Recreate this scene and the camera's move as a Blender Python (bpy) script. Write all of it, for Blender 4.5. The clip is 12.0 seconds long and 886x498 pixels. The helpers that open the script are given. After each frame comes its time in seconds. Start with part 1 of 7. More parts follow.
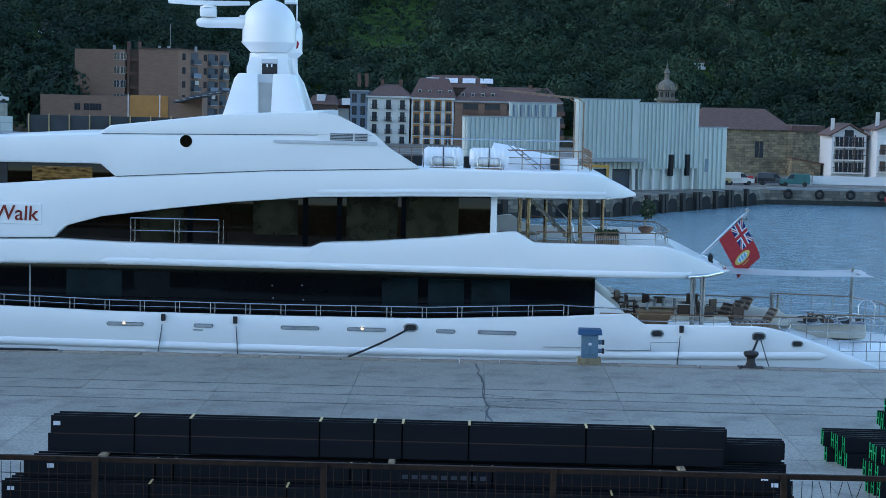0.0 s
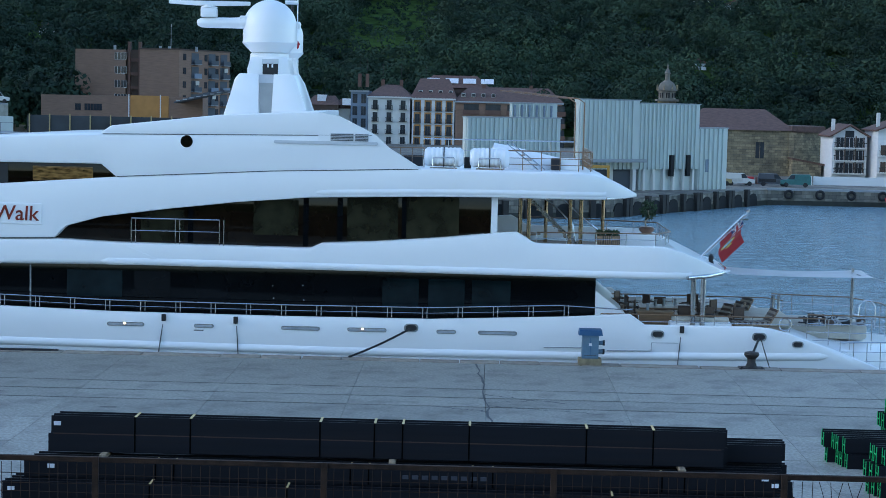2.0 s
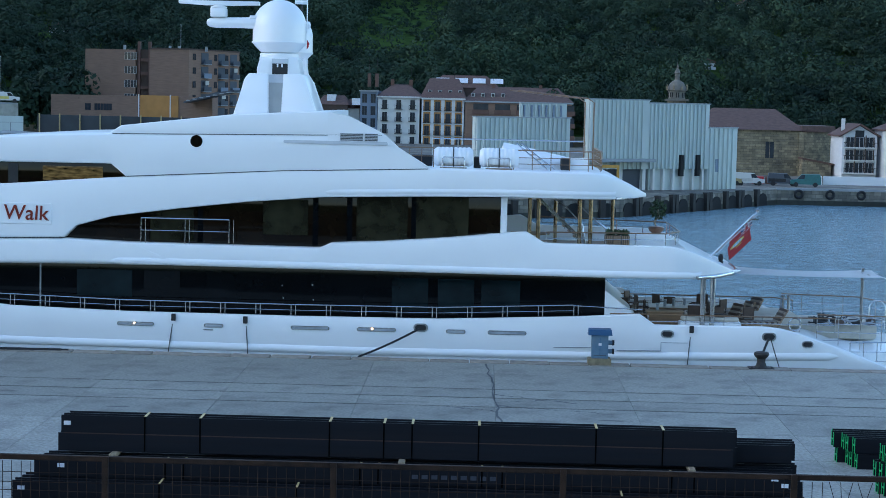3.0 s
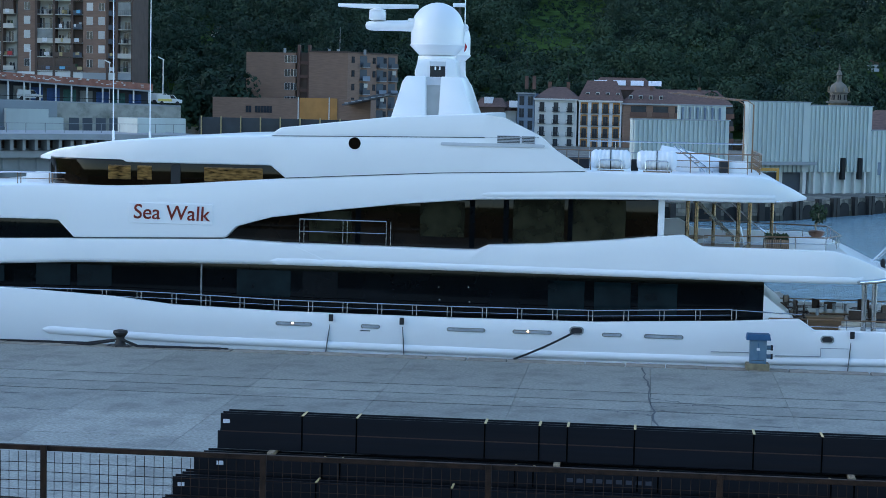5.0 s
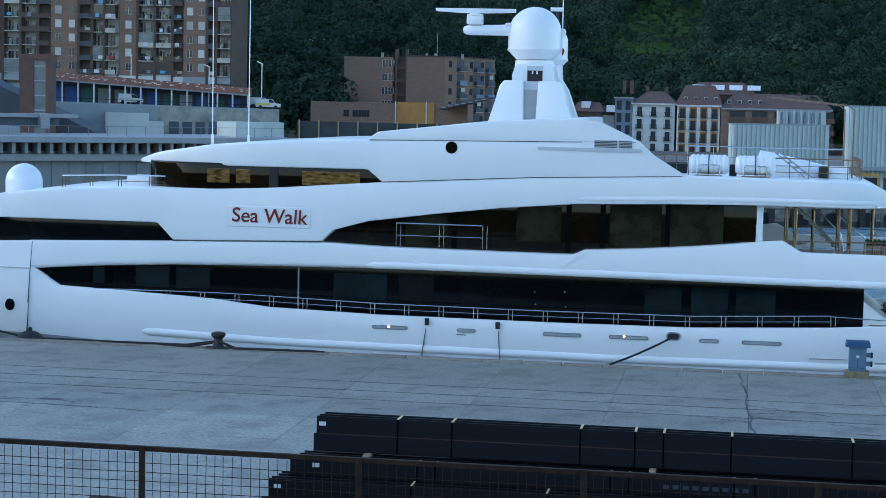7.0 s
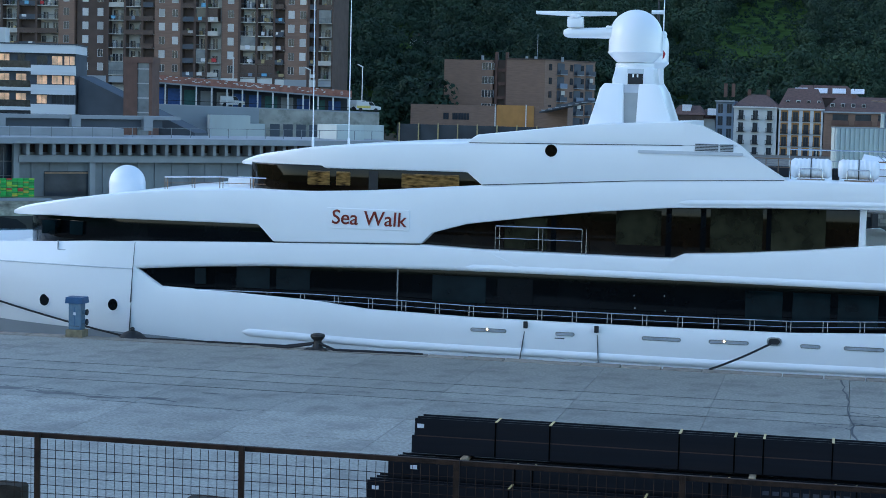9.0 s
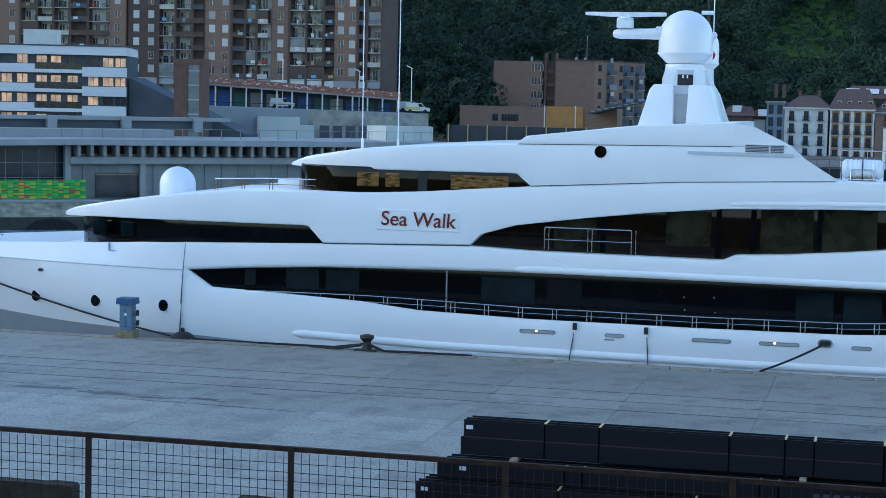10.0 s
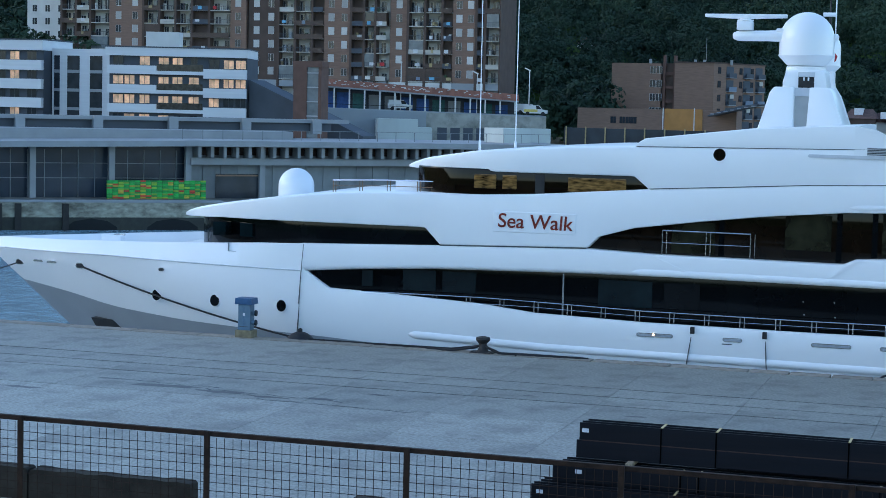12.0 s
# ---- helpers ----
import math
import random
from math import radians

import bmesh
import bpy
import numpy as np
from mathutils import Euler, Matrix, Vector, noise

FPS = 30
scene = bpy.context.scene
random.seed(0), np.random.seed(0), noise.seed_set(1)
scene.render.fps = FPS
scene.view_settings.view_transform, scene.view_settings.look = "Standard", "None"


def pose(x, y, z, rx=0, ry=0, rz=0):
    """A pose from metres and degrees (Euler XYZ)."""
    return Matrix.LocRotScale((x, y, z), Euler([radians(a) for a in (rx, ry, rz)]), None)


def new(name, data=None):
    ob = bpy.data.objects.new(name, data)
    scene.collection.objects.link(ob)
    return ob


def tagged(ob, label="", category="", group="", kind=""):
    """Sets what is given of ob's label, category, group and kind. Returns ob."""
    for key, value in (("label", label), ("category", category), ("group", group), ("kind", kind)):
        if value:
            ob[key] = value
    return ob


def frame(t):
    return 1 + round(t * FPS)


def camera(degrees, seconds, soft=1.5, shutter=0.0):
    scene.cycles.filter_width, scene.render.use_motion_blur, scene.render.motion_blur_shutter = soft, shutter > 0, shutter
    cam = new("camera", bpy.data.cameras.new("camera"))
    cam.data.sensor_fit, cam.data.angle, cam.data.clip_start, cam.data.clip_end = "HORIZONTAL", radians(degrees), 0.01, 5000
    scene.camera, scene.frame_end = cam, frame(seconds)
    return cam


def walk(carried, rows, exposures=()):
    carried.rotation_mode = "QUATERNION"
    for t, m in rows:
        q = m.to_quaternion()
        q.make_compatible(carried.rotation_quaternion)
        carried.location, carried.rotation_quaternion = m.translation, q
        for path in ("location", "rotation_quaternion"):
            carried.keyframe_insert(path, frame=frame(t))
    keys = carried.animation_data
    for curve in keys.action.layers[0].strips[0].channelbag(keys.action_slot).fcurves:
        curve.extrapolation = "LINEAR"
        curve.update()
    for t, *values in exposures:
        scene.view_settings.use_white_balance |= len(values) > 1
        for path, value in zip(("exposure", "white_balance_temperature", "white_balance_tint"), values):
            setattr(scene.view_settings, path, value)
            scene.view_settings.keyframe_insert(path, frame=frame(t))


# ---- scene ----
cam = camera(27.09, 12.0, soft=0.85)
EYE = 10.5
# seconds, yaw, pitch, lean of a camera that stands on one spot and pans
ROWS = [
    (0.0, 1.02, -4.69, -1.25), (0.5, 1.024, -4.709, -1.24), (1.0, 1.017, -4.681, -1.294), (1.5, 1.026, -4.681, -1.299),
    (2.0, 1.04, -4.678, -1.287), (2.5, 1.043, -4.682, -1.294), (2.7, 1.07, -4.684, -1.29), (4.3, 4.47, -4.74, -1.2),
    (4.5, 5.005, -4.736, -1.204), (5.0, 6.217, -4.723, -1.233), (5.5, 6.59, -4.688, -1.31), (6.0, 7.206, -4.665, -1.322),
    (6.5, 8.22, -4.654, -1.309), (7.0, 9.232, -4.654, -1.295), (7.2, 9.63, -4.652, -1.3), (8.8, 11.93, -4.636, -1.36),
    (9.0, 12.331, -4.635, -1.368), (9.5, 13.169, -4.629, -1.292), (10.0, 13.86, -4.63, -1.278), (10.5, 14.49, -4.623, -1.341),
    (11.0, 15.634, -4.633, -1.356), (11.5, 16.505, -4.645, -1.301), (12.0, 17.515, -4.645, -1.354),
]
walk(cam, [(t, pose(0, 0, EYE, 90 + pitch, lean, yaw)) for t, yaw, pitch, lean in ROWS], [(0.0, 1.37, 5850, 8), (12.0, 1.37, 5850, 8)])

# ---- light ----
SUN_ELEVATION, SUN_AZIMUTH = 17.0, 262.0
world = bpy.data.worlds.new("world")
scene.world = world
world.use_nodes = True
wn = world.node_tree
sky = wn.nodes.new("ShaderNodeTexSky")
sky.sky_type, sky.sun_disc = "NISHITA", False
sky.sun_elevation, sky.sun_rotation = radians(SUN_ELEVATION), radians(SUN_AZIMUTH)
sky.air_density, sky.dust_density, sky.ozone_density = 1.0, 0.6, 2.0
wn.links.new(sky.outputs[0], wn.nodes["Background"].inputs[0])
wn.nodes["Background"].inputs[1].default_value = 0.15
sun = new("sun", bpy.data.lights.new("sun", "SUN"))
sun.data.energy, sun.data.angle, sun.data.color = 0.08, radians(40), (1.0, 0.93, 0.85)
sun.matrix_world = Matrix.Translation((0, 0, 60)) @ Euler((radians(90 - SUN_ELEVATION), 0, radians(180 - SUN_AZIMUTH))).to_matrix().to_4x4()


# ---- materials ----
def mat(name, color, rough=0.5, metal=0.0, vary=0.12, scale=3.0, bump=0.0, bscale=40.0, dirt=None, dirt_amount=0.35, dirt_scale=0.5, stretch=(1, 1, 1), random_tone=0.0, coat=0.0, spec=0.5):
    """A surface with variation at two scales, optional stains of a second colour, and fine relief."""
    m = bpy.data.materials.new(name)
    m.use_nodes = True
    n, l = m.node_tree.nodes, m.node_tree.links
    b = n["Principled BSDF"]
    b.inputs["Roughness"].default_value, b.inputs["Metallic"].default_value = rough, metal
    b.inputs["Coat Weight"].default_value = coat
    b.inputs["Specular IOR Level"].default_value = spec
    co = n.new("ShaderNodeTexCoord")
    mp = n.new("ShaderNodeMapping")
    mp.inputs["Scale"].default_value = stretch
    l.new(co.outputs["Object"], mp.inputs[0])
    tone = n.new("ShaderNodeTexNoise")
    tone.inputs["Scale"].default_value, tone.inputs["Detail"].default_value = scale, 8
    l.new(mp.outputs[0], tone.inputs["Vector"])
    ramp = n.new("ShaderNodeMapRange")
    ramp.inputs["From Min"].default_value, ramp.inputs["From Max"].default_value = 0.3, 0.7
    ramp.inputs["To Min"].default_value, ramp.inputs["To Max"].default_value = 1 - vary, 1 + vary
    l.new(tone.outputs[0], ramp.inputs["Value"])
    value = ramp.outputs[0]
    if random_tone:
        info = n.new("ShaderNodeObjectInfo")
        r2 = n.new("ShaderNodeMapRange")
        r2.inputs["To Min"].default_value, r2.inputs["To Max"].default_value = 1 - random_tone, 1 + random_tone
        l.new(info.outputs["Random"], r2.inputs["Value"])
        mul = n.new("ShaderNodeMath")
        mul.operation = "MULTIPLY"
        l.new(value, mul.inputs[0]), l.new(r2.outputs[0], mul.inputs[1])
        value = mul.outputs[0]
    mix = n.new("ShaderNodeVectorMath")
    mix.operation = "SCALE"
    mix.inputs[0].default_value = color
    l.new(value, mix.inputs["Scale"])
    out = mix.outputs[0]
    if dirt:
        big = n.new("ShaderNodeTexNoise")
        big.inputs["Scale"].default_value, big.inputs["Detail"].default_value, big.inputs["Roughness"].default_value = dirt_scale, 10, 0.65
        l.new(mp.outputs[0], big.inputs["Vector"])
        edge = n.new("ShaderNodeMapRange")
        edge.inputs["From Min"].default_value, edge.inputs["From Max"].default_value, edge.inputs["To Max"].default_value = 0.48, 0.68, dirt_amount
        l.new(big.outputs[0], edge.inputs["Value"])
        blend = n.new("ShaderNodeMix")
        blend.data_type = "RGBA"
        l.new(edge.outputs[0], blend.inputs[0]), l.new(out, blend.inputs[6])
        blend.inputs[7].default_value = (*dirt, 1)
        out = blend.outputs[2]
    l.new(out, b.inputs["Base Color"])
    if bump:
        fine = n.new("ShaderNodeTexNoise")
        fine.inputs["Scale"].default_value, fine.inputs["Detail"].default_value = bscale, 6
        l.new(mp.outputs[0], fine.inputs["Vector"])
        bm = n.new("ShaderNodeBump")
        bm.inputs["Strength"].default_value, bm.inputs["Distance"].default_value = bump, 0.02
        l.new(fine.outputs[0], bm.inputs["Height"]), l.new(bm.outputs[0], b.inputs["Normal"])
    return m


def glow(name, color, strength, rough=0.2):
    """A pane whose warm emission stands in for a reflected sunset."""
    m = mat(name, color, rough, vary=0.3, scale=1.2)
    b = m.node_tree.nodes["Principled BSDF"]
    b.inputs["Emission Color"].default_value, b.inputs["Emission Strength"].default_value = (*color, 1), strength
    n, l = m.node_tree.nodes, m.node_tree.links
    co, nz, mr = n.new("ShaderNodeNewGeometry"), n.new("ShaderNodeTexNoise"), n.new("ShaderNodeMapRange")
    nz.inputs["Scale"].default_value, nz.inputs["Detail"].default_value = 1.1, 3
    mr.inputs["From Min"].default_value, mr.inputs["From Max"].default_value, mr.inputs["To Min"].default_value, mr.inputs["To Max"].default_value = 0.4, 0.62, strength * 0.08, strength * 1.7
    l.new(co.outputs["Position"], nz.inputs["Vector"]), l.new(nz.outputs[0], mr.inputs["Value"]), l.new(mr.outputs[0], b.inputs["Emission Strength"])
    return m


GELCOAT = mat("white yacht paint", (0.85, 0.855, 0.86), 0.3, vary=0.015, scale=0.4, coat=0.25)
HULL_GREY = mat("grey hull colour", (0.30, 0.32, 0.34), 0.35, vary=0.05, scale=0.6)
DARK_GLASS = mat("dark tinted glass", (0.004, 0.005, 0.006), 0.06, vary=0.3, scale=0.5, spec=0.2)
WARM_GLASS = mat("bronze tinted glass", (0.009, 0.0055, 0.003), 0.05, vary=0.5, scale=0.7, spec=0.22)
# both pane colours are lifted for the hillside mirrored in them
PANE = mat("window pane", (0.005, 0.011, 0.013), 0.04, vary=0.5, scale=0.9, spec=0.26)
REFLECT_PANE = mat("bronze pane with painted hill reflection", (0.022, 0.021, 0.012), 0.04, vary=0.6, scale=1.2, spec=0.6)
STEEL = mat("polished steel", (0.62, 0.62, 0.62), 0.18, 1.0, vary=0.05)
BRONZE = mat("varnished rail wood", (0.20, 0.115, 0.06), 0.3, vary=0.2, scale=6, stretch=(0.3, 3, 3))
POST_BRONZE = mat("polished bronze tube", (0.50, 0.38, 0.24), 0.2, 1.0, vary=0.08)
TEAK = mat("teak deck", (0.30, 0.20, 0.12), 0.6, vary=0.2, scale=5, stretch=(0.2, 6, 1))
SEAM_PALE = mat("fine grey seam", (0.22, 0.24, 0.27), 0.6)
SEAM = mat("dark seam", (0.05, 0.055, 0.06), 0.6)
BLACK = mat("black rubber", (0.012, 0.012, 0.013), 0.6, vary=0.3, bump=0.3)
ROPE = mat("black rope", (0.02, 0.02, 0.022), 0.85, vary=0.3, scale=30, bump=0.6, bscale=120)
# red base colour stands in for the letters' changing LED light
LETTER_RED = mat("letters in red LED tint", (0.22, 0.036, 0.024), 0.3, 0.6, vary=0.3, scale=3)
CONCRETE = mat("quay concrete", (0.278, 0.276, 0.240), 0.6, vary=0.24, scale=9.0, bump=1.0, bscale=11, dirt=(0.115, 0.113, 0.10), dirt_amount=0.75, dirt_scale=0.55, random_tone=0.10, stretch=(1, 1, 1), spec=0.28)
# paler base colour puts the quay's bright sky sheen into the near rows
CONCRETE_SHEEN = mat("pale quay concrete with sheen in its colour", (0.325, 0.319, 0.278), 0.6, vary=0.3, scale=9.0, bump=1.0, bscale=9, dirt=(0.14, 0.136, 0.12), dirt_amount=0.7, dirt_scale=0.5, random_tone=0.08, stretch=(1, 1, 1), spec=0.28)
STAIN = mat("oil stain on concrete", (0.06, 0.056, 0.05), 0.5, vary=0.4, scale=6)
STRAP_BLACK = mat("black steel strap", (0.002, 0.002, 0.002), 0.9, vary=0.2, spec=0.05)
FENCE_RUST = mat("dark rusty fence steel", (0.026, 0.015, 0.010), 0.85, vary=0.4, scale=9, bump=0.5, bscale=60, dirt=(0.05, 0.024, 0.012), dirt_scale=4, dirt_amount=0.5, spec=0.25)
COPING = mat("stone coping", (0.27, 0.235, 0.19), 0.85, vary=0.25, scale=3, bump=0.6, bscale=10, dirt=(0.12, 0.11, 0.09), random_tone=0.15)
IRON = mat("iron crane rail", (0.02, 0.02, 0.02), 0.8, 0.0, vary=0.3, scale=4)
BEAM = mat("primed steel beam", (0.0055, 0.0062, 0.0095), 0.5, 0.0, vary=0.2, scale=2, stretch=(0.15, 1, 3), dirt=(0.014, 0.009, 0.008), dirt_amount=0.35, dirt_scale=1.5, random_tone=0.2, spec=0.22)
RUST = mat("rusty steel", (0.044, 0.023, 0.015), 0.85, 0.0, vary=0.35, scale=9, bump=0.5, bscale=60, dirt=(0.03, 0.02, 0.018), dirt_scale=3)
GREEN_PAINT = mat("green end paint", (0.03, 0.45, 0.14), 0.6, vary=0.15)
TIMBER = mat("weathered timber", (0.33, 0.26, 0.17), 0.8, vary=0.3, scale=8, stretch=(3, 0.3, 3), bump=0.4)
STRAP = mat("yellow strap", (0.55, 0.42, 0.18), 0.6, vary=0.15)
TAG = mat("paper tag", (0.7, 0.7, 0.72), 0.7)
BLUE_PAINT = mat("blue pedestal paint", (0.095, 0.165, 0.235), 0.5, vary=0.15, scale=4, dirt=(0.2, 0.16, 0.1), dirt_amount=0.3, dirt_scale=2)
BLUE_DARK = mat("dark blue pedestal roof", (0.025, 0.085, 0.19), 0.5, vary=0.15)
CAST_IRON = mat("cast iron bollard", (0.035, 0.032, 0.03), 0.6, 0.4, vary=0.3, scale=8, bump=0.5)
WALL_OLD = mat("old quay masonry", (0.22, 0.20, 0.17), 0.9, vary=0.3, scale=0.9, bump=0.8, bscale=3, dirt=(0.06, 0.065, 0.055), dirt_amount=0.8, dirt_scale=0.25)
BARRIER = mat("barrier concrete", (0.04, 0.034, 0.025), 0.9, vary=0.25, scale=2, bump=0.5, dirt=(0.018, 0.015, 0.011), dirt_amount=0.8, dirt_scale=0.8, spec=0.2)
WINDOW_STEEL = mat("portlight glass", (0.30, 0.32, 0.34), 0.3, vary=0.2)
HULL_TRIM = mat("pale grey trim", (0.55, 0.57, 0.6), 0.35, vary=0.05)
# gold of the warm sky reflection is put into this pane colour
GOLD_REFLECTION = mat("bronze pane with painted gold reflection", (0.17, 0.095, 0.03), 0.08, vary=0.9, scale=2.6, stretch=(1, 1, 4), spec=0.5)
CORE_GREY = mat("grey mast panel", (0.40, 0.41, 0.40), 0.5, vary=0.08, scale=1.5)
CUSHION = mat("cream cushion", (0.55, 0.50, 0.42), 0.85, vary=0.1, bump=0.3)
STRIPE_PALE = mat("faded pale stripe cloth", (0.30, 0.25, 0.20), 0.85, vary=0.12, bump=0.3)
CANVAS = mat("white canvas", (0.82, 0.81, 0.79), 0.8, vary=0.06, scale=0.8, bump=0.15)
COPPER_BOWL = mat("copper bowl", (0.30, 0.17, 0.11), 0.35, 0.8, vary=0.2)
LEAF = mat("dark green leaf", (0.03, 0.055, 0.02), 0.7, vary=0.4, scale=2)
CHAIR = mat("dark stained wood", (0.07, 0.04, 0.026), 0.5, vary=0.3, scale=6)
FLAG_RED = mat("red flag cloth", (0.42, 0.03, 0.035), 0.8, vary=0.12, scale=4)
FLAG_BLUE = mat("navy flag cloth", (0.01, 0.02, 0.12), 0.8)
FLAG_WHITE = mat("white flag cloth", (0.7, 0.7, 0.72), 0.8)
FLAG_YELLOW = mat("yellow flag cloth", (0.6, 0.48, 0.12), 0.8)
FLAG_PALE = mat("pale blue flag cloth", (0.55, 0.65, 0.72), 0.8)
FLAG_SKY = mat("sky blue flag cloth", (0.15, 0.38, 0.55), 0.8)
STENCIL = mat("faded stencil paint", (0.035, 0.038, 0.05), 0.7)
PED_FOOT = mat("yellowed concrete foot", (0.20, 0.165, 0.10), 0.9, vary=0.3, scale=5, bump=0.4)


# ---- helpers of this scene ----
def part(name, bm, material, parent=None, label="", smooth=False):
    """Links a bmesh as one mesh object under a thing or a part."""
    me = bpy.data.meshes.new(name)
    bmesh.ops.recalc_face_normals(bm, faces=bm.faces)
    bm.to_mesh(me)
    bm.free()
    mats = material if isinstance(material, (list, tuple)) else [material]
    for m in mats:
        me.materials.append(m)
    if smooth:
        me.shade_smooth()
        me.set_sharp_from_angle(angle=radians(38))
    ob = new(name, me)
    ob.parent = parent
    if label:
        ob["label"] = label
    return ob


def thing(name, label, category, group="", kind="", at=(0, 0, 0), turn=0):
    ob = new(name)
    ob.matrix_world = pose(*at, 0, 0, turn)
    return tagged(ob, label, category, group, kind)


def add_box(bm, x0, x1, y0, y1, z0, z1, bevel=0.0, m=None):
    made = bmesh.ops.create_cube(bm, size=1, matrix=Matrix.Translation(((x0 + x1) / 2, (y0 + y1) / 2, (z0 + z1) / 2)) @ Matrix.Diagonal((x1 - x0, y1 - y0, z1 - z0, 1)))
    if bevel:
        edges = {e for v in made["verts"] for e in v.link_edges}
        bmesh.ops.bevel(bm, geom=list(edges), offset=bevel, segments=2, affect="EDGES", profile=0.5)
    if m is not None:
        bmesh.ops.transform(bm, matrix=m, verts=made["verts"])
    return bm


def box(x0, x1, y0, y1, z0, z1, bevel=0.0):
    return add_box(bmesh.new(), x0, x1, y0, y1, z0, z1, bevel)


def add_rod(bm, a, b, r, sides=8, r2=None):
    a, b = Vector(a), Vector(b)
    d = b - a
    m = Matrix.Translation((a + b) / 2) @ d.to_track_quat("Z", "Y").to_matrix().to_4x4()
    bmesh.ops.create_cone(bm, cap_ends=True, segments=sides, radius1=r, radius2=r if r2 is None else r2, depth=d.length, matrix=m)
    return bm


def rod(a, b, r, sides=8, r2=None):
    return add_rod(bmesh.new(), a, b, r, sides, r2)


def add_tube(bm, pts, r, sides=8):
    """A round tube along a path."""
    pts = [Vector(p) for p in pts]
    rings = []
    for i, p in enumerate(pts):
        d = (pts[min(i + 1, len(pts) - 1)] - pts[max(i - 1, 0)]).normalized()
        q = d.to_track_quat("Z", "Y").to_matrix()
        rings.append([bm.verts.new(p + q @ Vector((r * math.cos(k * math.tau / sides), r * math.sin(k * math.tau / sides), 0))) for k in range(sides)])
    for u, v in zip(rings, rings[1:]):
        best = min(range(sides), key=lambda s: sum((u[k].co - v[(k + s) % sides].co).length for k in range(sides)))
        for k in range(sides):
            bm.faces.new((u[k], u[(k + 1) % sides], v[(k + 1 + best) % sides], v[(k + best) % sides]))
    bm.faces.new(rings[0]), bm.faces.new(rings[-1])
    return bm


def tube(pts, r, sides=8):
    return add_tube(bmesh.new(), pts, r, sides)


def lathe(profile, sides=24, at=(0, 0, 0)):
    """A turned body from (radius, height) pairs."""
    bm = bmesh.new()
    rings = [[bm.verts.new((at[0] + r * math.cos(k * math.tau / sides), at[1] + r * math.sin(k * math.tau / sides), at[2] + z)) for k in range(sides)] for r, z in profile]
    for u, v in zip(rings, rings[1:]):
        for k in range(sides):
            bm.faces.new((u[k], u[(k + 1) % sides], v[(k + 1) % sides], v[k]))
    bm.faces.new(rings[0]), bm.faces.new(rings[-1])
    return bm


def prism(outline, y0, y1):
    """An outline in x and z, made thick along y."""
    bm = bmesh.new()
    a = [bm.verts.new((x, y0, z)) for x, z in outline]
    b = [bm.verts.new((x, y1, z)) for x, z in outline]
    bm.faces.new(a), bm.faces.new(b)
    for i in range(len(a)):
        j = (i + 1) % len(a)
        bm.faces.new((a[i], a[j], b[j], b[i]))
    return bm


def lerp(pairs, x):
    """A broken line through (x, value) pairs."""
    xs, vs = zip(*pairs)
    return float(np.interp(x, xs, vs))


def loft(sections, colour=None):
    """A closed body through rings of equal length; colour gives each strip's material number."""
    bm = bmesh.new()
    rings = [[bm.verts.new(p) for p in s] for s in sections]
    n = len(rings[0])
    for u, v in zip(rings, rings[1:]):
        for k in range(n):
            quad = (u[k], u[(k + 1) % n], v[(k + 1) % n], v[k])
            if (u[k].co - v[k].co).length + (u[(k + 1) % n].co - v[(k + 1) % n].co).length < 1e-6:
                continue
            f = bm.faces.new(quad)
            if colour:
                f.material_index = colour(k)
    for r in (rings[0], rings[-1]):
        bm.faces.new(r)
    bmesh.ops.remove_doubles(bm, verts=bm.verts, dist=1e-4)
    return bm


# ---- quay, water, ground ----
WATER = -3.0
QUAY = 73.6          # the quay's edge lies along x at this y
# pale base and tone noise paint in sky reflection and ripple glints
wm = mat("harbour water", (0.22, 0.335, 0.385), 0.16, vary=0.3, scale=0.7, spec=0.3, stretch=(0.7, 1, 1))
wb = wm.node_tree.nodes["Principled BSDF"]
wn_, wl_ = wm.node_tree.nodes, wm.node_tree.links
coarse = wn_.new("ShaderNodeTexNoise")
coarse.inputs["Scale"].default_value, coarse.inputs["Detail"].default_value, coarse.inputs["Roughness"].default_value = 0.9, 6, 0.68
geo_ = wn_.new("ShaderNodeNewGeometry")
wmap = wn_.new("ShaderNodeMapping")
wmap.inputs["Scale"].default_value = (1.0, 0.8, 1.0)
wl_.new(geo_.outputs["Position"], wmap.inputs[0]), wl_.new(wmap.outputs[0], coarse.inputs["Vector"])
wbump = wn_.new("ShaderNodeBump")
wbump.inputs["Strength"].default_value, wbump.inputs["Distance"].default_value = 1.0, 1.0
wl_.new(coarse.outputs[0], wbump.inputs["Height"]), wl_.new(wbump.outputs[0], wb.inputs["Normal"])
tagged(part("water", box(-900, 900, QUAY + 0.3, 420, WATER - 0.5, WATER), wm), "dark blue rippled harbour water in shade", "water", kind="structure")

GRASS_GROUND = mat("dark earth", (0.05, 0.06, 0.04), 0.95, vary=0.3, scale=0.2)
ground = bmesh.new()
add_box(ground, -900, 900, -900, QUAY - 0.4, -4.0, -0.25)
tagged(part("ground", ground, BARRIER), "dark ground under the quay slabs", "ground", kind="structure")

quay = thing("quay", "grey weathered concrete quay in large slabs with a stone coping", "quay", kind="structure")
part("quay_wall", box(-120, 60, QUAY - 0.42, QUAY, -4.5, -0.28), WALL_OLD, quay)
XJ = [-13.75 + 4.77 * k for k in range(-22, 14)]
YJ = [30.0, 36.0, 42.3, 48.3, 54.2, 58.3, 62.35, 64.25, 66.2, 72.75]


# ---- motor yacht ----
YC, HALF = 80.4, 5.6
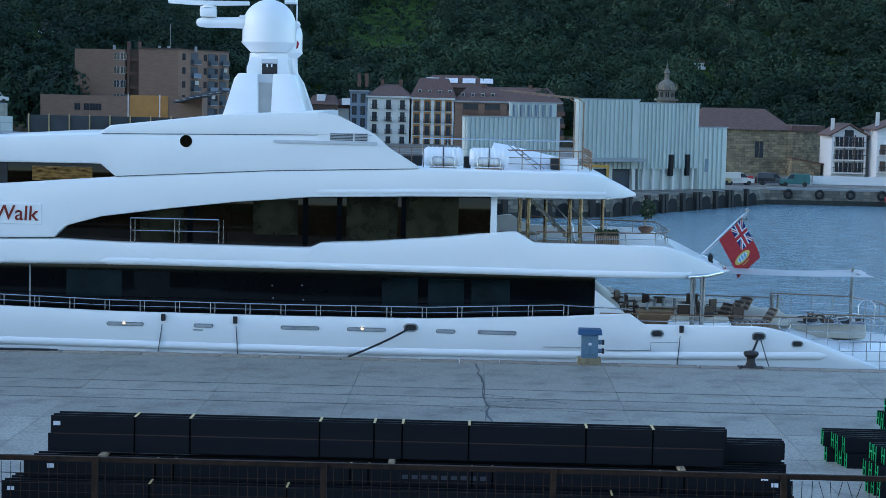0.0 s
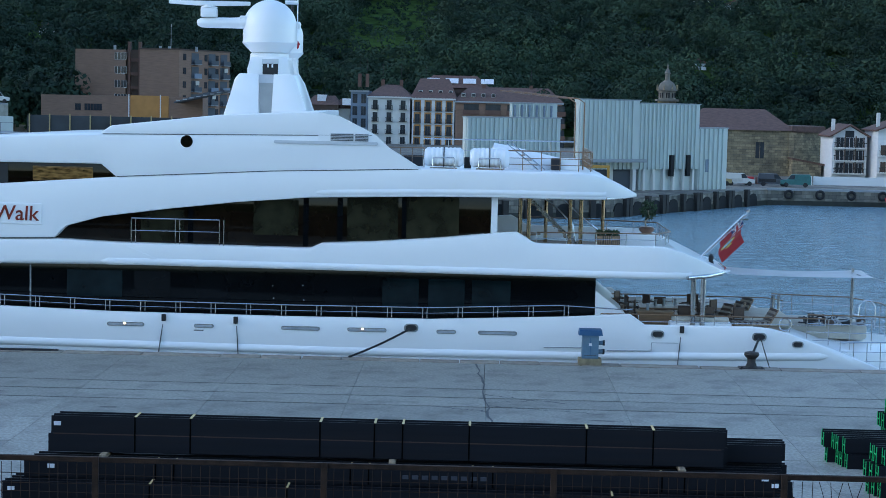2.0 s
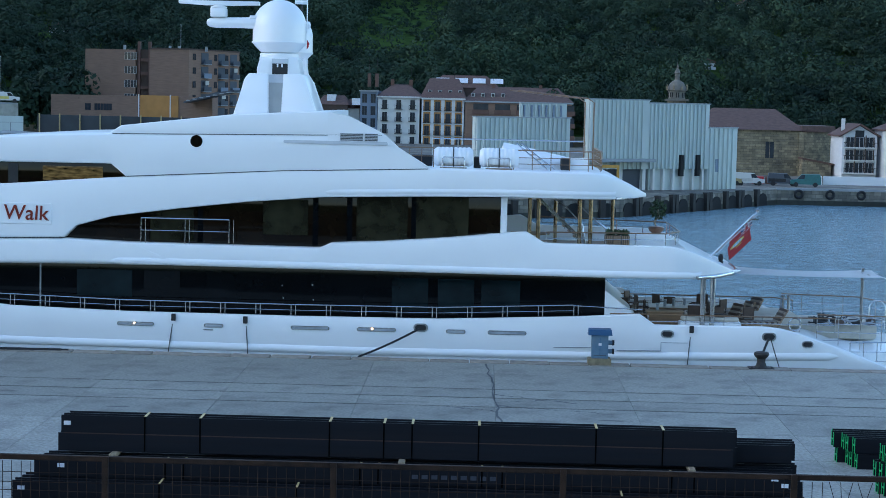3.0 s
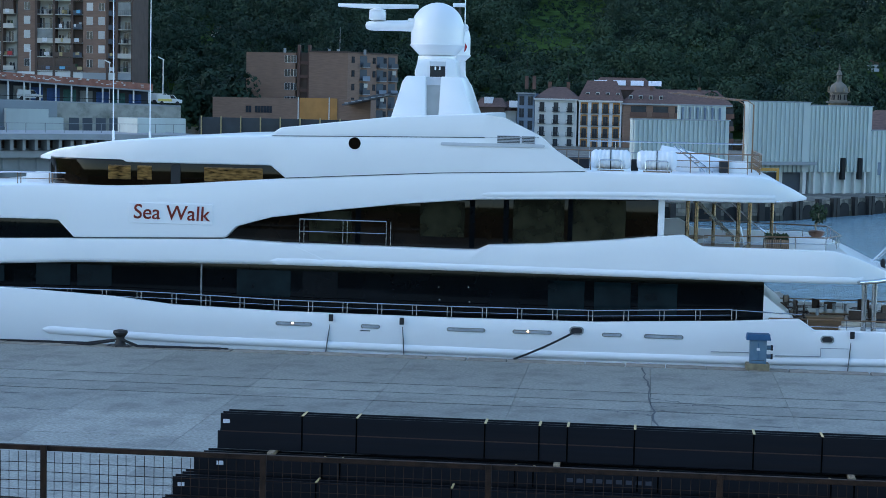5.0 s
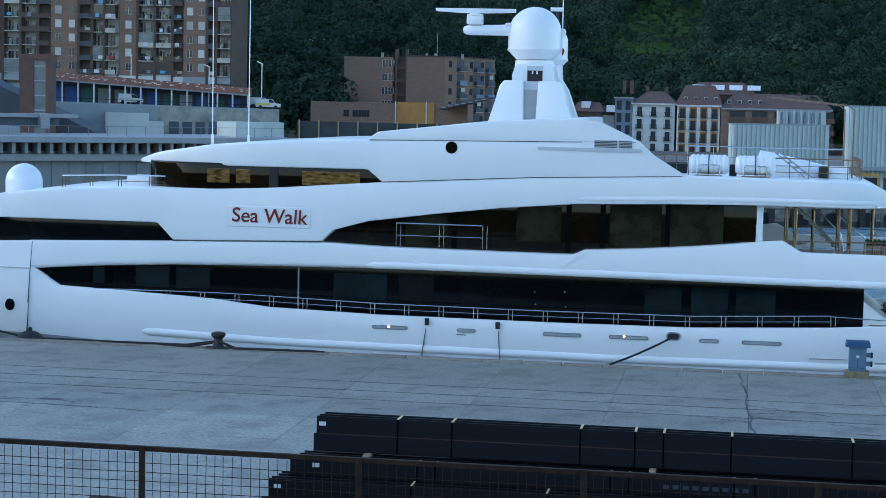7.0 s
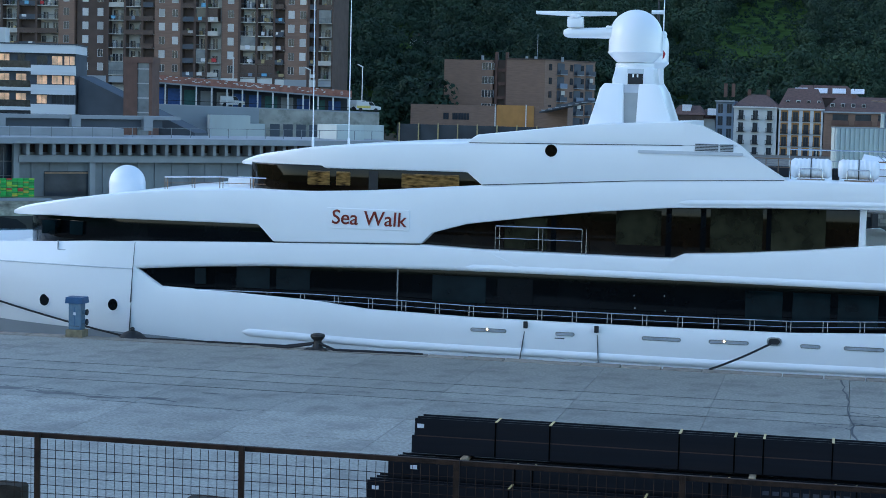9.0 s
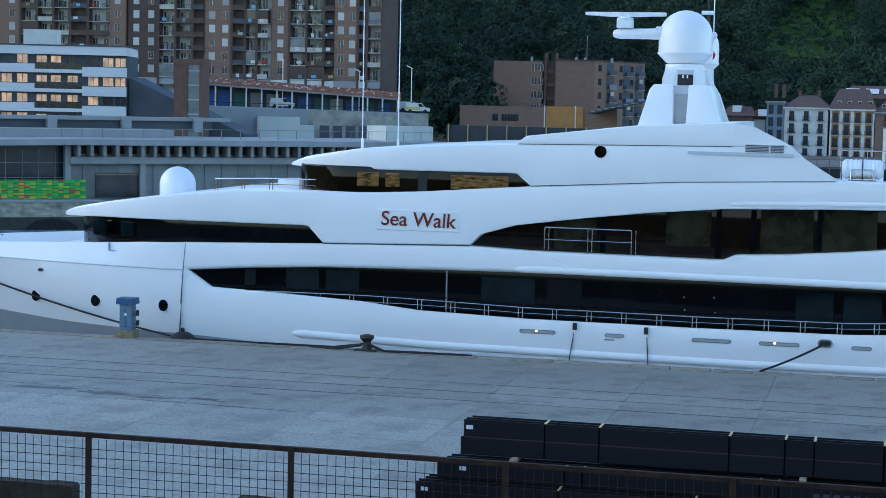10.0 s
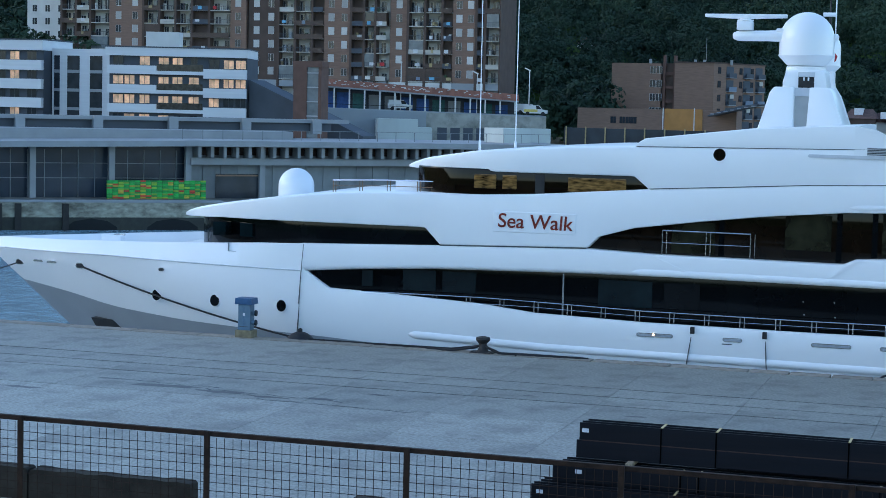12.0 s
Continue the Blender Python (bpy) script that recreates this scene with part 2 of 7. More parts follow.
yacht = thing("motor_yacht", "large white motor yacht with dark windows moored along the quay", "yacht")


def bend(pairs, x, w=0.0):
    return lerp(pairs, x) if not w else sum(lerp(pairs, x + w * k / 3) for k in range(-3, 4)) / 7


def tier(xs, half, low, high, r=0.12, rl=None, well=None):
    """A deck body across the yacht with rounded edges: half breadth, underside and top along x; well gives a sunken deck's height."""
    out = []
    for x in xs:
        b, z0, z1 = max(half(x), 0.02), low(x), high(x)
        z1 = max(z1, z0 + 0.01)
        ra, rb = (min(q, (z1 - z0) * 0.48, b * 0.9) for q in (r, r if rl is None else rl))
        side = []
        for k in range(5):
            a = k / 4 * math.pi / 2
            side.append((b - rb + rb * math.sin(a), z0 + rb - rb * math.cos(a)))
        for k in range(5):
            a = k / 4 * math.pi / 2
            side.append((b - ra + ra * math.cos(a), z1 - ra + ra * math.sin(a)))
        dip = []
        if well:
            bi = max(b - 0.3, 0.01)
            dip = [(x, YC - bi, z1), (x, YC - bi + 0.005, min(well(x), z1)), (x, YC + bi - 0.005, min(well(x), z1)), (x, YC + bi, z1)]
        out.append([(x, YC - h, z) for h, z in side] + dip + [(x, YC + h, z) for h, z in reversed(side)])
    return loft(out)


def spread(x0, x1, step, extra=()):
    n = max(2, int(round((x1 - x0) / step)) + 1)
    return sorted(set([round(float(v), 3) for v in np.linspace(x0, x1, n)] + [e for e in extra if x0 <= e <= x1]))


def rounded(front, full, breadth, power=2.0, aft=None, aft_full=None, aft_breadth=0.0):
    """Half breadth in plan: a rounded nose from front to full, and a rounded stern end."""
    def half(x):
        b = breadth
        if x < full:
            b = breadth * max(0.0, 1 - ((full - x) / (full - front)) ** power) ** (1 / power)
        if aft is not None and x > aft_full:
            b = aft_breadth + (breadth - aft_breadth) * max(0.0, 1 - ((x - aft_full) / (aft - aft_full)) ** 2) ** 0.5
        return b
    return half


# hull
SHEER = [(-49, 3.2), (-48, 3.24), (-45, 3.36), (-40, 3.58), (-34, 3.88), (-32, 4.0), (-29.85, 4.07), (-29.8, 2.92), (-28.67, 2.18), (-25.1, 2.03), (-21.8, 1.86), (-19.4, 1.6),
         (-14.7, 1.47), (-7.8, 1.44), (-1.7, 1.47), (3.8, 1.7), (6.5, 1.88), (7.12, 1.45), (11.6, 1.47), (12.3, 1.4), (13.05, 1.22), (14.9, 0.58), (16.9, -0.2)]
KNUCKLE = [(-49, 2.72), (-40, 2.95), (-29.85, 2.88), (-29.7, 2.0), (-25, 1.5), (-19, 1.2), (12, 1.1), (14.9, 0.4), (16.9, -0.5)]
# height along x below which the hull is grey
GREY_EDGE = [(-49, 1.25), (-46, 1.1), (-43.2, 0.85), (-40.6, 0.45), (-36.3, 0.2), (-29.2, 0.02), (-24, -0.3), (17, -0.6)]


def stem(z):
    return -48.95 + (3.3 - max(z, -3.2)) * 0.35 if z > 2.7 else -48.95 + (2.7 - max(z, -3.2)) * 1.26


def hull_half(x, z):
    s = stem(z)
    q = min(max((z + 3) / 6, 0), 1)
    b = HALF - 0.9 * (1 - q) ** 2
    if x < -29:
        u = min((-29 - x) / (-29 - s), 1.0) if x > s else 1.0
        b *= max(0.0, 1 - u ** (1.45 + 0.75 * q))
    if x > 9:
        b -= 0.5 * ((x - 9) / 8) ** 2
    return max(b, 0.0)


xs = spread(-48.9, 16.9, 0.5, [p[0] for p in SHEER] + [p[0] for p in KNUCKLE])
rings = []
for x in xs:
    zt = bend(SHEER, x)
    zk, zp = min(bend(KNUCKLE, x, 0.3), zt - 0.12), bend(GREY_EDGE, x, 0.8)
    zp = min(zp, zk - 0.1)
    levels = [zt - 0.05, zk, zk * 0.65 + zp * 0.35, zk * 0.3 + zp * 0.7, zp, zp * 0.6 - 3.2 * 0.4, -3.2]
    floor_z = 2.7 - (x + 48.95) / 1.26
    levels = [max(z, min(floor_z, zt - 0.06)) for z in levels]
    tuck = 0.06 + 0.4 * min(max((-31 - x) / 6, 0), 1)
    zk, zp = levels[1], levels[4]
    side = [(max(hull_half(x, zt) - tuck - 0.06, 0), zt), (max(hull_half(x, zt) - tuck, 0), zt - 0.05)] + [(hull_half(x, z), z) for z in levels[1:]]
    deck = min(zt, 2.95 if x < -30 else 0.9)
    top = [(max(side[0][0] - 0.12, 0), zt), (max(side[0][0] - 0.16, 0), deck)]
    seq = top[::-1] + side
    rings.append([(x, YC - h, z) for h, z in seq] + [(x, YC + h, z) for h, z in reversed(seq)])
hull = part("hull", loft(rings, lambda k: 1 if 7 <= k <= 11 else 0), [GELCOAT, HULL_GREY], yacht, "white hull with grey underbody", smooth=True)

# rub strake low on the hull
rub = []
for x in spread(-25.2, 15.0, 0.5, (-24.9, -24.6, 14.3, 14.7)):
    e = min(1, (x + 25.2) / 0.6 + 0.15, (15.0 - x) / 0.8 + 0.12)
    z = lerp([(-25, 0.36), (-19, 0.16), (-5, 0.06), (4, 0.1), (15, 0.3)], x)
    y = YC - hull_half(x, z)
    rub.append([(x, y - 0.17 * e * math.sin(a) + 0.08, z + 0.2 * e * math.cos(a)) for a in np.linspace(0, math.tau, 12, endpoint=False)])
part("rub_strake", loft(rub), GELCOAT, yacht, smooth=True)

# main deck house of dark glass, with the open side deck before it
part("main_deck_house", tier(spread(-29.4, 5.1, 1.0, (-28.5, -27.5)), lambda x: 4.75 + 0.6 * min(max((-26.0 - x) / 3.5, 0), 1), lambda x: 0.4, lambda x: 3.6, 0.05), DARK_GLASS, yacht, "black glazed main deck house", smooth=True)
part("bulkhead", prism([(5.1, 0.9), (5.1, 2.75), (6.4, 1.75), (6.4, 0.9)], 75.65, 85.2), GELCOAT, yacht)
part("main_deck", box(-29.0, 13.2, 75.1, 85.7, 0.8, 1.05), TEAK, yacht, "teak planked main deck")

# upper deck bulwark band
B_LOW = [(-30.0, 2.86), (-27, 3.08), (-23.6, 3.25), (-18.2, 3.36), (-13.8, 3.41), (-7.3, 3.39), (5.1, 3.33), (9, 3.34), (10.5, 3.46), (10.9, 3.52)]
B_TOP = [(-30.0, 4.08), (-23.7, 4.27), (-17.1, 4.43), (-14.5, 4.33), (-6.65, 4.28), (-6.2, 4.5), (-4.1, 4.6), (-1.34, 4.82), (1.76, 5.17), (2.53, 4.7), (7.8, 4.67), (8.6, 4.45), (9.38, 4.12), (10.5, 3.6), (10.9, 3.54)]
part("upper_bulwark", tier(spread(-30.0, 10.9, 0.5, [p[0] for p in B_TOP]), rounded(-50, -40, HALF, 2, 11.2, 7.5, 1.2), lambda x: bend(B_LOW, x, 0.4), lambda x: bend(B_TOP, x, 0.08), 0.05, 0.2, lambda x: 4.0 if 0.9 < x < 8.0 else 9.0), GELCOAT, yacht, smooth=True)
strip = []
for x in spread(-15.5, 9.0, 0.6, (-15.2, -14.9)):
    e = min(1, (x + 15.5) / 0.6 + 0.1)
    z = bend(B_LOW, x) + 0.17
    y = YC - rounded(-50, -40, HALF, 2, 11.2, 7.5, 1.2)(x)
    strip.append([(x, y - 0.09 * e * math.sin(a) + 0.05, z + 0.16 * e * math.cos(a)) for a in np.linspace(0, math.tau, 10, endpoint=False)])
part("fender_strip", loft(strip), GELCOAT, yacht, smooth=True)

# upper saloon of bronze glass
part("upper_saloon", tier(spread(-17.6, 0.7, 1.0), lambda x: 5.05, lambda x: 4.0, lambda x: 6.6, 0.05), WARM_GLASS, yacht, "bronze tinted saloon glazing", smooth=True)
part("saloon_jamb", box(0.72, 0.98, 75.3, 75.6, 4.1, 6.6, 0.03), GELCOAT, yacht)
part("upper_deck", box(0.8, 7.8, 75.6, 85.2, 3.9, 4.05), TEAK, yacht, "teak planked upper deck")

# owner's deck windows forward
part("owner_glazing", tier(spread(-36.6, -23.4, 0.5), rounded(-36.8, -28.0, HALF - 0.2, 2.2), lambda x: 3.3, lambda x: 5.25, 0.05), DARK_GLASS, yacht, "black wrap-round windows", smooth=True)

# bridge deck band, from the bow visor to the aft overhang
D_LOW = [(-37.6, 4.82), (-36, 4.92), (-34, 5.0), (-30, 5.03), (-24.3, 5.03), (-23.6, 4.3), (-17.15, 4.47), (-16.7, 4.95), (-15.2, 5.38), (-12.45, 5.76), (-9.7, 6.09), (-6.7, 6.35), (-2.5, 6.48), (0.7, 6.53), (5.4, 6.52), (6.75, 6.6)]
D_TOP = [(-37.6, 4.85), (-36.9, 5.08), (-35.8, 5.36), (-34, 5.68), (-31.2, 6.09), (-28.3, 6.39), (-24.2, 6.53), (-21.9, 6.52), (-19.4, 6.64), (-14.6, 7.02), (-8.3, 7.43), (-2.2, 7.65), (4.6, 7.6), (5.2, 7.5), (5.73, 7.27), (6.3, 6.95), (6.75, 6.66)]
bridge_half = rounded(-37.65, -29.0, HALF, 2.2, 7.3, 3.5, 2.0)
part("bridge_deck_band", tier(spread(-37.6, 6.75, 0.5, [p[0] for p in D_LOW] + [-37.5, -37.3]), bridge_half, lambda x: bend(D_LOW, x, 0.05), lambda x: bend(D_TOP, x, 0.4), 0.10, 0.06), GELCOAT, yacht, "white sweeping bridge deck side", smooth=True)
strip = []
for x in spread(-6.7, 5.4, 0.6, (-6.4, -6.1)):
    e = min(1, (x + 6.7) / 0.5 + 0.1)
    y = YC - bridge_half(x)
    strip.append([(x, y - 0.09 * e * math.sin(a) + 0.05, bend(D_LOW, x) + 0.21 + 0.13 * e * math.cos(a)) for a in np.linspace(0, math.tau, 10, endpoint=False)])
part("fender_strip", loft(strip), GELCOAT, yacht, smooth=True)

# wheelhouse
part("wheelhouse_glazing", tier(spread(-25.6, -14.3, 0.5), rounded(-25.9, -22.5, HALF - 0.18, 2.4), lambda x: 6.0, lambda x: 7.62, 0.05), WARM_GLASS, yacht, "bronze wheelhouse windows", smooth=True)
R_LOW = [(-26.55, 7.46), (-23.9, 7.5), (-15.25, 7.53), (-14.6, 6.98), (-8.3, 7.36), (-2.2, 7.58)]
R_TOP = [(-26.55, 7.49), (-25.6, 7.75), (-24.8, 7.97), (-22, 8.4), (-18.3, 8.66), (-15.2, 8.77), (-4.0, 8.95), (-3.5, 8.45), (-2.2, 7.64)]
part("wheelhouse_roof", tier(spread(-26.55, -6.4, 0.5, [p[0] for p in R_LOW] + [-26.45, -26.3]), rounded(-26.6, -19.5, HALF - 0.02, 2.2), lambda x: bend(R_LOW, x, 0.04), lambda x: bend(R_TOP, x, 0.2), 0.10, 0.06), GELCOAT, yacht, smooth=True)
C_TOP = [(-15.3, 8.8), (-14.9, 9.1), (-10.4, 9.64), (-6.65, 9.86), (-6.3, 9.83), (-5.6, 9.7), (-4.3, 9.08), (-3.75, 8.7)]
part("coach_roof", tier(spread(-15.3, -6.4, 0.5, [p[0] for p in C_TOP]), lambda x: HALF - 0.1, lambda x: 8.5, lambda x: bend(C_TOP, x, 0.08), 0.07), GELCOAT, yacht, smooth=True)

part("aft_wing", prism([(-6.4, 7.45), (-6.4, 8.9), (-4.05, 8.93), (-3.5, 8.44), (-2.2, 7.64), (-2.2, 7.58)], YC - HALF + 0.02, YC - HALF + 0.5), GELCOAT, yacht, "white raked wing aft of the coach roof")
part("aft_wing", prism([(-6.4, 8.9), (-6.4, 9.85), (-6.2, 9.8), (-5.6, 9.7), (-4.3, 9.08), (-4.05, 8.93)], YC - HALF + 0.1, YC - HALF + 0.5), GELCOAT, yacht)
part("aft_wing", prism([(-6.4, 7.45), (-6.4, 9.6), (-5.8, 9.2), (-4.4, 7.7), (-4.4, 7.5)], YC + HALF - 0.5, YC + HALF - 0.1), GELCOAT, yacht)
part("stair_house", box(-6.4, -4.6, 77.5, 83.5, 7.5, 8.2, 0.1), GELCOAT, yacht, smooth=True)

# mast with domes
def soft_prism(outline, y0, y1, b):
    """A prism with rounded edges."""
    bm = prism(outline, y0, y1)
    bmesh.ops.bevel(bm, geom=bm.edges[:], offset=b, segments=2, affect="EDGES", profile=0.5)
    return bm


def domed(r, skirt, wall, sides, at):
    """A radome: a conical skirt, a rim, a short wall and a round cap."""
    prof = [(r * 0.66, 0), (r * 0.69, 0.02), (r * 1.0, skirt - 0.03), (r * 1.02, skirt), (r * 1.02, skirt + 0.035), (r * 0.99, skirt + 0.05), (r * 0.99, skirt + wall)]
    return lathe(prof + [(r * 0.99 * math.cos(a), skirt + wall + r * 0.99 * math.sin(a)) for a in np.linspace(0.08, 1.54, 14)], 40, at)


mast = part("mast", soft_prism([(-10.83, 9.5), (-10.5, 10.55), (-10.33, 11.15), (-10.15, 11.38), (-9.33, 11.38), (-9.29, 9.5)], 78.6, 81.6, 0.05), GELCOAT, yacht, "white raked mast with radar arms", smooth=True)
part("mast_leg", soft_prism([(-8.76, 9.5), (-8.67, 11.37), (-7.86, 11.37), (-7.7, 11.15), (-7.45, 10.4), (-7.16, 9.6)], 78.6, 81.6, 0.05), GELCOAT, mast, smooth=True)
part("mast_core", box(-9.36, -8.68, 78.95, 81.5, 9.5, 11.0), CORE_GREY, mast, "grey panel between the mast legs")
part("mast_core", box(-9.36, -8.68, 78.9, 81.5, 11.0, 11.34), HULL_TRIM, mast)
part("mast_head", soft_prism([(-9.9, 11.3), (-9.8, 11.6), (-9.76, 11.95), (-9.76, 12.12), (-8.14, 12.12), (-8.1, 11.95), (-7.98, 11.3)], 79.1, 81.0, 0.06), GELCOAT, mast, smooth=True)
part("mast_collar", lathe([(0.78, 0), (0.84, 0.03), (0.84, 0.18), (0.78, 0.22), (0.5, 0.22), (0.5, 0.30)], 32, (-9.0, 79.95, 12.06)), GELCOAT, mast, smooth=True)
opening = part("mast_opening", box(-9.2, -8.54, 79.07, 79.2, 11.36, 11.82), BLACK, mast)
for x in (-8.97, -8.78):
    part("cable_gland", rod((x, 79.05, 11.66), (x, 79.05, 11.8), 0.035, 8), GELCOAT, opening)
part("mast_lintel", box(-9.22, -8.52, 79.06, 79.2, 11.82, 12.02), HULL_TRIM, mast)
part("aft_strut", soft_prism([(-8.15, 12.15), (-7.98, 12.1), (-8.0, 11.45), (-7.68, 11.05), (-7.2, 9.7), (-7.55, 9.65), (-8.3, 11.5)], 81.7, 82.4, 0.04), GELCOAT, mast, smooth=True)
part("satellite_dome", domed(1.17, 0.42, 0.7, 40, (-9.0, 79.9, 12.3)), GELCOAT, mast, "white satellite dome", smooth=True)
part("satellite_dome", domed(0.86, 0.32, 0.75, 40, (-8.72, 83.2, 12.06)), GELCOAT, mast, "white satellite dome", smooth=True)
part("radar_arm", loft([[(x, 79.6 + r * 1.2 * math.cos(a), z + r * math.sin(a)) for a in np.linspace(0, math.tau, 16, endpoint=False)] for x, r, z in ((-12.12, 0.05, 13.53), (-12.08, 0.14, 13.53), (-11.95, 0.2, 13.53), (-11.7, 0.225, 13.53), (-10.6, 0.23, 13.54), (-9.9, 0.26, 13.55))]), GELCOAT, mast, smooth=True)
part("arm_root", box(-10.25, -9.9, 79.35, 79.85, 13.7, 13.86, 0.05), GELCOAT, mast, smooth=True)
scanner = part("radar_scanner", box(-11.93, -11.26, 79.25, 79.9, 13.76, 14.16, 0.06), GELCOAT, mast, smooth=True)
part("scanner_neck", lathe([(0.36, 0), (0.36, 0.05), (0.24, 0.08), (0.24, 0.16)], 16, (-11.6, 79.58, 14.16)), GELCOAT, scanner, smooth=True)
part("radar_bar", soft_prism([(-13.33, 14.32), (-13.33, 14.46), (-9.83, 14.46), (-9.83, 14.30), (-11.0, 14.26), (-12.2, 14.26)], 79.45, 79.75, 0.03), GELCOAT, scanner, smooth=True)
part("whip_antenna", rod((-7.88, 80.6, 13.2), (-7.88, 80.6, 15.4), 0.025, 8), GELCOAT, mast)
part("crosstree", loft([[(x, 80.6 + 0.1 * math.cos(a), 14.52 + 0.09 * math.sin(a)) for a in np.linspace(0, math.tau, 10, endpoint=False)] for x in (-8.42, -7.86)]), GELCOAT, mast, smooth=True)
part("camera_pod", lathe([(0.05, -0.16), (0.15, -0.08), (0.17, 0.05), (0.1, 0.17)], 14, (-7.95, 81.3, 13.55)), GELCOAT, mast, smooth=True)
part("courtesy_flag", prism([(-7.93, 12.5), (-7.86, 12.56), (-7.8, 12.74), (-7.9, 12.9)], 81.0, 81.012), FLAG_RED, mast, "small red courtesy flag")
part("aft_antenna", rod((-8.3, 82.4, 13.9), (-8.3, 82.4, 15.6), 0.06, 8, 0.03), BLACK, mast, "black whip antenna")
part("forward_dome", lathe([(0.75, 0), (0.84, 0.05), (0.84, 0.75)] + [(0.84 * math.cos(a), 0.72 + 0.84 * math.sin(a)) for a in np.linspace(0.1, 1.5, 8)], 28, (-32.5, YC, 5.58)), GELCOAT, yacht, "white satellite dome on the foredeck roof", smooth=True)
for x, lean in ((-23.45, 0.03), (-21.78, 0.0)):
    whip = part("whip_antenna", rod((x, 80, 8.0), (x - lean, 80, 15.6), 0.028, 8, 0.018), GELCOAT, yacht)
    part("antenna_base", rod((x, 80, 8.2), (x, 80, 8.7), 0.06), GELCOAT, whip)


# ---- distance ----
def block(name, label, corners, z0, z1, material, category="building", parent=None, roof=None, roof_h=0.0):
    """A building body on a plan of corners."""
    bm = bmesh.new()
    a = [bm.verts.new((x, y, z0)) for x, y in corners]
    b = [bm.verts.new((x, y, z1)) for x, y in corners]
    bm.faces.new(a), bm.faces.new(b)
    for i in range(len(a)):
        j = (i + 1) % len(a)
        bm.faces.new((a[i], a[j], b[j], b[i]))
    return part(name, bm, material, parent)


PLASTER = mat("white plaster", (0.62, 0.61, 0.58), 0.85, vary=0.08, scale=0.3, dirt=(0.4, 0.38, 0.35), dirt_amount=0.4, dirt_scale=0.2)
BRICK = mat("brown brick", (0.222, 0.138, 0.098), 0.9, vary=0.15, scale=0.6, stretch=(1, 1, 6), dirt=(0.2, 0.12, 0.09), dirt_amount=0.4, dirt_scale=0.15)
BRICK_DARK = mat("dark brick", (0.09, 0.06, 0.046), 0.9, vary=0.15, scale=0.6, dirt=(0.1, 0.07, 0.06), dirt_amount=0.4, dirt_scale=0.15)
SHEET = mat("ribbed grey sheet", (0.49, 0.53, 0.50), 0.6, 0.0, vary=0.08, scale=0.3, stretch=(1, 1, 0.2), dirt=(0.38, 0.40, 0.39), dirt_amount=0.4, dirt_scale=0.12)
GREY_WALL = mat("grey concrete wall", (0.30, 0.32, 0.33), 0.85, vary=0.12, scale=0.3, dirt=(0.2, 0.21, 0.22), dirt_amount=0.5, dirt_scale=0.15)
DARK_WALL = mat("dark slate wall", (0.06, 0.07, 0.085), 0.7, vary=0.15, scale=0.3)
TILE_ROOF = mat("clay tile roof", (0.115, 0.064, 0.05), 0.9, vary=0.25, scale=1.5, bump=0.4, bscale=4)
STONE = mat("tan church stone", (0.28, 0.232, 0.15), 0.92, vary=0.3, scale=0.5, bump=0.5, bscale=2, dirt=(0.10, 0.09, 0.07), dirt_amount=0.85, dirt_scale=0.3)


def coursed(m, w, h, dark):
    """Lays a material in stone courses: blocks of uneven tone with dark joints."""
    n, l = m.node_tree.nodes, m.node_tree.links
    b = n["Principled BSDF"]
    geo, turn, bt, mx = n.new("ShaderNodeNewGeometry"), n.new("ShaderNodeCombineXYZ"), n.new("ShaderNodeTexBrick"), n.new("ShaderNodeMix")
    sp, plus = n.new("ShaderNodeSeparateXYZ"), n.new("ShaderNodeMath")
    l.new(geo.outputs["Position"], sp.inputs[0]), l.new(sp.outputs[0], plus.inputs[0]), l.new(sp.outputs[1], plus.inputs[1])
    l.new(plus.outputs[0], turn.inputs[0]), l.new(sp.outputs[2], turn.inputs[1]), l.new(turn.outputs[0], bt.inputs["Vector"])
    bt.inputs["Color1"].default_value, bt.inputs["Color2"].default_value, bt.inputs["Mortar"].default_value = (1.15, 1.12, 1.05, 1), (0.55, 0.55, 0.55, 1), (dark, dark, dark, 1)
    bt.inputs["Scale"].default_value, bt.inputs["Mortar Size"].default_value, bt.inputs["Brick Width"].default_value, bt.inputs["Row Height"].default_value = 1.0, 0.02, w, h
    mx.data_type, mx.blend_type = "RGBA", "MULTIPLY"
    mx.inputs[0].default_value = 1.0
    l.new(b.inputs["Base Color"].links[0].from_socket, mx.inputs[6]), l.new(bt.outputs["Color"], mx.inputs[7]), l.new(mx.outputs[2], b.inputs["Base Color"])


coursed(STONE, 0.95, 0.42, 0.35)
WINDOW = mat("far window glass", (0.03, 0.036, 0.045), 0.12, vary=0.4, scale=0.6)
FRAME = mat("white window frame", (0.6, 0.6, 0.6), 0.6)
SHUTTER = mat("pale shutter", (0.5, 0.48, 0.44), 0.7, vary=0.1, random_tone=0.3)
# emission puts in the sunset sky mirrored by the panes
SUNSET_GLOW = glow("pane with sunset reflection glow", (0.8, 0.47, 0.28), 0.12)
PLASTER_WARM = mat("cream plaster", (0.48, 0.455, 0.40), 0.85, vary=0.1, scale=0.4, dirt=(0.35, 0.32, 0.28), dirt_amount=0.4, dirt_scale=0.25)
WHITE_CLAD = mat("white cladding", (0.64, 0.65, 0.66), 0.6, vary=0.05, scale=0.5, stretch=(0.3, 1, 5))
coursed(WALL_OLD, 1.1, 0.5, 0.4)
DARK_RAIL = mat("dark tinted balustrade glass", (0.05, 0.045, 0.04), 0.15, vary=0.5, scale=1.5)
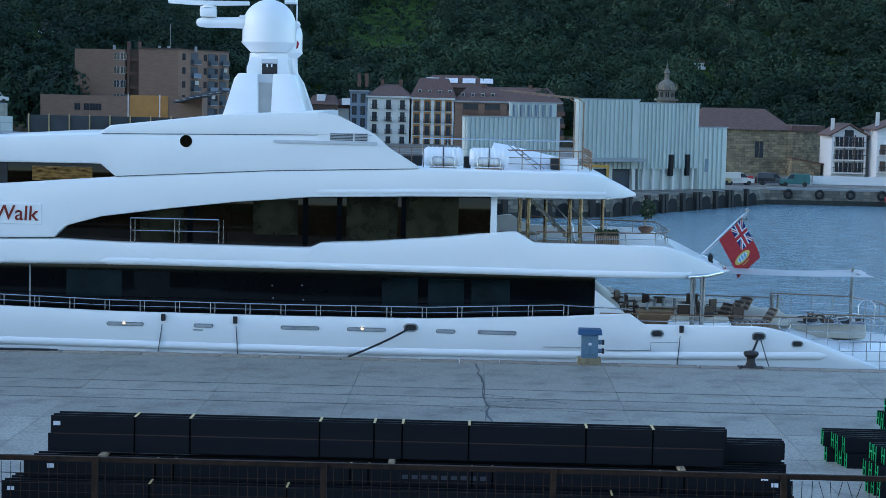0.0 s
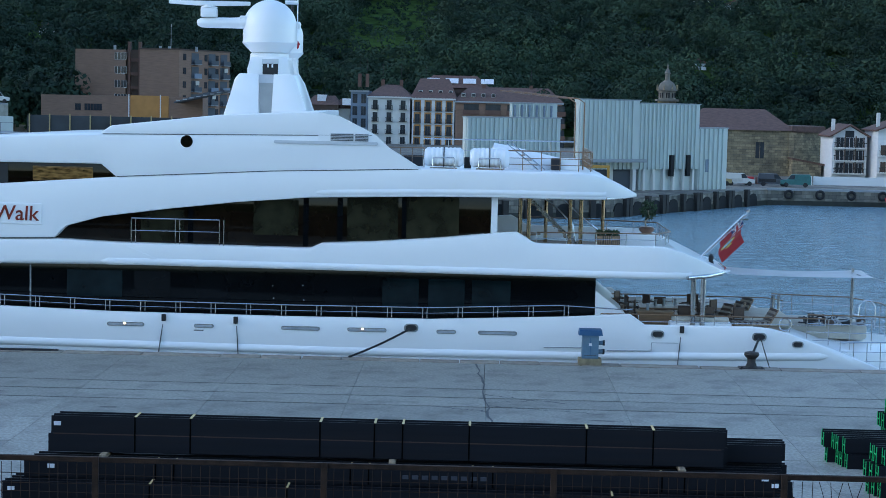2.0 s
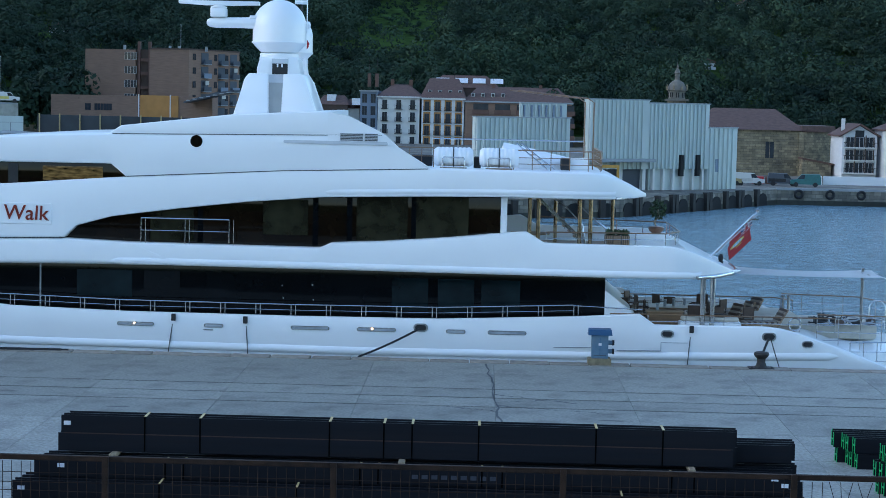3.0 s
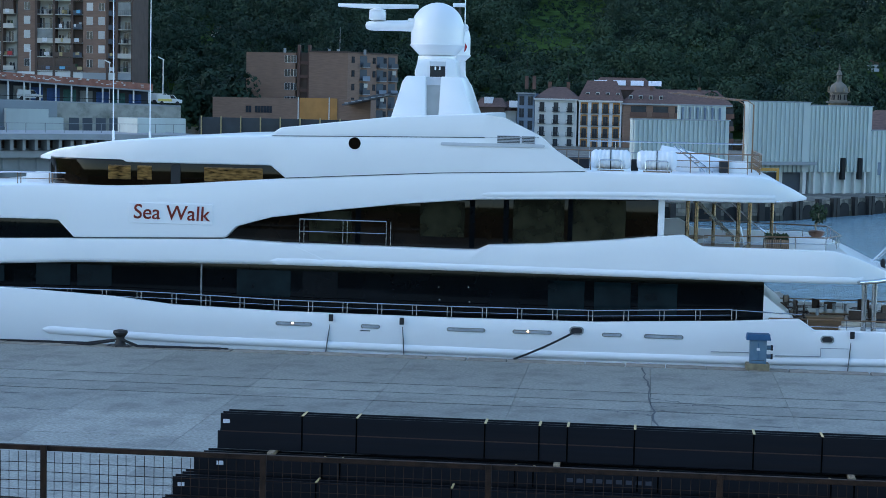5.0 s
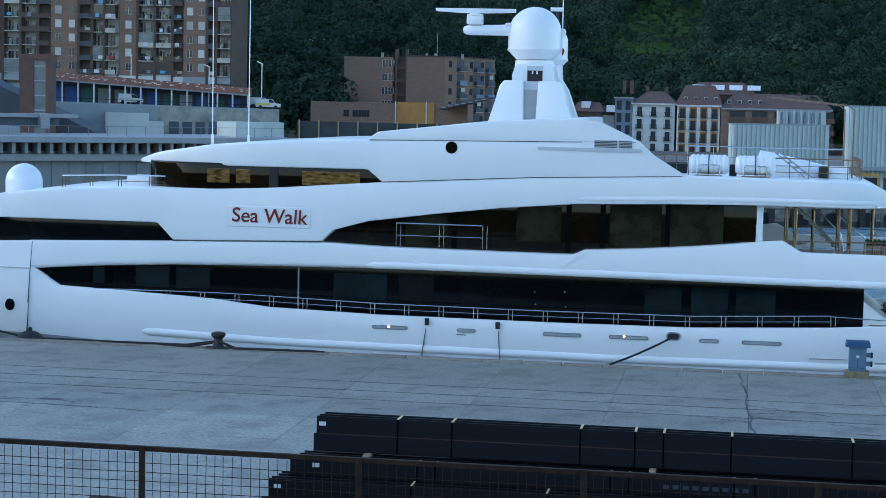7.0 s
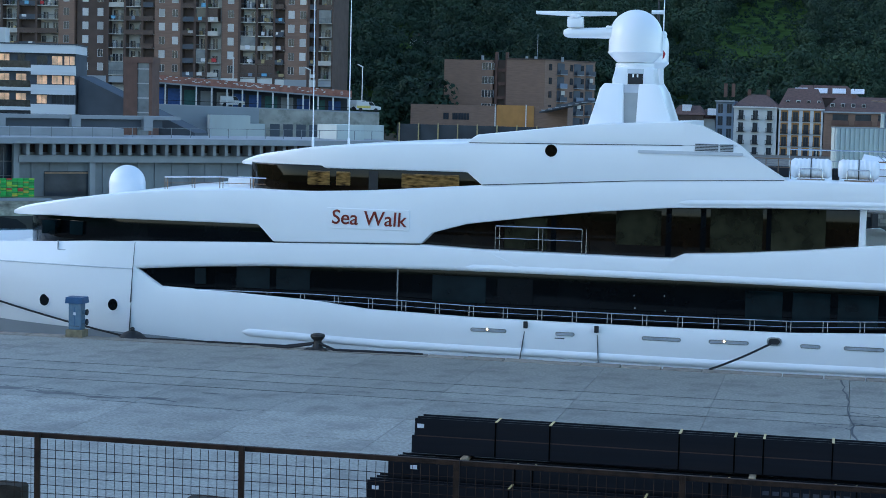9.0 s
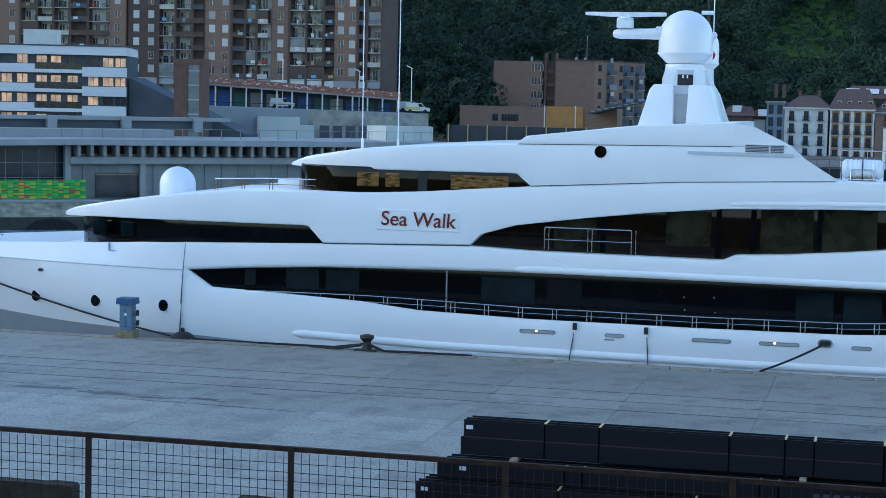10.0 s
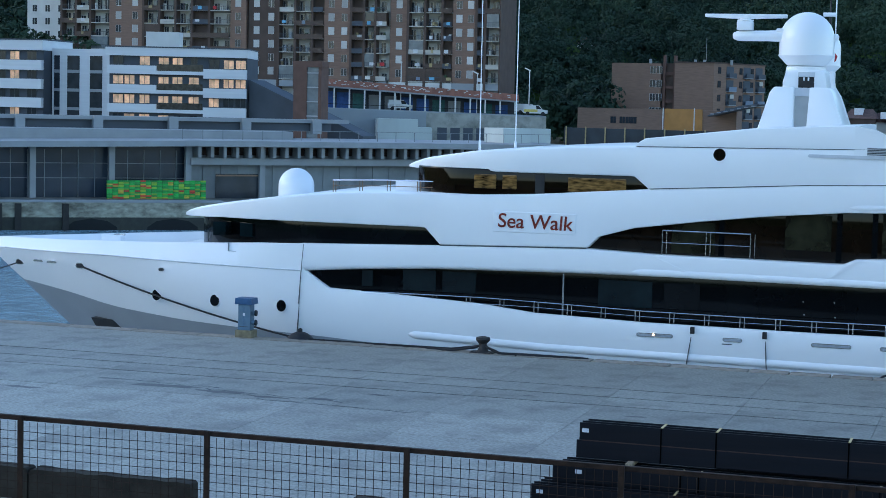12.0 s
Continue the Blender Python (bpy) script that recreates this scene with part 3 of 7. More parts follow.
GLASS_RAIL = mat("grey glass rail", (0.16, 0.18, 0.19), 0.2, vary=0.2, scale=0.8)
HALL_WALL = mat("grey hall concrete", (0.21, 0.225, 0.23), 0.85, vary=0.15, scale=0.4, dirt=(0.13, 0.135, 0.135), dirt_amount=0.6, dirt_scale=0.25)
WET_WALL = mat("wet weedy tide wall", (0.022, 0.024, 0.017), 0.6, vary=0.4, scale=1.5, bump=0.6, bscale=4)
HALL_GLASS = mat("hall glazing", (0.028, 0.038, 0.055), 0.15, vary=0.4, scale=0.3)
PALE_CONCRETE = mat("pale concrete", (0.29, 0.30, 0.305), 0.85, vary=0.12, scale=0.5, dirt=(0.26, 0.27, 0.27), dirt_amount=0.5, dirt_scale=0.3)
RETAIN = mat("pale grey render", (0.26, 0.285, 0.30), 0.9, vary=0.06, scale=0.3)
STAIN_WALL = mat("stained retaining wall", (0.33, 0.32, 0.28), 0.9, vary=0.2, scale=0.5, dirt=(0.1, 0.11, 0.09), dirt_amount=0.8, dirt_scale=0.3)
RED_BRICK = mat("red brick parapet", (0.28, 0.12, 0.085), 0.9, vary=0.2, scale=1.5)
RED_CLAD = mat("red-brown cladding", (0.12, 0.065, 0.048), 0.8, vary=0.15, scale=0.8)
GARAGE_BLUE = mat("blue garage door", (0.03, 0.09, 0.28), 0.6, vary=0.15)
GARAGE_GREEN = mat("green garage door", (0.03, 0.12, 0.12), 0.6, vary=0.15)
BLUE_GREY = mat("blue-grey paint", (0.17, 0.21, 0.27), 0.7, vary=0.12, scale=0.5)
OCHRE = mat("ochre panel", (0.42, 0.20, 0.055), 0.8, vary=0.12, scale=0.5)
STRAP_DULL = mat("dull yellow post", (0.36, 0.28, 0.13), 0.7)
CRATE_GREEN = mat("green crate plastic", (0.025, 0.30, 0.045), 0.5, vary=0.3, scale=2, random_tone=0.4)
CRATE_LIME = mat("lime crate plastic", (0.25, 0.42, 0.03), 0.5, random_tone=0.3)
CRATE_RED = mat("red crate plastic", (0.5, 0.05, 0.02), 0.5, random_tone=0.3)
CRATE_YELLOW = mat("yellow crate plastic", (0.5, 0.36, 0.04), 0.5, random_tone=0.3)
GANTRY = mat("yellow gantry paint", (0.50, 0.27, 0.05), 0.6, vary=0.2)
STONE_DARK = mat("dark weathered stone", (0.15, 0.14, 0.12), 0.95, vary=0.2, scale=1)
LEFT_WALL = mat("lichen stained quay wall", (0.34, 0.325, 0.25), 0.9, vary=0.35, scale=1.2, stretch=(1, 1, 2), bump=0.8, bscale=3, dirt=(0.07, 0.06, 0.045), dirt_amount=0.9, dirt_scale=0.35)
SCREEN = mat("dark mesh screen", (0.022, 0.028, 0.034), 0.6, vary=0.35, scale=0.5)
# flat panels in this near-black draw the shade inside arches and openings
SHADE_BLACK = mat("black panel for a shaded opening", (0.008, 0.009, 0.01), 0.9)
HILL = mat("hillside grass and scrub", (0.045, 0.075, 0.022), 1.0, vary=0.5, scale=0.25, spec=0.0, dirt=(0.065, 0.10, 0.026), dirt_amount=0.7, dirt_scale=0.012)

# shores across the harbour
SHORE = [(-260, 60), (-125, 132), (-76, 168), (16, 216), (40, 252), (140, 256)]
shore = bmesh.new()
low = [shore.verts.new((x, y, -4)) for x, y in SHORE] + [shore.verts.new((900, 256, -4)), shore.verts.new((900, 700, -4)), shore.verts.new((-900, 700, -4)), shore.verts.new((-900, 60, -4))]
up = [shore.verts.new((v.co.x, v.co.y, -0.9 if v.co.x > -70 else -0.2)) for v in low]
shore.faces.new(low), shore.faces.new(up)
for i in range(len(low)):
    j = (i + 1) % len(low)
    shore.faces.new((low[i], low[j], up[j], up[i]))
tagged(part("far_quay", shore, WALL_OLD), "old stained masonry quay across the harbour", "quay", kind="structure")


# hill behind the town
def rise(x, y):
    d = max(y - (455 + 0.06 * x), 0)
    z = 2 + 0.24 * d + 14 * noise.noise((x / 170, y / 150, 0.3)) * min(d / 100, 1) + 4 * noise.noise((x / 50, y / 50, 1.3)) * min(d / 50, 1)
    return z


hill = bmesh.new()
gx, gy = np.linspace(-760, 520, 90), np.linspace(440, 900, 50)
vs = [[hill.verts.new((x, y, rise(x, y))) for x in gx] for y in gy]
for r0, r1 in zip(vs, vs[1:]):
    for i in range(len(gx) - 1):
        hill.faces.new((r0[i], r0[i + 1], r1[i + 1], r1[i]))
tagged(part("hill", hill, HILL, smooth=True), "steep dark green wooded hillside above the town", "hill", kind="structure")

# low unseen slope added behind the viewer as a dark reflection backdrop
back = bmesh.new()
vs = [[back.verts.new((x, y, -1 + 0.10 * max(-60 - y, 0))) for x in np.linspace(-500, 500, 14)] for y in np.linspace(-350, -30, 8)]
for r0, r1 in zip(vs, vs[1:]):
    for i in range(13):
        back.faces.new((r0[i], r0[i + 1], r1[i + 1], r1[i]))
tagged(part("back_hill", back, HILL, smooth=True), "dark unseen slope added behind the viewer for reflections", "hill", kind="structure")


# unseen ridge added west of the harbour mouth to block low sky glow
west = bmesh.new()
vs = [[west.verts.new((x, y, -1 + 0.24 * max(-330 - x, 0) + 10 * noise.noise((x / 120, y / 120, 2.2)) * min(max(-330 - x, 0) / 80, 1))) for y in np.linspace(-420, 460, 30)] for x in np.linspace(-760, -300, 16)]
for r0, r1 in zip(vs, vs[1:]):
    for i in range(29):
        west.faces.new((r0[i], r0[i + 1], r1[i + 1], r1[i]))
tagged(part("west_hill", west, HILL, smooth=True), "dark unseen ridge added to block the low western glow", "hill", kind="structure")


# ---- yacht fittings ----
SIDE = YC - HALF     # the yacht's near side


def seam(x0, z0, x1, z1, w=0.03, y=SIDE, parent=yacht, material=SEAM, name="panel_seam"):
    d = Vector((x1 - x0, 0, z1 - z0)).normalized()
    n = Vector((-d.z, 0, d.x)) * w / 2
    return part(name, prism([(x0 + n.x, z0 + n.z), (x1 + n.x, z1 + n.z), (x1 - n.x, z1 - n.z), (x0 - n.x, z0 - n.z)], y - 0.006, y + 0.1), material, parent)


def stadium(x0, x1, zc, h, y, depth=0.02):
    r = h / 2
    pts = [(x1 - r + r * math.cos(a), zc + r * math.sin(a)) for a in np.linspace(-math.pi / 2, math.pi / 2, 7)]
    pts += [(x0 + r + r * math.cos(a), zc + r * math.sin(a)) for a in np.linspace(math.pi / 2, 1.5 * math.pi, 7)]
    return prism(pts, y - depth, y + 0.15)


def hull_y(x, z):
    return YC - hull_half(x, z)


# portlights of the hull, in steel frames
for x0, x1 in ((-14.97, -13.43), (-11.38, -10.57), (-7.8, -6.2), (-5.08, -3.46), (-1.42, -0.61), (0.29, 1.89)):
    y = hull_y((x0 + x1) / 2, 0.97)
    port = part("portlight", stadium(x0, x1, 0.97, 0.17, y, 0.025), STEEL, yacht, "long steel framed portlight", smooth=True)
    part("glass", stadium(x0 + 0.05, x1 - 0.05, 0.965, 0.09, y - 0.016, 0.014), WINDOW_STEEL, port)
for x, z in ((-37.55, 1.28), (-34.3, 1.27), (-30.9, 1.26)):
    y = hull_y(x, z)
    port = part("portlight", prism([(x + 0.27 * math.cos(a), z + 0.31 * math.sin(a)) for a in np.linspace(0, math.tau, 20, endpoint=False)], y - 0.03, y + 0.35), GELCOAT, yacht, "round dark portlight in the bow")
    part("glass", prism([(x + 0.22 * math.cos(a), z + 0.26 * math.sin(a)) for a in np.linspace(0, math.tau, 20, endpoint=False)], y - 0.05, y + 0.3), DARK_GLASS, port)
for x, z, w in ((-2.45, 1.1, 0.5), (7.64, 1.09, 0.46), (11.8, 1.07, 0.5), (13.4, 0.78, 0.4), (-42.1, 2.3, 0.4), (-46.6, 2.1, 0.4), (-37.1, 2.5, 0.24)):
    y = hull_y(x, z)
    lead = part("fairlead", stadium(x - w * 0.6, x + w * 0.6, z, w * 0.68, y, 0.05), STEEL, yacht, "polished oval fairlead", smooth=True)
    part("opening", stadium(x - w * 0.46, x + w * 0.46, z, w * 0.46, y - 0.03, 0.04), BLACK, lead)
part("anchor_pocket", prism([(-42.0, -0.25), (-41.7, -0.7), (-40.2, -0.62), (-40.4, -0.3)], hull_y(-41, -0.4) - 0.12, 79), BLACK, yacht, "dark anchor pocket")
for x, z in ((-43.9, 2.32), (-44.9, 2.3)):
    part("name_bar", stadium(x - 0.4, x + 0.4, z, 0.1, hull_y(x, z), 0.02), STEEL, yacht)
for x0, x1, zt in ((-12.62, -12.85, 1.4), (-9.66, -9.56, 1.36), (8.62, 8.5, 1.42)):
    seam(x0, zt, x1, -0.2, 0.03, hull_y(x0, 0.9) - 0.002)
    cleat = part("cleat_box", box(x0 - 0.09, x0 + 0.09, SIDE - 0.06, SIDE + 0.05, zt - 0.26, zt + 0.03, 0.02), BLACK, yacht, "black rubber cleat cover")
seam(-29.85, 4.05, -29.95, 2.9, 0.02, SIDE - 0.01)
seam(-29.95, 2.9, -30.05, 1.4, 0.02, hull_y(-30, 2.0) - 0.05)
seam(-30.05, 1.4, -30.15, 0.0, 0.02, hull_y(-30.1, 0.6) - 0.08)
for a, b in (((-33.6, 3.95), (-33.6, 3.55)), ((-33.6, 3.55), (-32.3, 3.53)), ((-32.2, 3.98), (-32.2, 2.85)), ((-32.2, 2.85), (-31.4, 2.84)), ((-31.4, 2.84), (-31.4, 3.98))):
    seam(*a, *b, 0.02, hull_y(-32.4, 3.4) + 0.22, material=SEAM_PALE)
for a, b in (((-9.3, 1.3), (-9.3, 0.98)), ((-9.3, 0.98), (-8.3, 0.98)), ((-8.3, 0.98), (-8.3, 1.35)), ((3.0, 0.42), (5.0, 0.45)), ((5.6, 0.35), (7.4, 0.38)), ((7.4, 0.38), (7.4, 0.72)), ((7.4, 0.72), (8.5, 0.73))):
    seam(*a, *b, 0.02, hull_y(a[0], 0.8) - 0.002, material=SEAM_PALE)
seam(-11.4, 0.78, -11.0, 0.78, 0.04, hull_y(-11.2, 0.8))

LAMP = mat("warm courtesy light", (0.9, 0.6, 0.3), 0.4)
LAMP.node_tree.nodes["Principled BSDF"].inputs["Emission Color"].default_value = (1.0, 0.62, 0.3, 1)
LAMP.node_tree.nodes["Principled BSDF"].inputs["Emission Strength"].default_value = 3.0
for x in (-14.25, -4.45):
    part("courtesy_light", lathe([(0.02, -0.035), (0.045, -0.02), (0.045, 0.02), (0.02, 0.035)], 10, (x, hull_y(x, 1.0) - 0.03, 1.0)), LAMP, yacht, "small warm courtesy light", smooth=True)

# side windows seen in the dark glazing, hill reflections put into their colour
for x0, x1, z0, z1 in ((-16.8, -14.5, 2.0, 3.1), (-27.3, -26.8, 2.3, 3.0), (-25.5, -24.0, 2.2, 3.1), (-23.7, -22.2, 2.2, 3.1), (-3.7, -2.2, 1.7, 3.05), (-1.8, -0.3, 1.7, 3.05), (0.0, 1.6, 1.7, 3.05)):
    part("window_pane", box(x0, x1, YC - 4.775 - 0.75 * min(max((-26 - x0) / 3.5, 0), 1) - (0.02 if x0 < -26 else 0), YC - 4.6, z0, z1), PANE, yacht)
part("mullion", box(-18.35, -18.28, YC - 4.8, YC - 4.6, 1.0, 3.5), STEEL, yacht)
part("door_louvre", box(-14.0, -12.5, YC - 4.77, YC - 4.6, 1.3, 3.1), DARK_GLASS, yacht)
for k in range(11):
    part("louvre_slat", box(-13.95, -12.55, YC - 4.795, YC - 4.77, 1.4 + 0.15 * k, 1.44 + 0.15 * k), DARK_GLASS, yacht)
for x, z in ((-8.25, 2.62), (-7.0, 2.66), (-8.2, 2.1), (-6.95, 2.05), (-8.22, 1.85)):
    part("button_light", rod((x, YC - 4.78, z), (x, YC - 4.7, z), 0.035), STEEL, yacht)
for x0, x1, z0, z1 in ((-9.05, -7.2, 4.75, 6.2), (-5.2, -3.1, 4.55, 6.45), (-2.75, -0.6, 4.5, 6.45), (-13.7, -11.9, 4.4, 5.7)):
    part("window_pane", box(x0, x1, YC - 5.075, YC - 4.9, z0, z1), REFLECT_PANE, yacht)
for x in (-11.75, -7.0, -5.6, -2.95):
    part("mullion", box(x, x + 0.22, YC - 5.065, YC - 4.9, 4.2, 6.5), DARK_GLASS, yacht)
for x0, x1 in ((-22.2, -21.2), (-20.95, -20.3), (-18.1, -15.6)):
    part("window_pane", box(x0, x1, YC - HALF + 0.16, YC - 5, 6.78, 7.4, 0.05), GOLD_REFLECTION, yacht, "bronze wheelhouse window")
part("wheelhouse_door", box(-19.5, -19.1, YC - HALF + 0.15, YC - 5, 6.6, 7.45), BLACK, yacht)
for x0, x1 in ((-34.5, -33.9), (-33.2, -32.6)):
    part("window_pane", box(x0, x1, YC - 4.9, YC - 4.2, 4.2, 4.8), PANE, yacht)

# side trim: round port, louvres, groove bar, seams
part("round_port", prism([(-11.76 + 0.25 * math.cos(a), 8.53 + 0.25 * math.sin(a)) for a in np.linspace(0, math.tau, 24, endpoint=False)], SIDE + 0.005, SIDE + 0.3), WARM_GLASS, yacht, "dark round port")
part("groove_bar", stadium(-8.2, -3.95, 8.6, 0.13, SIDE + 0.02, 0.05), HULL_TRIM, yacht, smooth=True)
for x0, x1 in ((-5.9, -4.95), (-4.9, -4.35)):
    vent = part("air_vent", box(x0, x1, SIDE - 0.004, SIDE + 0.2, 8.68, 9.0), HULL_TRIM, yacht)
    for k in range(5):
        part("vent_slat", box(x0 + 0.02, x1 - 0.02, SIDE - 0.02, SIDE, 8.7 + 0.06 * k, 8.73 + 0.06 * k), SEAM, vent)
seam(-15.2, 8.76, -4.2, 8.93, 0.025, SIDE + 0.03)
seam(-14.6, 7.03, -8.3, 7.4, 0.03, SIDE)
seam(-8.3, 7.4, -2.3, 7.61, 0.03, SIDE)
seam(-23.6, 4.29, -17.2, 4.46, 0.04, SIDE)
part("bulwark_fold", prism([(-14.4, 4.3), (-13.0, 3.72), (-12.9, 3.68), (-13.15, 3.66), (-14.65, 4.32)], SIDE - 0.02, SIDE + 0.1), GELCOAT, yacht)
part("bulwark_fold", prism([(-6.2, 4.45), (-7.3, 3.72), (-7.15, 3.7), (-5.95, 4.47)], SIDE - 0.03, SIDE + 0.1), GELCOAT, yacht)

# name plate with its letters
plate = part("name_plate", box(-21.25, -17.65, SIDE - 0.035, SIDE + 0.1, 4.98, 5.86, 0.03), GELCOAT, yacht, "white name plate with letters coloured in their red LED tint")


def lettering(name, text, size, width, m, material, parent, depth=0.02):
    """Raised letters of the built-in font, fitted to a width, as a mesh."""
    curve = bpy.data.curves.new(name, "FONT")
    curve.body, curve.size, curve.extrude, curve.align_x, curve.align_y = text, size, depth, "CENTER", "CENTER"
    curve.shear, curve.offset = 0.05, 0.006
    tmp = bpy.data.objects.new(name, curve)
    scene.collection.objects.link(tmp)
    bpy.context.view_layer.update()
    me = bpy.data.meshes.new_from_object(tmp.evaluated_get(bpy.context.evaluated_depsgraph_get()))
    bpy.data.objects.remove(tmp)
    co = np.array([v.co for v in me.vertices])
    s = width / (co[:, 0].max() - co[:, 0].min())
    me.transform(m @ Matrix.Diagonal((s, 1, 1, 1)))
    me.materials.clear()
    me.materials.append(material)
    ob = new(name, me)
    ob.parent = parent
    return ob


lettering("lettering", "Sea Walk", 0.86, 3.25, pose(-19.42, SIDE - 0.045, 5.43, 90, 0.7, 0), LETTER_RED, plate)


# rails
def railing(name, pts, posts, heights, parent, material=STEEL, top=STEEL, r=0.022, pair=0.0, label=""):
    """A rail: pts is its foot line; posts are spaced along it; heights are those of the bars."""
    pts = [Vector(p) for p in pts]
    main = part(name, tube([p + Vector((0, 0, heights[0])) for p in pts], r * 1.25, 8), top, parent, label, smooth=True)
    for h in heights[1:]:
        part("bar", tube([p + Vector((0, 0, h)) for p in pts], r * 0.75, 6), material, main, smooth=True)
    total = [0.0]
    for a, b in zip(pts, pts[1:]):
        total.append(total[-1] + (b - a).length)
    n = max(1, round(total[-1] / posts))
    for k in range(n + 1):
        d = total[-1] * k / n
        i = max(j for j in range(len(pts) - 1) if total[j] <= d + 1e-6)
        f = (d - total[i]) / max(total[i + 1] - total[i], 1e-6)
        for q in ((0, pair) if pair else (0,)):
            p = pts[i].lerp(pts[i + 1], f) + (pts[i + 1] - pts[i]).normalized() * q
            part("stanchion", rod(p, p + Vector((0, 0, heights[0])), r * 0.9, 6), material, main)
    return main


fwd = [(x, SIDE + 0.15, lerp(SHEER, x)) for x in (-27.2, -25.1, -21.8, -19.4)]
aft = [(x, SIDE + 0.15, lerp(SHEER, x)) for x in (-19.4, -14.7, -7.8, -1.7, 3.8)]
main = railing("side_deck_rail", aft, 1.49, (0.47, 0.24), yacht, pair=0.18)
z_of = lambda x: lerp([(-27.2, 2.1), (-21.8, 2.12), (-19.4, 2.07)], x)
part("side_deck_rail", tube([(x, SIDE + 0.15, z_of(x)) for x in (-27.2, -21.8, -19.4)], 0.026), STEEL, yacht, smooth=True)
for x in (-25.4, -23.9, -22.4, -20.9):
    part("stanchion", rod((x, SIDE + 0.15, lerp(SHEER, x) - 0.1), (x, SIDE + 0.15, z_of(x)), 0.02, 6), STEEL, yacht)
    part("stanchion", rod((x + 0.18, SIDE + 0.15, lerp(SHEER, x) - 0.1), (x + 0.18, SIDE + 0.15, z_of(x)), 0.02, 6), STEEL, yacht)
part("side_deck_bar", tube([(-21.8, SIDE + 0.15, 1.86), (-19.4, SIDE + 0.15, 1.84)], 0.018), STEEL, yacht)
part("side_deck_rail", tube([(3.8, SIDE + 0.15, 2.15), (6.6, SIDE + 0.15, 2.05)], 0.026), STEEL, yacht)
upper = railing("balcony_rail", [(-14.0, SIDE + 0.05, 4.3), (-10.38, SIDE + 0.05, 4.3)], 1.81, (1.04, 0.54), yacht, pair=0.18)
railing("foredeck_rail", [(-29.2, 76.6, 6.3), (-26.5, 75.8, 6.42), (-22.0, 75.1, 6.48)], 1.6, (0.52, 0.26), yacht, material=BRONZE, pair=0.15)
part("deck_locker", box(-26.6, -24.6, 77.5, 79, 6.3, 6.85, 0.06), GELCOAT, yacht, smooth=True)

# thin grey strip laid on the knuckle puts in its crease shade
part("sheer_line", tube([(x, hull_y(x, lerp(KNUCKLE, x)) - 0.012, lerp(KNUCKLE, x)) for x in np.linspace(-47.6, -30.0, 24)], 0.03), HULL_TRIM, yacht, "grey strip drawn in for the knuckle's crease shade", smooth=True)
for x0, x1, y, m in ((-3.1, -2.2, 77.5, BLACK), (-0.45, -0.15, 76.4, BLACK), (1.4, 2.4, 77.4, GELCOAT), (3.2, 3.6, 77.2, BLACK), (3.4, 4.4, 77.4, GELCOAT)):
    part("deck_box", box(x0, x1, y, y + 0.7, 7.6, 8.1, 0.05), m, yacht)

# foredeck: low coaming, windlass
part("windscreen_coaming", tier(spread(-37.6, -30.0, 0.5), rounded(-37.7, -31.0, 5.1, 2.2), lambda x: 2.9, lambda x: 3.5, 0.08), GELCOAT, yacht, smooth=True)
part("foredeck", tier(spread(-48.0, -30.0, 1.0), lambda x: max(hull_half(x, 3.3) - 0.5, 0.05), lambda x: 2.8, lambda x: 3.05, 0.02), GELCOAT, yacht)
windlass = part("windlass", lathe([(0.3, 0), (0.3, 0.1), (0.16, 0.2), (0.16, 0.4), (0.28, 0.48), (0.28, 0.55)], 16, (-41.8, 80.6, 3.05)), STEEL, yacht, "steel anchor windlass", smooth=True)
part("chain_stopper", box(-42.3, -41.2, 79.6, 79.9, 3.05, 3.6, 0.05), GELCOAT, yacht)

# sun deck aft: rails, poles
railing("sun_deck_rail", [(1.2, 76.0, 7.6), (4.75, 76.0, 7.6), (4.9, 77.0, 7.6), (4.9, 84.0, 7.6)], 0.75, (0.82, 0.52, 0.26), yacht, material=BRONZE, top=BRONZE, label="varnished wood topped rail")
railing("sun_deck_rail", [(-3.6, 76.2, 7.6), (-2.1, 76.0, 7.6)], 0.5, (0.85, 0.5), yacht, material=BRONZE, top=BRONZE)
railing("sun_deck_rail", [(-2.4, 84.6, 7.6), (4.6, 84.6, 7.6)], 1.2, (1.05, 0.55), yacht)
for x in (4.22, 4.6):
    part("awning_pole", tube([(x, 78.5, 7.6), (x, 78.5, 10.45), (x - 0.25, 78.7, 10.62), (x - 3.2, 79.5, 10.9)], 0.03), BRONZE, yacht, smooth=True)
part("exhaust_step", tube([(1.3, 76.3, 8.7), (2.6, 76.3, 7.65)], 0.03), STEEL, yacht)
part("exhaust_step", tube([(1.5, 76.3, 8.7), (2.9, 76.3, 7.65)], 0.03), STEEL, yacht)
for bar in range(4):
    part("step_tread", box(1.55 + 0.28 * bar, 1.8 + 0.28 * bar, 76.3, 76.9, 8.42 - 0.2 * bar, 8.45 - 0.2 * bar), TEAK, yacht)
part("deck_tender_cover", loft([[(x, 78.6 - w * math.cos(a) * 0 + w * math.cos(a), 7.6 + h * max(math.sin(a), 0) + 0.02) for a in np.linspace(0, math.pi, 9)] for x, w, h in ((0.6, 0.2, 0.5), (0.8, 0.8, 1.05), (1.4, 0.9, 0.95), (3.0, 0.8, 0.6), (4.2, 0.3, 0.35))]), GELCOAT, yacht, "white cover over a deck tender", smooth=True)

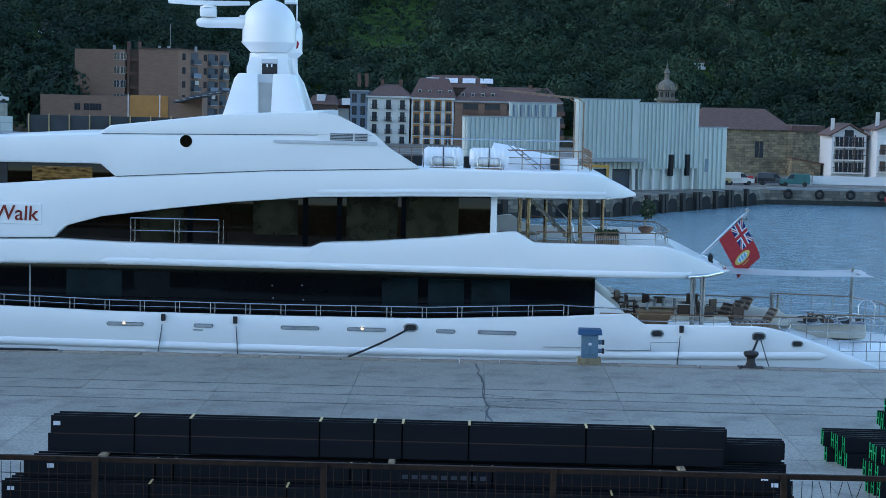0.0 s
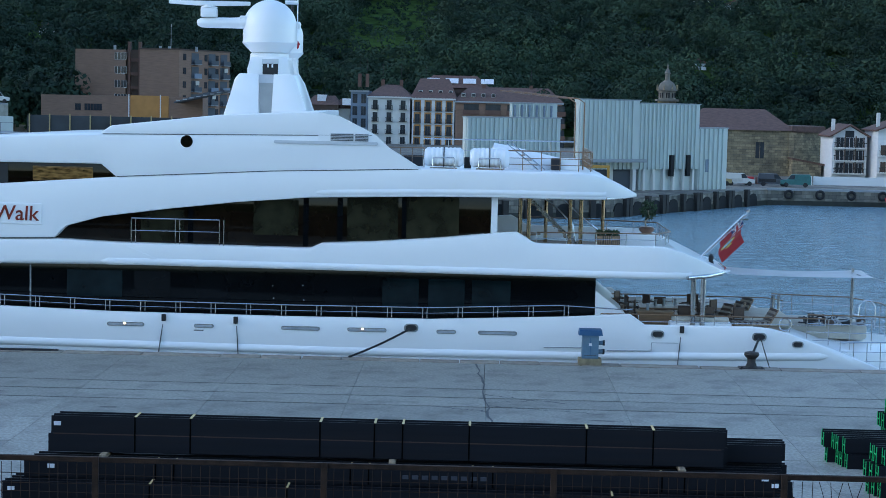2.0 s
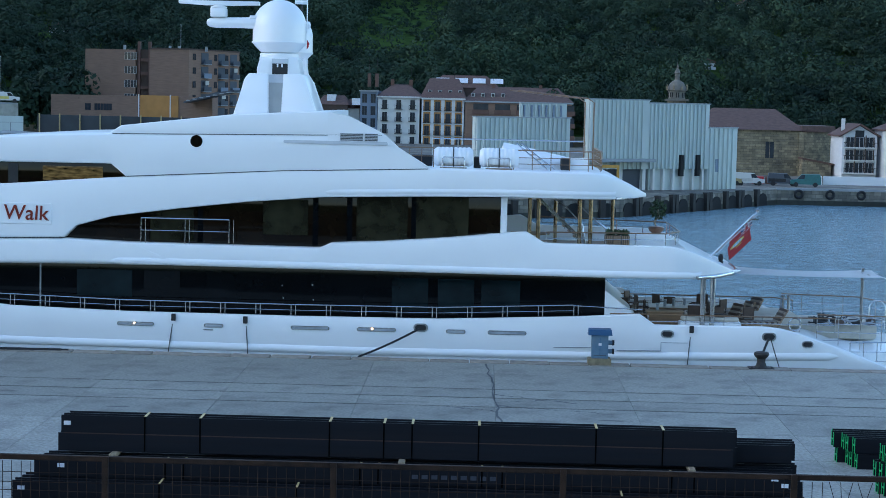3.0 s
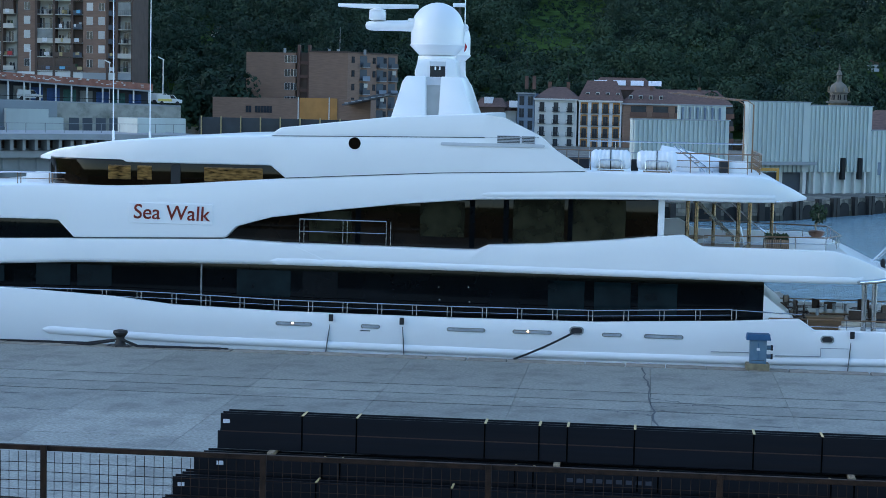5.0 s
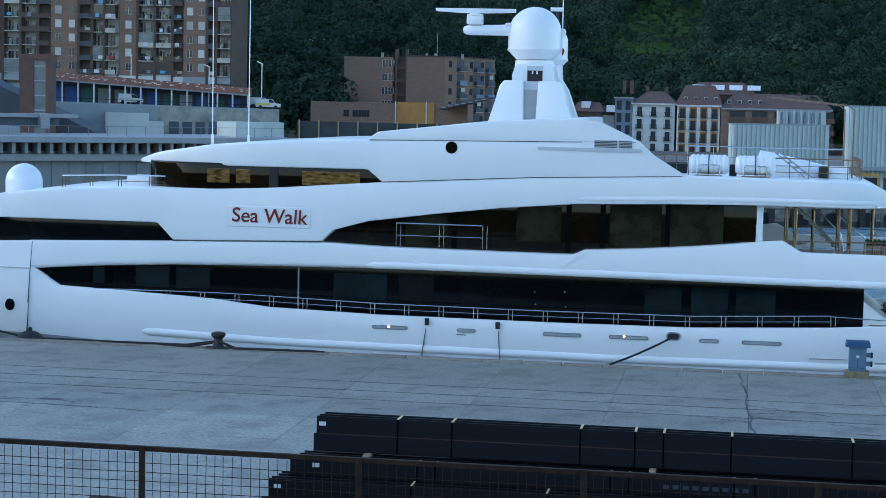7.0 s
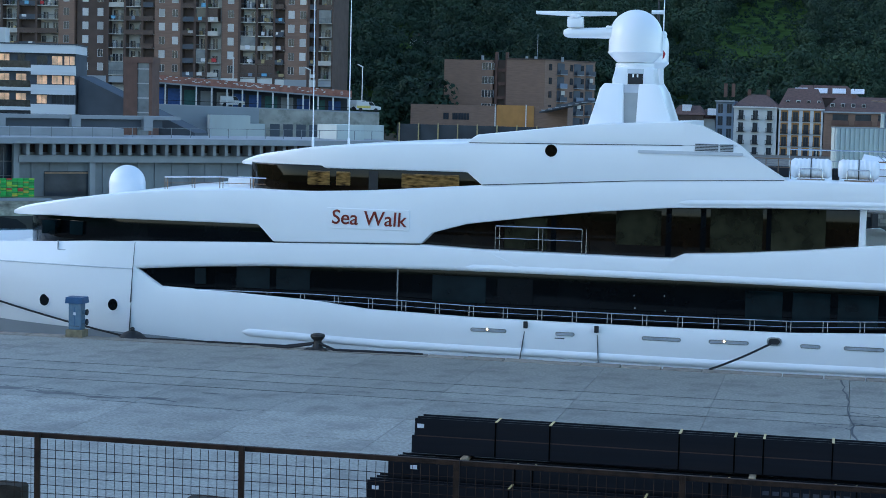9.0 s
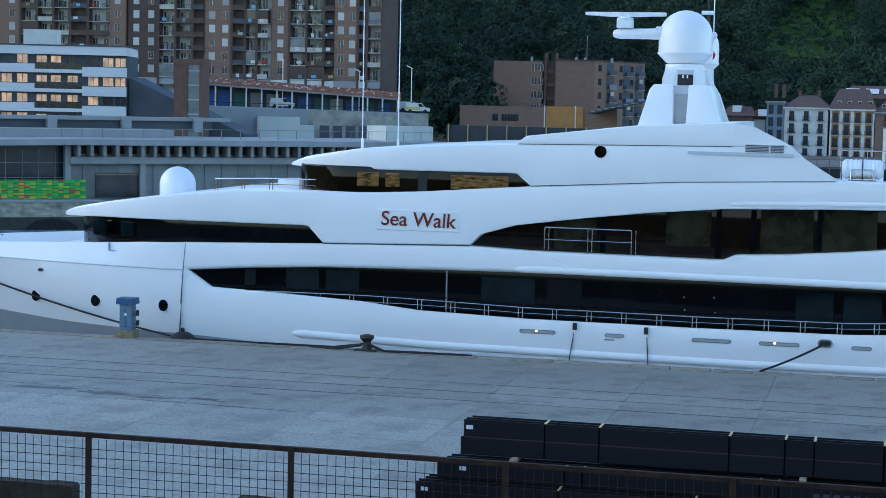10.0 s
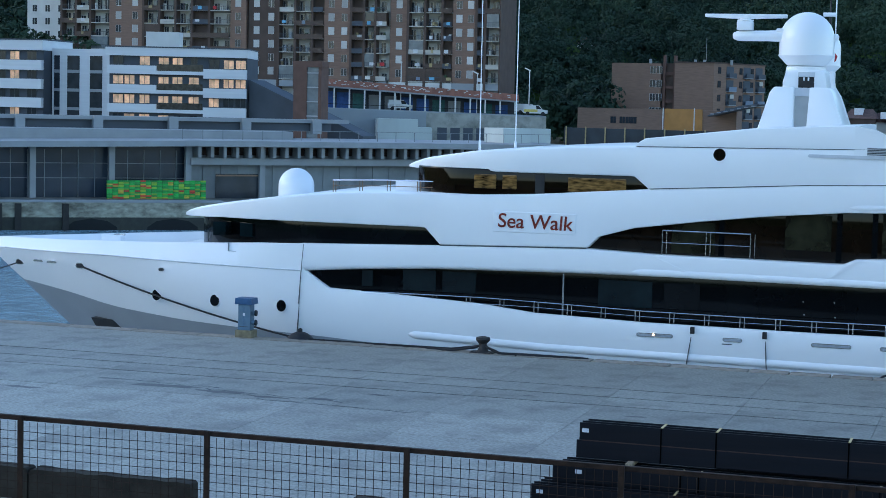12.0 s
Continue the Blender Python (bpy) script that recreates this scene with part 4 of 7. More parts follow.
# upper deck aft: posts, stair, rails, table
for x, y in ((1.92, 75.9), (2.28, 75.9), (4.0, 76.2), (4.45, 76.2), (3.3, 84.0), (5.9, 84.0)):
    part("deck_post", rod((x, y, 4.0), (x, y, 6.55), 0.085, 12), POST_BRONZE, yacht, "polished bronze deck post", smooth=True)
stair = part("stair", prism([(1.9, 6.5), (2.1, 6.5), (4.7, 4.05), (4.5, 4.05)], 77.6, 77.66), STEEL, yacht, "steel stair to the sun deck")
part("stringer", prism([(1.9, 6.5), (2.1, 6.5), (4.7, 4.05), (4.5, 4.05)], 78.6, 78.66), STEEL, stair)
for k in range(11):
    part("tread", box(2.0 + 0.235 * k, 2.28 + 0.235 * k, 77.66, 78.6, 6.3 - 0.222 * k, 6.34 - 0.222 * k), TEAK, stair)
for y in (77.6, 78.65):
    part("handrail", tube([(3.0, y, 6.5), (3.6, y, 6.35), (4.4, y, 5.6), (5.2, y, 5.0), (5.4, y, 4.1)], 0.03), STEEL, stair, smooth=True)
    part("handrail", tube([(2.6, y, 6.5), (3.3, y, 6.0), (4.0, y, 5.3), (4.2, y, 4.1)], 0.03), STEEL, stair, smooth=True)
stair.matrix_basis = pose(0.2, 0, 0)
railing("upper_deck_rail", [(2.6, 75.3, 4.6), (7.6, 75.9, 4.6), (8.3, 77.5, 4.6), (8.3, 83.3, 4.6), (2.6, 85.4, 4.6)], 1.25, (0.52, 0.26), yacht, top=BRONZE, label="varnished wood topped rail")
part("planter_wall", box(5.9, 7.6, 76.6, 77.4, 4.05, 5.05, 0.05), GELCOAT, yacht)

# main deck aft: posts, rails, stern platform
for x, y in ((9.2, 76.2), (9.6, 76.2)):
    part("deck_post", rod((x, y, 1.0), (x, y, 3.4), 0.11, 14), STEEL, yacht, "polished steel deck post", smooth=True)
part("overhang_trim", tube([(8.8, 74.98, 3.42), (9.6, 75.5, 3.45), (10.4, 76.5, 3.5), (10.75, 78, 3.52), (10.8, 80.4, 3.52)], 0.09, 10), STEEL, yacht, "polished steel edge trim", smooth=True)
part("overhang_trim", tube([(5.4, 75.3, 6.56), (6.0, 75.8, 6.58), (6.6, 77.2, 6.6), (6.75, 80.4, 6.6)], 0.06, 10), STEEL, yacht, smooth=True)
railing("quarter_rail", [(5.3, 75.1, 1.25), (12.6, 75.2, 1.25), (14.6, 75.6, 1.2)], 1.45, (0.6, 0.32), yacht, top=BRONZE, label="wood topped stern quarter rail")
railing("quarter_rail", [(5.9, 85.5, 0.55), (13.6, 85.4, 0.55), (14.4, 84.9, 0.5)], 1.6, (1.05, 0.75, 0.4), yacht, top=BRONZE)
railing("stern_rail", [(13.8, 84.6, 0.45), (17.3, 84.4, 0.4), (18.4, 82.5, 0.35), (18.5, 79.0, 0.35), (17.6, 77.0, 0.35), (14.0, 76.4, 0.45)], 0.95, (1.42, 1.05, 0.7, 0.35), yacht, top=BRONZE, label="wood topped stern rail")
for x in (13.9, 14.15):
    part("mooring_post", rod((x, 84.6, 0.4), (x, 84.6, 1.75), 0.07, 10), STEEL, yacht, "polished steel mooring post", smooth=True)
    part("post_cap", lathe([(0.1, 0), (0.1, 0.05), (0.05, 0.08)], 10, (x, 84.6, 1.75)), STEEL, yacht)
part("aft_deck", tier(spread(12.9, 18.6, 0.5), lambda x: 4.2 - 1.8 * max(0, (x - 15.5) / 3.1) ** 2, lambda x: -1.0, lambda x: 0.5 if x < 16 else 0.35, 0.1), GELCOAT, yacht, smooth=True)
part("stern_platform", tier(spread(16.5, 20.5, 0.5), lambda x: 4.9, lambda x: -1.6, lambda x: -1.1, 0.1), GELCOAT, yacht, smooth=True)
railing("boarding_ladder", [(15.3, 75.9, -0.6), (17.6, 76.2, -0.6)], 0.55, (1.4, 1.0, 0.6, 0.3), yacht)
part("bench_seat", box(13.4, 17.2, 79.6, 82.6, 0.45, 1.15, 0.15), CUSHION, yacht, "cream stern bench", smooth=True)
part("sun_pad", box(11.6, 13.8, 79.0, 82.5, 1.0, 1.45, 0.15), CUSHION, yacht, smooth=True)
part("davit_loop", tube([(16.9, 80, 0.9), (16.9, 80, 1.9), (17.1, 80, 2.15), (17.4, 80, 2.15), (17.6, 80, 1.9), (17.6, 80, 0.9)], 0.03), STEEL, yacht, smooth=True)
part("mooring_ring", tube([(12.9 + 0.26 * math.cos(a), 75.3, 1.55 + 0.26 * math.sin(a)) for a in np.linspace(0, math.tau, 17)], 0.025), STEEL, yacht)
part("awning_pole", rod((16.55, 80.0, 0.8), (16.55, 80.0, 3.55), 0.07, 10), STEEL, yacht, smooth=True)
part("stern_lantern", lathe([(0.12, 0), (0.12, 0.12), (0.08, 0.15), (0.11, 0.2), (0.11, 0.36), (0.03, 0.45)], 12, (10.3, 79.4, 3.62)), BLACK, yacht, "small black stern light")

# awning over the stern, a sagging sheet
aw = bmesh.new()
cols = []
for i in range(13):
    u = i / 12
    x = 10.9 + 6.9 * u
    row = []
    for j in range(7):
        v = j / 6
        half = 2.0 - 0.6 * math.sin(math.pi * u)
        row.append(aw.verts.new((x - (0.8 * (1 - (2 * v - 1) ** 2) if u > 0.9 else 0), YC + (2 * v - 1) * half, 3.3 - 0.14 * math.sin(math.pi * u) * (1 - 0.3 * abs(2 * v - 1)) - (0.22 if u > 0.95 else 0) * abs(2 * v - 1) + 0.12 * (1 - abs(2 * v - 1)))))
    cols.append(row)
for a, b in zip(cols, cols[1:]):
    for j in range(6):
        aw.faces.new((a[j], a[j + 1], b[j + 1], b[j]))
bmesh.ops.solidify(aw, geom=aw.faces[:], thickness=0.03)
awning = part("awning", aw, CANVAS, smooth=True)
tagged(awning, "white canvas awning stretched over the stern deck", "awning")

# things on the decks

def life_raft(x):
    t = thing("life_raft", "white ribbed life raft canister on a steel cradle", "life raft", "life rafts on the sun deck", at=(x, 75.9, 7.62))
    prof = [(0.12, -0.82), (0.3, -0.8), (0.36, -0.72)]
    for k in range(8):
        z = -0.62 + 0.177 * k
        prof += [(0.38, z - 0.07), (0.40, z - 0.03), (0.40, z + 0.03), (0.38, z + 0.07)]
    prof += [(0.36, 0.72), (0.3, 0.8), (0.12, 0.82)]
    c = part("canister", lathe(prof, 20), GELCOAT, t, smooth=True)
    c.matrix_basis = pose(0, 0, 0.48, 0, 90, 0)
    cr = part("cradle", tube([(-0.45, -0.44, 0.0), (-0.45, -0.44, 0.42), (-0.4, -0.44, 0.47), (0.4, -0.44, 0.47), (0.45, -0.44, 0.42), (0.45, -0.44, 0.0)], 0.025), STEEL, t, smooth=True)
    part("foot", box(-0.55, 0.55, -0.46, 0.3, -0.02, 0.05), BRONZE, t)
    part("strap", lathe([(0.415, -0.02), (0.415, 0.02)], 20), SEAM, t).matrix_basis = pose(0, 0, 0.48, 0, 90, 0)
    return t


for x in (-1.28, 0.6):
    life_raft(x)

bonsai = thing("potted_tree", "small green bonsai tree in a copper bowl", "plant", at=(7.25, 77.0, 5.05))
part("bowl", lathe([(0.16, 0), (0.3, 0.12), (0.34, 0.24), (0.26, 0.3)], 16), COPPER_BOWL, bonsai, smooth=True)
part("trunk", tube([(0, 0, 0.25), (-0.08, 0, 0.5), (0.1, 0, 0.7), (0.05, 0, 1.0)], 0.035), TIMBER, bonsai)


def leaf_ball(rng, n, centre, size, leaf):
    bm = bmesh.new()
    for _ in range(n):
        d = Vector(rng.normal(size=3)).normalized() * rng.uniform(0.35, 1) ** 0.5
        p = Vector(centre) + Vector((d.x * size[0], d.y * size[1], d.z * size[2]))
        q = Euler(rng.uniform(0, 6.28, 3)).to_matrix()
        bm.faces.new([bm.verts.new(p + q @ Vector(v) * leaf) for v in ((-1, -0.5, 0), (1, -0.5, 0), (0.9, 0.6, 0.2), (-0.9, 0.6, 0.2))])
    return bm


rng = np.random.default_rng(4)
part("crown", leaf_ball(rng, 260, (0.05, 0, 1.0), (0.36, 0.36, 0.45), 0.055), LEAF, bonsai)
for k, x in enumerate((5.2, 5.55, 5.9)):
    pl = thing("planter_box", "dark slatted planter box with low green plants", "planter", "planters on the upper deck", at=(x, 76.0, 4.06))
    part("trough", box(-0.16, 0.16, -0.2, 0.2, 0, 0.95, 0.02), CHAIR, pl)
    for b in range(4):
        part("slat", box(-0.155 + 0.08 * b, -0.105 + 0.08 * b, -0.215, -0.2, 0.05, 0.93), TEAK, pl)
    part("foliage", leaf_ball(rng, 90, (0, 0, 1.04), (0.18, 0.2, 0.16), 0.05), LEAF, pl)
part_table = thing("deck_table", "round teak table on the upper deck", "table", at=(2.0, 79.2, 4.05))
part("tabletop", lathe([(0.9, 0.7), (0.92, 0.72), (0.9, 0.75)], 24), TEAK, part_table, smooth=True)
part("pedestal", lathe([(0.35, 0), (0.12, 0.1), (0.1, 0.7)], 16), STEEL, part_table, smooth=True)


def deck_chair(x, y, turn):
    c = thing("deck_chair", "dark wooden deck chair with a woven seat", "chair", "chairs on the aft deck", at=(x, y, 1.05), turn=turn)
    part("seat", box(-0.26, 0.26, -0.26, 0.26, 0.40, 0.46, 0.015), CHAIR, c)
    part("backrest", box(-0.26, 0.26, 0.22, 0.27, 0.5, 0.95, 0.015), CHAIR, c)
    for a in (-0.23, 0.23):
        for b in (-0.23, 0.23):
            part("leg", box(a - 0.025, a + 0.025, b - 0.025, b + 0.025, 0, 0.42 if b < 0 else 0.9), CHAIR, c)
        part("armrest", box(a - 0.03, a + 0.03, -0.25, 0.25, 0.62, 0.66), CHAIR, c)
    return c


for x, y, turn in ((6.6, 77.2, 70), (7.3, 79.3, 80), (7.1, 81.4, 100), (9.9, 77.4, 200), (8.0, 82.0, 120), (9.5, 81.3, 250), (6.2, 79.8, 10), (6.9, 78.2, 90), (9.0, 77.8, 180), (8.3, 80.6, 0), (9.6, 79.2, 270), (10.4, 80.4, 230), (11.2, 77.6, 200), (10.0, 82.6, 160), (6.8, 83.0, 60)):
    deck_chair(x, y, turn)
table = thing("dining_table", "large varnished wooden table on the aft deck", "table", at=(8.4, 79.0, 1.05))
part("tabletop", box(-1.2, 1.2, -0.8, 0.8, 0.68, 0.75, 0.02), BRONZE, table)
for a in (-0.9, 0.9):
    part("leg", box(a - 0.08, a + 0.08, -0.5, 0.5, 0, 0.68, 0.02), BRONZE, table)
bar = thing("bar_cabinet", "varnished wooden cabinet on the aft deck", "cabinet", at=(7.7, 77.0, 1.05))
part("body", box(-0.75, 0.75, -0.3, 0.3, 0, 0.72, 0.02), BRONZE, bar)
part("worktop", box(-0.8, 0.8, -0.34, 0.34, 0.72, 0.77, 0.01), TEAK, bar)
sofa = thing("deck_sofa", "white deck sofa with grey cushions", "sofa", at=(9.55, 76.7, 1.05))
part("base", box(-1.3, 1.3, -0.45, 0.45, 0, 0.42, 0.08), GELCOAT, sofa, smooth=True)
part("cushion", box(-1.2, 0.0, -0.4, 0.4, 0.42, 0.6, 0.07), CUSHION, sofa, smooth=True)
part("cushion", box(0.02, 1.2, -0.4, 0.4, 0.42, 0.6, 0.07), CUSHION, sofa, smooth=True)
part("pillow", box(0.1, 0.6, -0.35, 0.0, 0.58, 0.74, 0.07), BLACK, sofa, "black scatter pillow", smooth=True)


def sun_lounger(x, y, turn):
    t = thing("sun_lounger", "wooden sun lounger with a brown and white striped mattress", "lounger", "sun loungers on the aft deck", at=(x, y, 1.05), turn=turn)
    part("frame", box(-0.36, 0.36, -0.95, 0.6, 0.24, 0.31, 0.02), TEAK, t)
    for a in (-0.31, 0.31):
        for b in (-0.85, 0.5):
            part("leg", box(a - 0.035, a + 0.035, b - 0.035, b + 0.035, 0, 0.25), TEAK, t)
    for k in range(12):
        part("mattress_stripe", box(-0.34, 0.34, -0.93 + 0.125 * k, -0.81 + 0.125 * k, 0.31, 0.42, 0.012), CHAIR if k % 2 else STRIPE_PALE, t)
    back_ = part("backrest", box(-0.35, 0.35, 0, 0.05, 0, 0.72, 0.015), TEAK, t)
    back_.matrix_basis = pose(0, 0.55, 0.32, -32, 0, 0)
    for k in range(6):
        part("stripe", box(-0.34, 0.34, -0.1, -0.005, 0.115 * k, 0.11 + 0.115 * k, 0.012), CHAIR if k % 2 else STRIPE_PALE, back_)
    return t


for x, y, turn in ((10.3, 78.3, -62), (10.9, 79.6, -70), (11.9, 77.1, -78), (11.5, 81.0, -60)):
    sun_lounger(x, y, turn)
for x, y in ((6.4, 76.4), (9.0, 81.6)):
    wt = thing("side_table", "low white round side table on the aft deck", "table", "side tables on the aft deck", at=(x, y, 1.05))
    part("tabletop", lathe([(0.38, 0.42), (0.4, 0.44), (0.38, 0.47)], 20), GELCOAT, wt, smooth=True)
    part("pedestal", lathe([(0.2, 0), (0.06, 0.05), (0.06, 0.42)], 12), STEEL, wt, smooth=True)
for x, y in ((8.3, 79.1), (7.9, 78.8), (8.8, 79.3), (7.4, 77.0)):
    gl = thing("glass_vase", "small clear glass vase on the deck table", "vase", "vases on the deck tables", at=(x, y, 1.8 if y > 77.5 else 1.82))
    part("body", lathe([(0.05, 0), (0.07, 0.02), (0.06, 0.2), (0.08, 0.3)], 12), WINDOW_STEEL, gl, smooth=True)

# boat gear heaped on the stern deck
gear = thing("stern_gear", "dark heap of hoses, lines and fittings on the stern deck", "boat gear", at=(14.2, 79.3, 1.15))
rg = random.Random(8)
for k in range(7):
    a0 = rg.uniform(0, 6.28)
    cx, cy, rr_ = rg.uniform(0, 2.9), rg.uniform(-0.5, 0.8), rg.uniform(0.18, 0.4)
    part("hose_coil", tube([(cx + rr_ * math.cos(a0 + a), cy + rr_ * math.sin(a0 + a), 0.04 + 0.035 * a) for a in np.linspace(0, 9, 26)], 0.035, 6), BLACK if k % 3 else HULL_GREY, gear, smooth=True)
for k in range(9):
    cx, cy = rg.uniform(0.1, 3.0), rg.uniform(-0.5, 0.7)
    part("fitting", rod((cx, cy, 0), (cx + rg.uniform(-0.35, 0.35), cy + rg.uniform(-0.2, 0.2), rg.uniform(0.2, 0.42)), 0.04, 8), HULL_GREY if k % 2 else BLACK, gear, smooth=True)
for k in range(4):
    cx = 0.2 + 0.75 * k
    part("locker", box(cx, cx + rg.uniform(0.3, 0.5), -0.3, 0.2, 0, rg.uniform(0.18, 0.34), 0.04), CHAIR if k % 2 else BLACK, gear, smooth=True)

# ensign staff and flag
staff = thing("ensign_staff", "raked chrome ensign staff at the stern", "flagstaff", at=(9.9, 80.0, 3.9))
part("pole", rod((0, 0, -0.05), (1.85, 0, 1.85), 0.05, 10), STEEL, staff, smooth=True)
part("brace", rod((0.25, 0, 0.1), (2.0, 0, 1.85), 0.03, 8), STEEL, staff, smooth=True)
part("crosshead", box(1.6, 2.05, -0.04, 0.04, 1.62, 1.68), STEEL, staff)
part("tip", lathe([(0.02, 0), (0.09, 0.06), (0.09, 0.12), (0.02, 0.18)], 12, (2.0, 0, 1.95)), STEEL, staff, smooth=True)
part("upper_pole", rod((1.8, 0, 1.72), (2.0, 0, 1.98), 0.03, 8), STEEL, staff)
part("socket", box(-0.25, 0.25, -0.2, 0.2, -0.55, 0.02, 0.04), GELCOAT, staff)

# flag in four strips that swing on one another
flag = thing("ensign", "red ensign with union canton and pale badge on the staff", "flag", at=(10.72, 79.96, 4.62))
flag.matrix_world = pose(10.72, 79.96, 4.62, 0, 45, 0)
FW, FH = 0.53, 1.34
SHEAR = Matrix.Identity(4)
SHEAR[2][0] = -0.25   # the cloth sags below the staff
strips = []
for k in range(4):
    s = part("flag_strip", box(0, FW + 0.01, -0.006, 0.006, 0, FH), FLAG_RED, flag)
    s.data.transform(SHEAR)
    strips.append(s)


def patch(outline, material, parent, d, name):
    ob = part(name, prism(outline, -0.006 - d, 0.006 + d), material, parent)
    ob.data.transform(SHEAR)
    return ob


CW, CB = 2 * FW, FH / 2
for k in range(2):
    f = lambda x: x if k == 0 else FW - x
    s = strips[k]
    patch([(0, CB), (FW, CB), (FW, FH), (0, FH)], FLAG_BLUE, s, 0.002, "canton")
    zc = (CB + FH) / 2
    for w, m_, d in ((0.10, FLAG_WHITE, 0.004), (0.035, FLAG_RED, 0.006)):
        for zz in (CB, FH):
            sx = 1 if zz == CB else -1
            o = [(f(0), zz), (f(w), zz), (f(FW), zc - sx * w * 0.3), (f(FW), zc), (f(FW - w), zc), (f(0), zz + sx * w * 0.8)]
            patch(o, m_, s, d, "saltire")
    for w, m_, d in ((0.24, FLAG_WHITE, 0.008), (0.14, FLAG_RED, 0.010)):
        patch([(0, zc - w / 2), (FW, zc - w / 2), (FW, zc + w / 2), (0, zc + w / 2)], m_, s, d, "cross")
        patch([(f(FW), CB), (f(FW - w / 2), CB), (f(FW - w / 2), FH), (f(FW), FH)], m_, s, d + 0.001, "cross")
circle = lambda cx, cz, rx, rz, n=14: [(cx + rx * math.cos(a), cz + rz * math.sin(a)) for a in np.linspace(0, math.tau, n, endpoint=False)]
patch(circle(0.27, 0.55, 0.2, 0.42), FLAG_YELLOW, strips[2], 0.003, "badge")
patch(circle(0.27, 0.55, 0.14, 0.28), FLAG_PALE, strips[2], 0.006, "badge")
for z in (0.4, 0.55, 0.7):
    patch(circle(0.27, z, 0.11, 0.045, 8), FLAG_SKY, strips[2], 0.008, "badge")
patch(circle(0.04, 0.6, 0.04, 0.2), FLAG_YELLOW, strips[3], 0.003, "badge")

# ---- on the quay ----


def power_pedestal(x, y, turn=0):
    t = thing("shore_power_pedestal", "weathered blue shore power pedestal on a yellowed concrete foot", "power pedestal", "pedestals on the quay edge", at=(x, y, 0), turn=turn)
    part("foot", box(-0.46, 0.46, -0.32, 0.32, 0, 0.28, 0.03), PED_FOOT, t)
    body = part("body", box(-0.33, 0.33, -0.24, 0.24, 0.28, 1.22, 0.02), BLUE_PAINT, t)
    part("door_seam", box(-0.25, 0.25, -0.25, -0.235, 0.4, 0.42), SEAM, body)
    part("door_seam", box(-0.01, 0.01, -0.25, -0.235, 0.42, 1.1), BLUE_DARK, body)
    part("cap", prism([(-0.48, 1.22), (-0.44, 1.44), (0.44, 1.44), (0.48, 1.22)], -0.34, 0.34), BLUE_DARK, t)
    for z in (0.55, 0.9):
        so = part("socket", rod((0.33, 0, z), (0.5, 0, z), 0.09, 12), BLUE_PAINT, t)
        part("plug", rod((0.5, 0, z), (0.58, 0, z), 0.11, 12), BLACK, so)
    part("sign", box(-0.06, 0.06, -0.26, -0.24, 0.8, 0.9), TAG, body)
    return t


power_pedestal(4.78, 73.15)
tall = power_pedestal(-31.83, 73.2)
for o in tall.children:
    o.data = o.data.copy()
    o.data.transform(Matrix.Diagonal((0.85, 1, 1.2, 1)))
    for q in o.children:
        q.data.transform(Matrix.Diagonal((0.85, 1, 1.2, 1)))


def bollard(x, y):
    t = thing("mooring_bollard", "rusty cast iron mooring bollard on the quay edge", "bollard", "bollards on the quay edge", at=(x, y, 0))
    part("base_plate", box(-0.5, 0.5, -0.3, 0.3, 0, 0.06, 0.015), CAST_IRON, t)
    part("post", lathe([(0.3, 0.06), (0.22, 0.12), (0.17, 0.25), (0.17, 0.4), (0.27, 0.5), (0.31, 0.58), (0.28, 0.66), (0.1, 0.7)], 18), CAST_IRON, t, smooth=True)
    for a in (-0.4, 0.4):
        part("bolt", rod((a, -0.2, 0.06), (a, -0.2, 0.1), 0.04, 6), CAST_IRON, t)
    return t


bollard(11.25, 73.2)
bollard(-21.1, 73.2)


def sag(a, b, drop, n=14):
    a, b = Vector(a), Vector(b)
    return [a.lerp(b, k / n) - Vector((0, 0, drop * 4 * (k / n) * (1 - k / n))) for k in range(n + 1)]


def line(pts, r=0.045, label="black mooring rope from the yacht to the quay"):
    return tagged(part("mooring_line", tube(pts, r, 7), ROPE, smooth=True), label, "mooring line", "mooring lines")


line(sag((-2.5, SIDE - 0.05, 1.07), (-4.9, 73.4, 0.04), 0.06))
line(sag((11.75, SIDE - 0.05, 1.0), (11.25, 73.3, 0.45), 0.02), 0.05)
line(sag((11.85, SIDE - 0.05, 1.0), (12.0, 73.35, 0.05), 0.02), 0.02)
line(sag((-42.1, hull_y(-42.1, 2.3) - 0.05, 2.3), (-29.6, 73.75, 0.02), 0.22) + [Vector((-26, 73.5, 0.05)), Vector((-22.5, 73.2, 0.1)), Vector((-21.2, 73.15, 0.3))], 0.045)
line([(-21.0, 73.1, 0.3), (-20.3, 73.0, 0.06), (-19.2, 73.05, 0.05), (-18, 73.15, 0.05), (-16.9, 73.2, 0.05)], 0.06, "black mooring rope lying along the quay")
line([(-23.6, 73.25, 0.05), (-22.4, 73.0, 0.06), (-21.3, 73.1, 0.25)], 0.055, "black mooring rope lying along the quay")
line([(-20.5, 73.2, 0.05), (-19.0, 73.3, 0.05), (-16.6, 73.25, 0.05)], 0.04, "black mooring rope lying along the quay")
line(sag((-46.6, hull_y(-46.6, 2.1) - 0.05, 2.1), (-54, 73.4, 0.05), 0.3), 0.03)

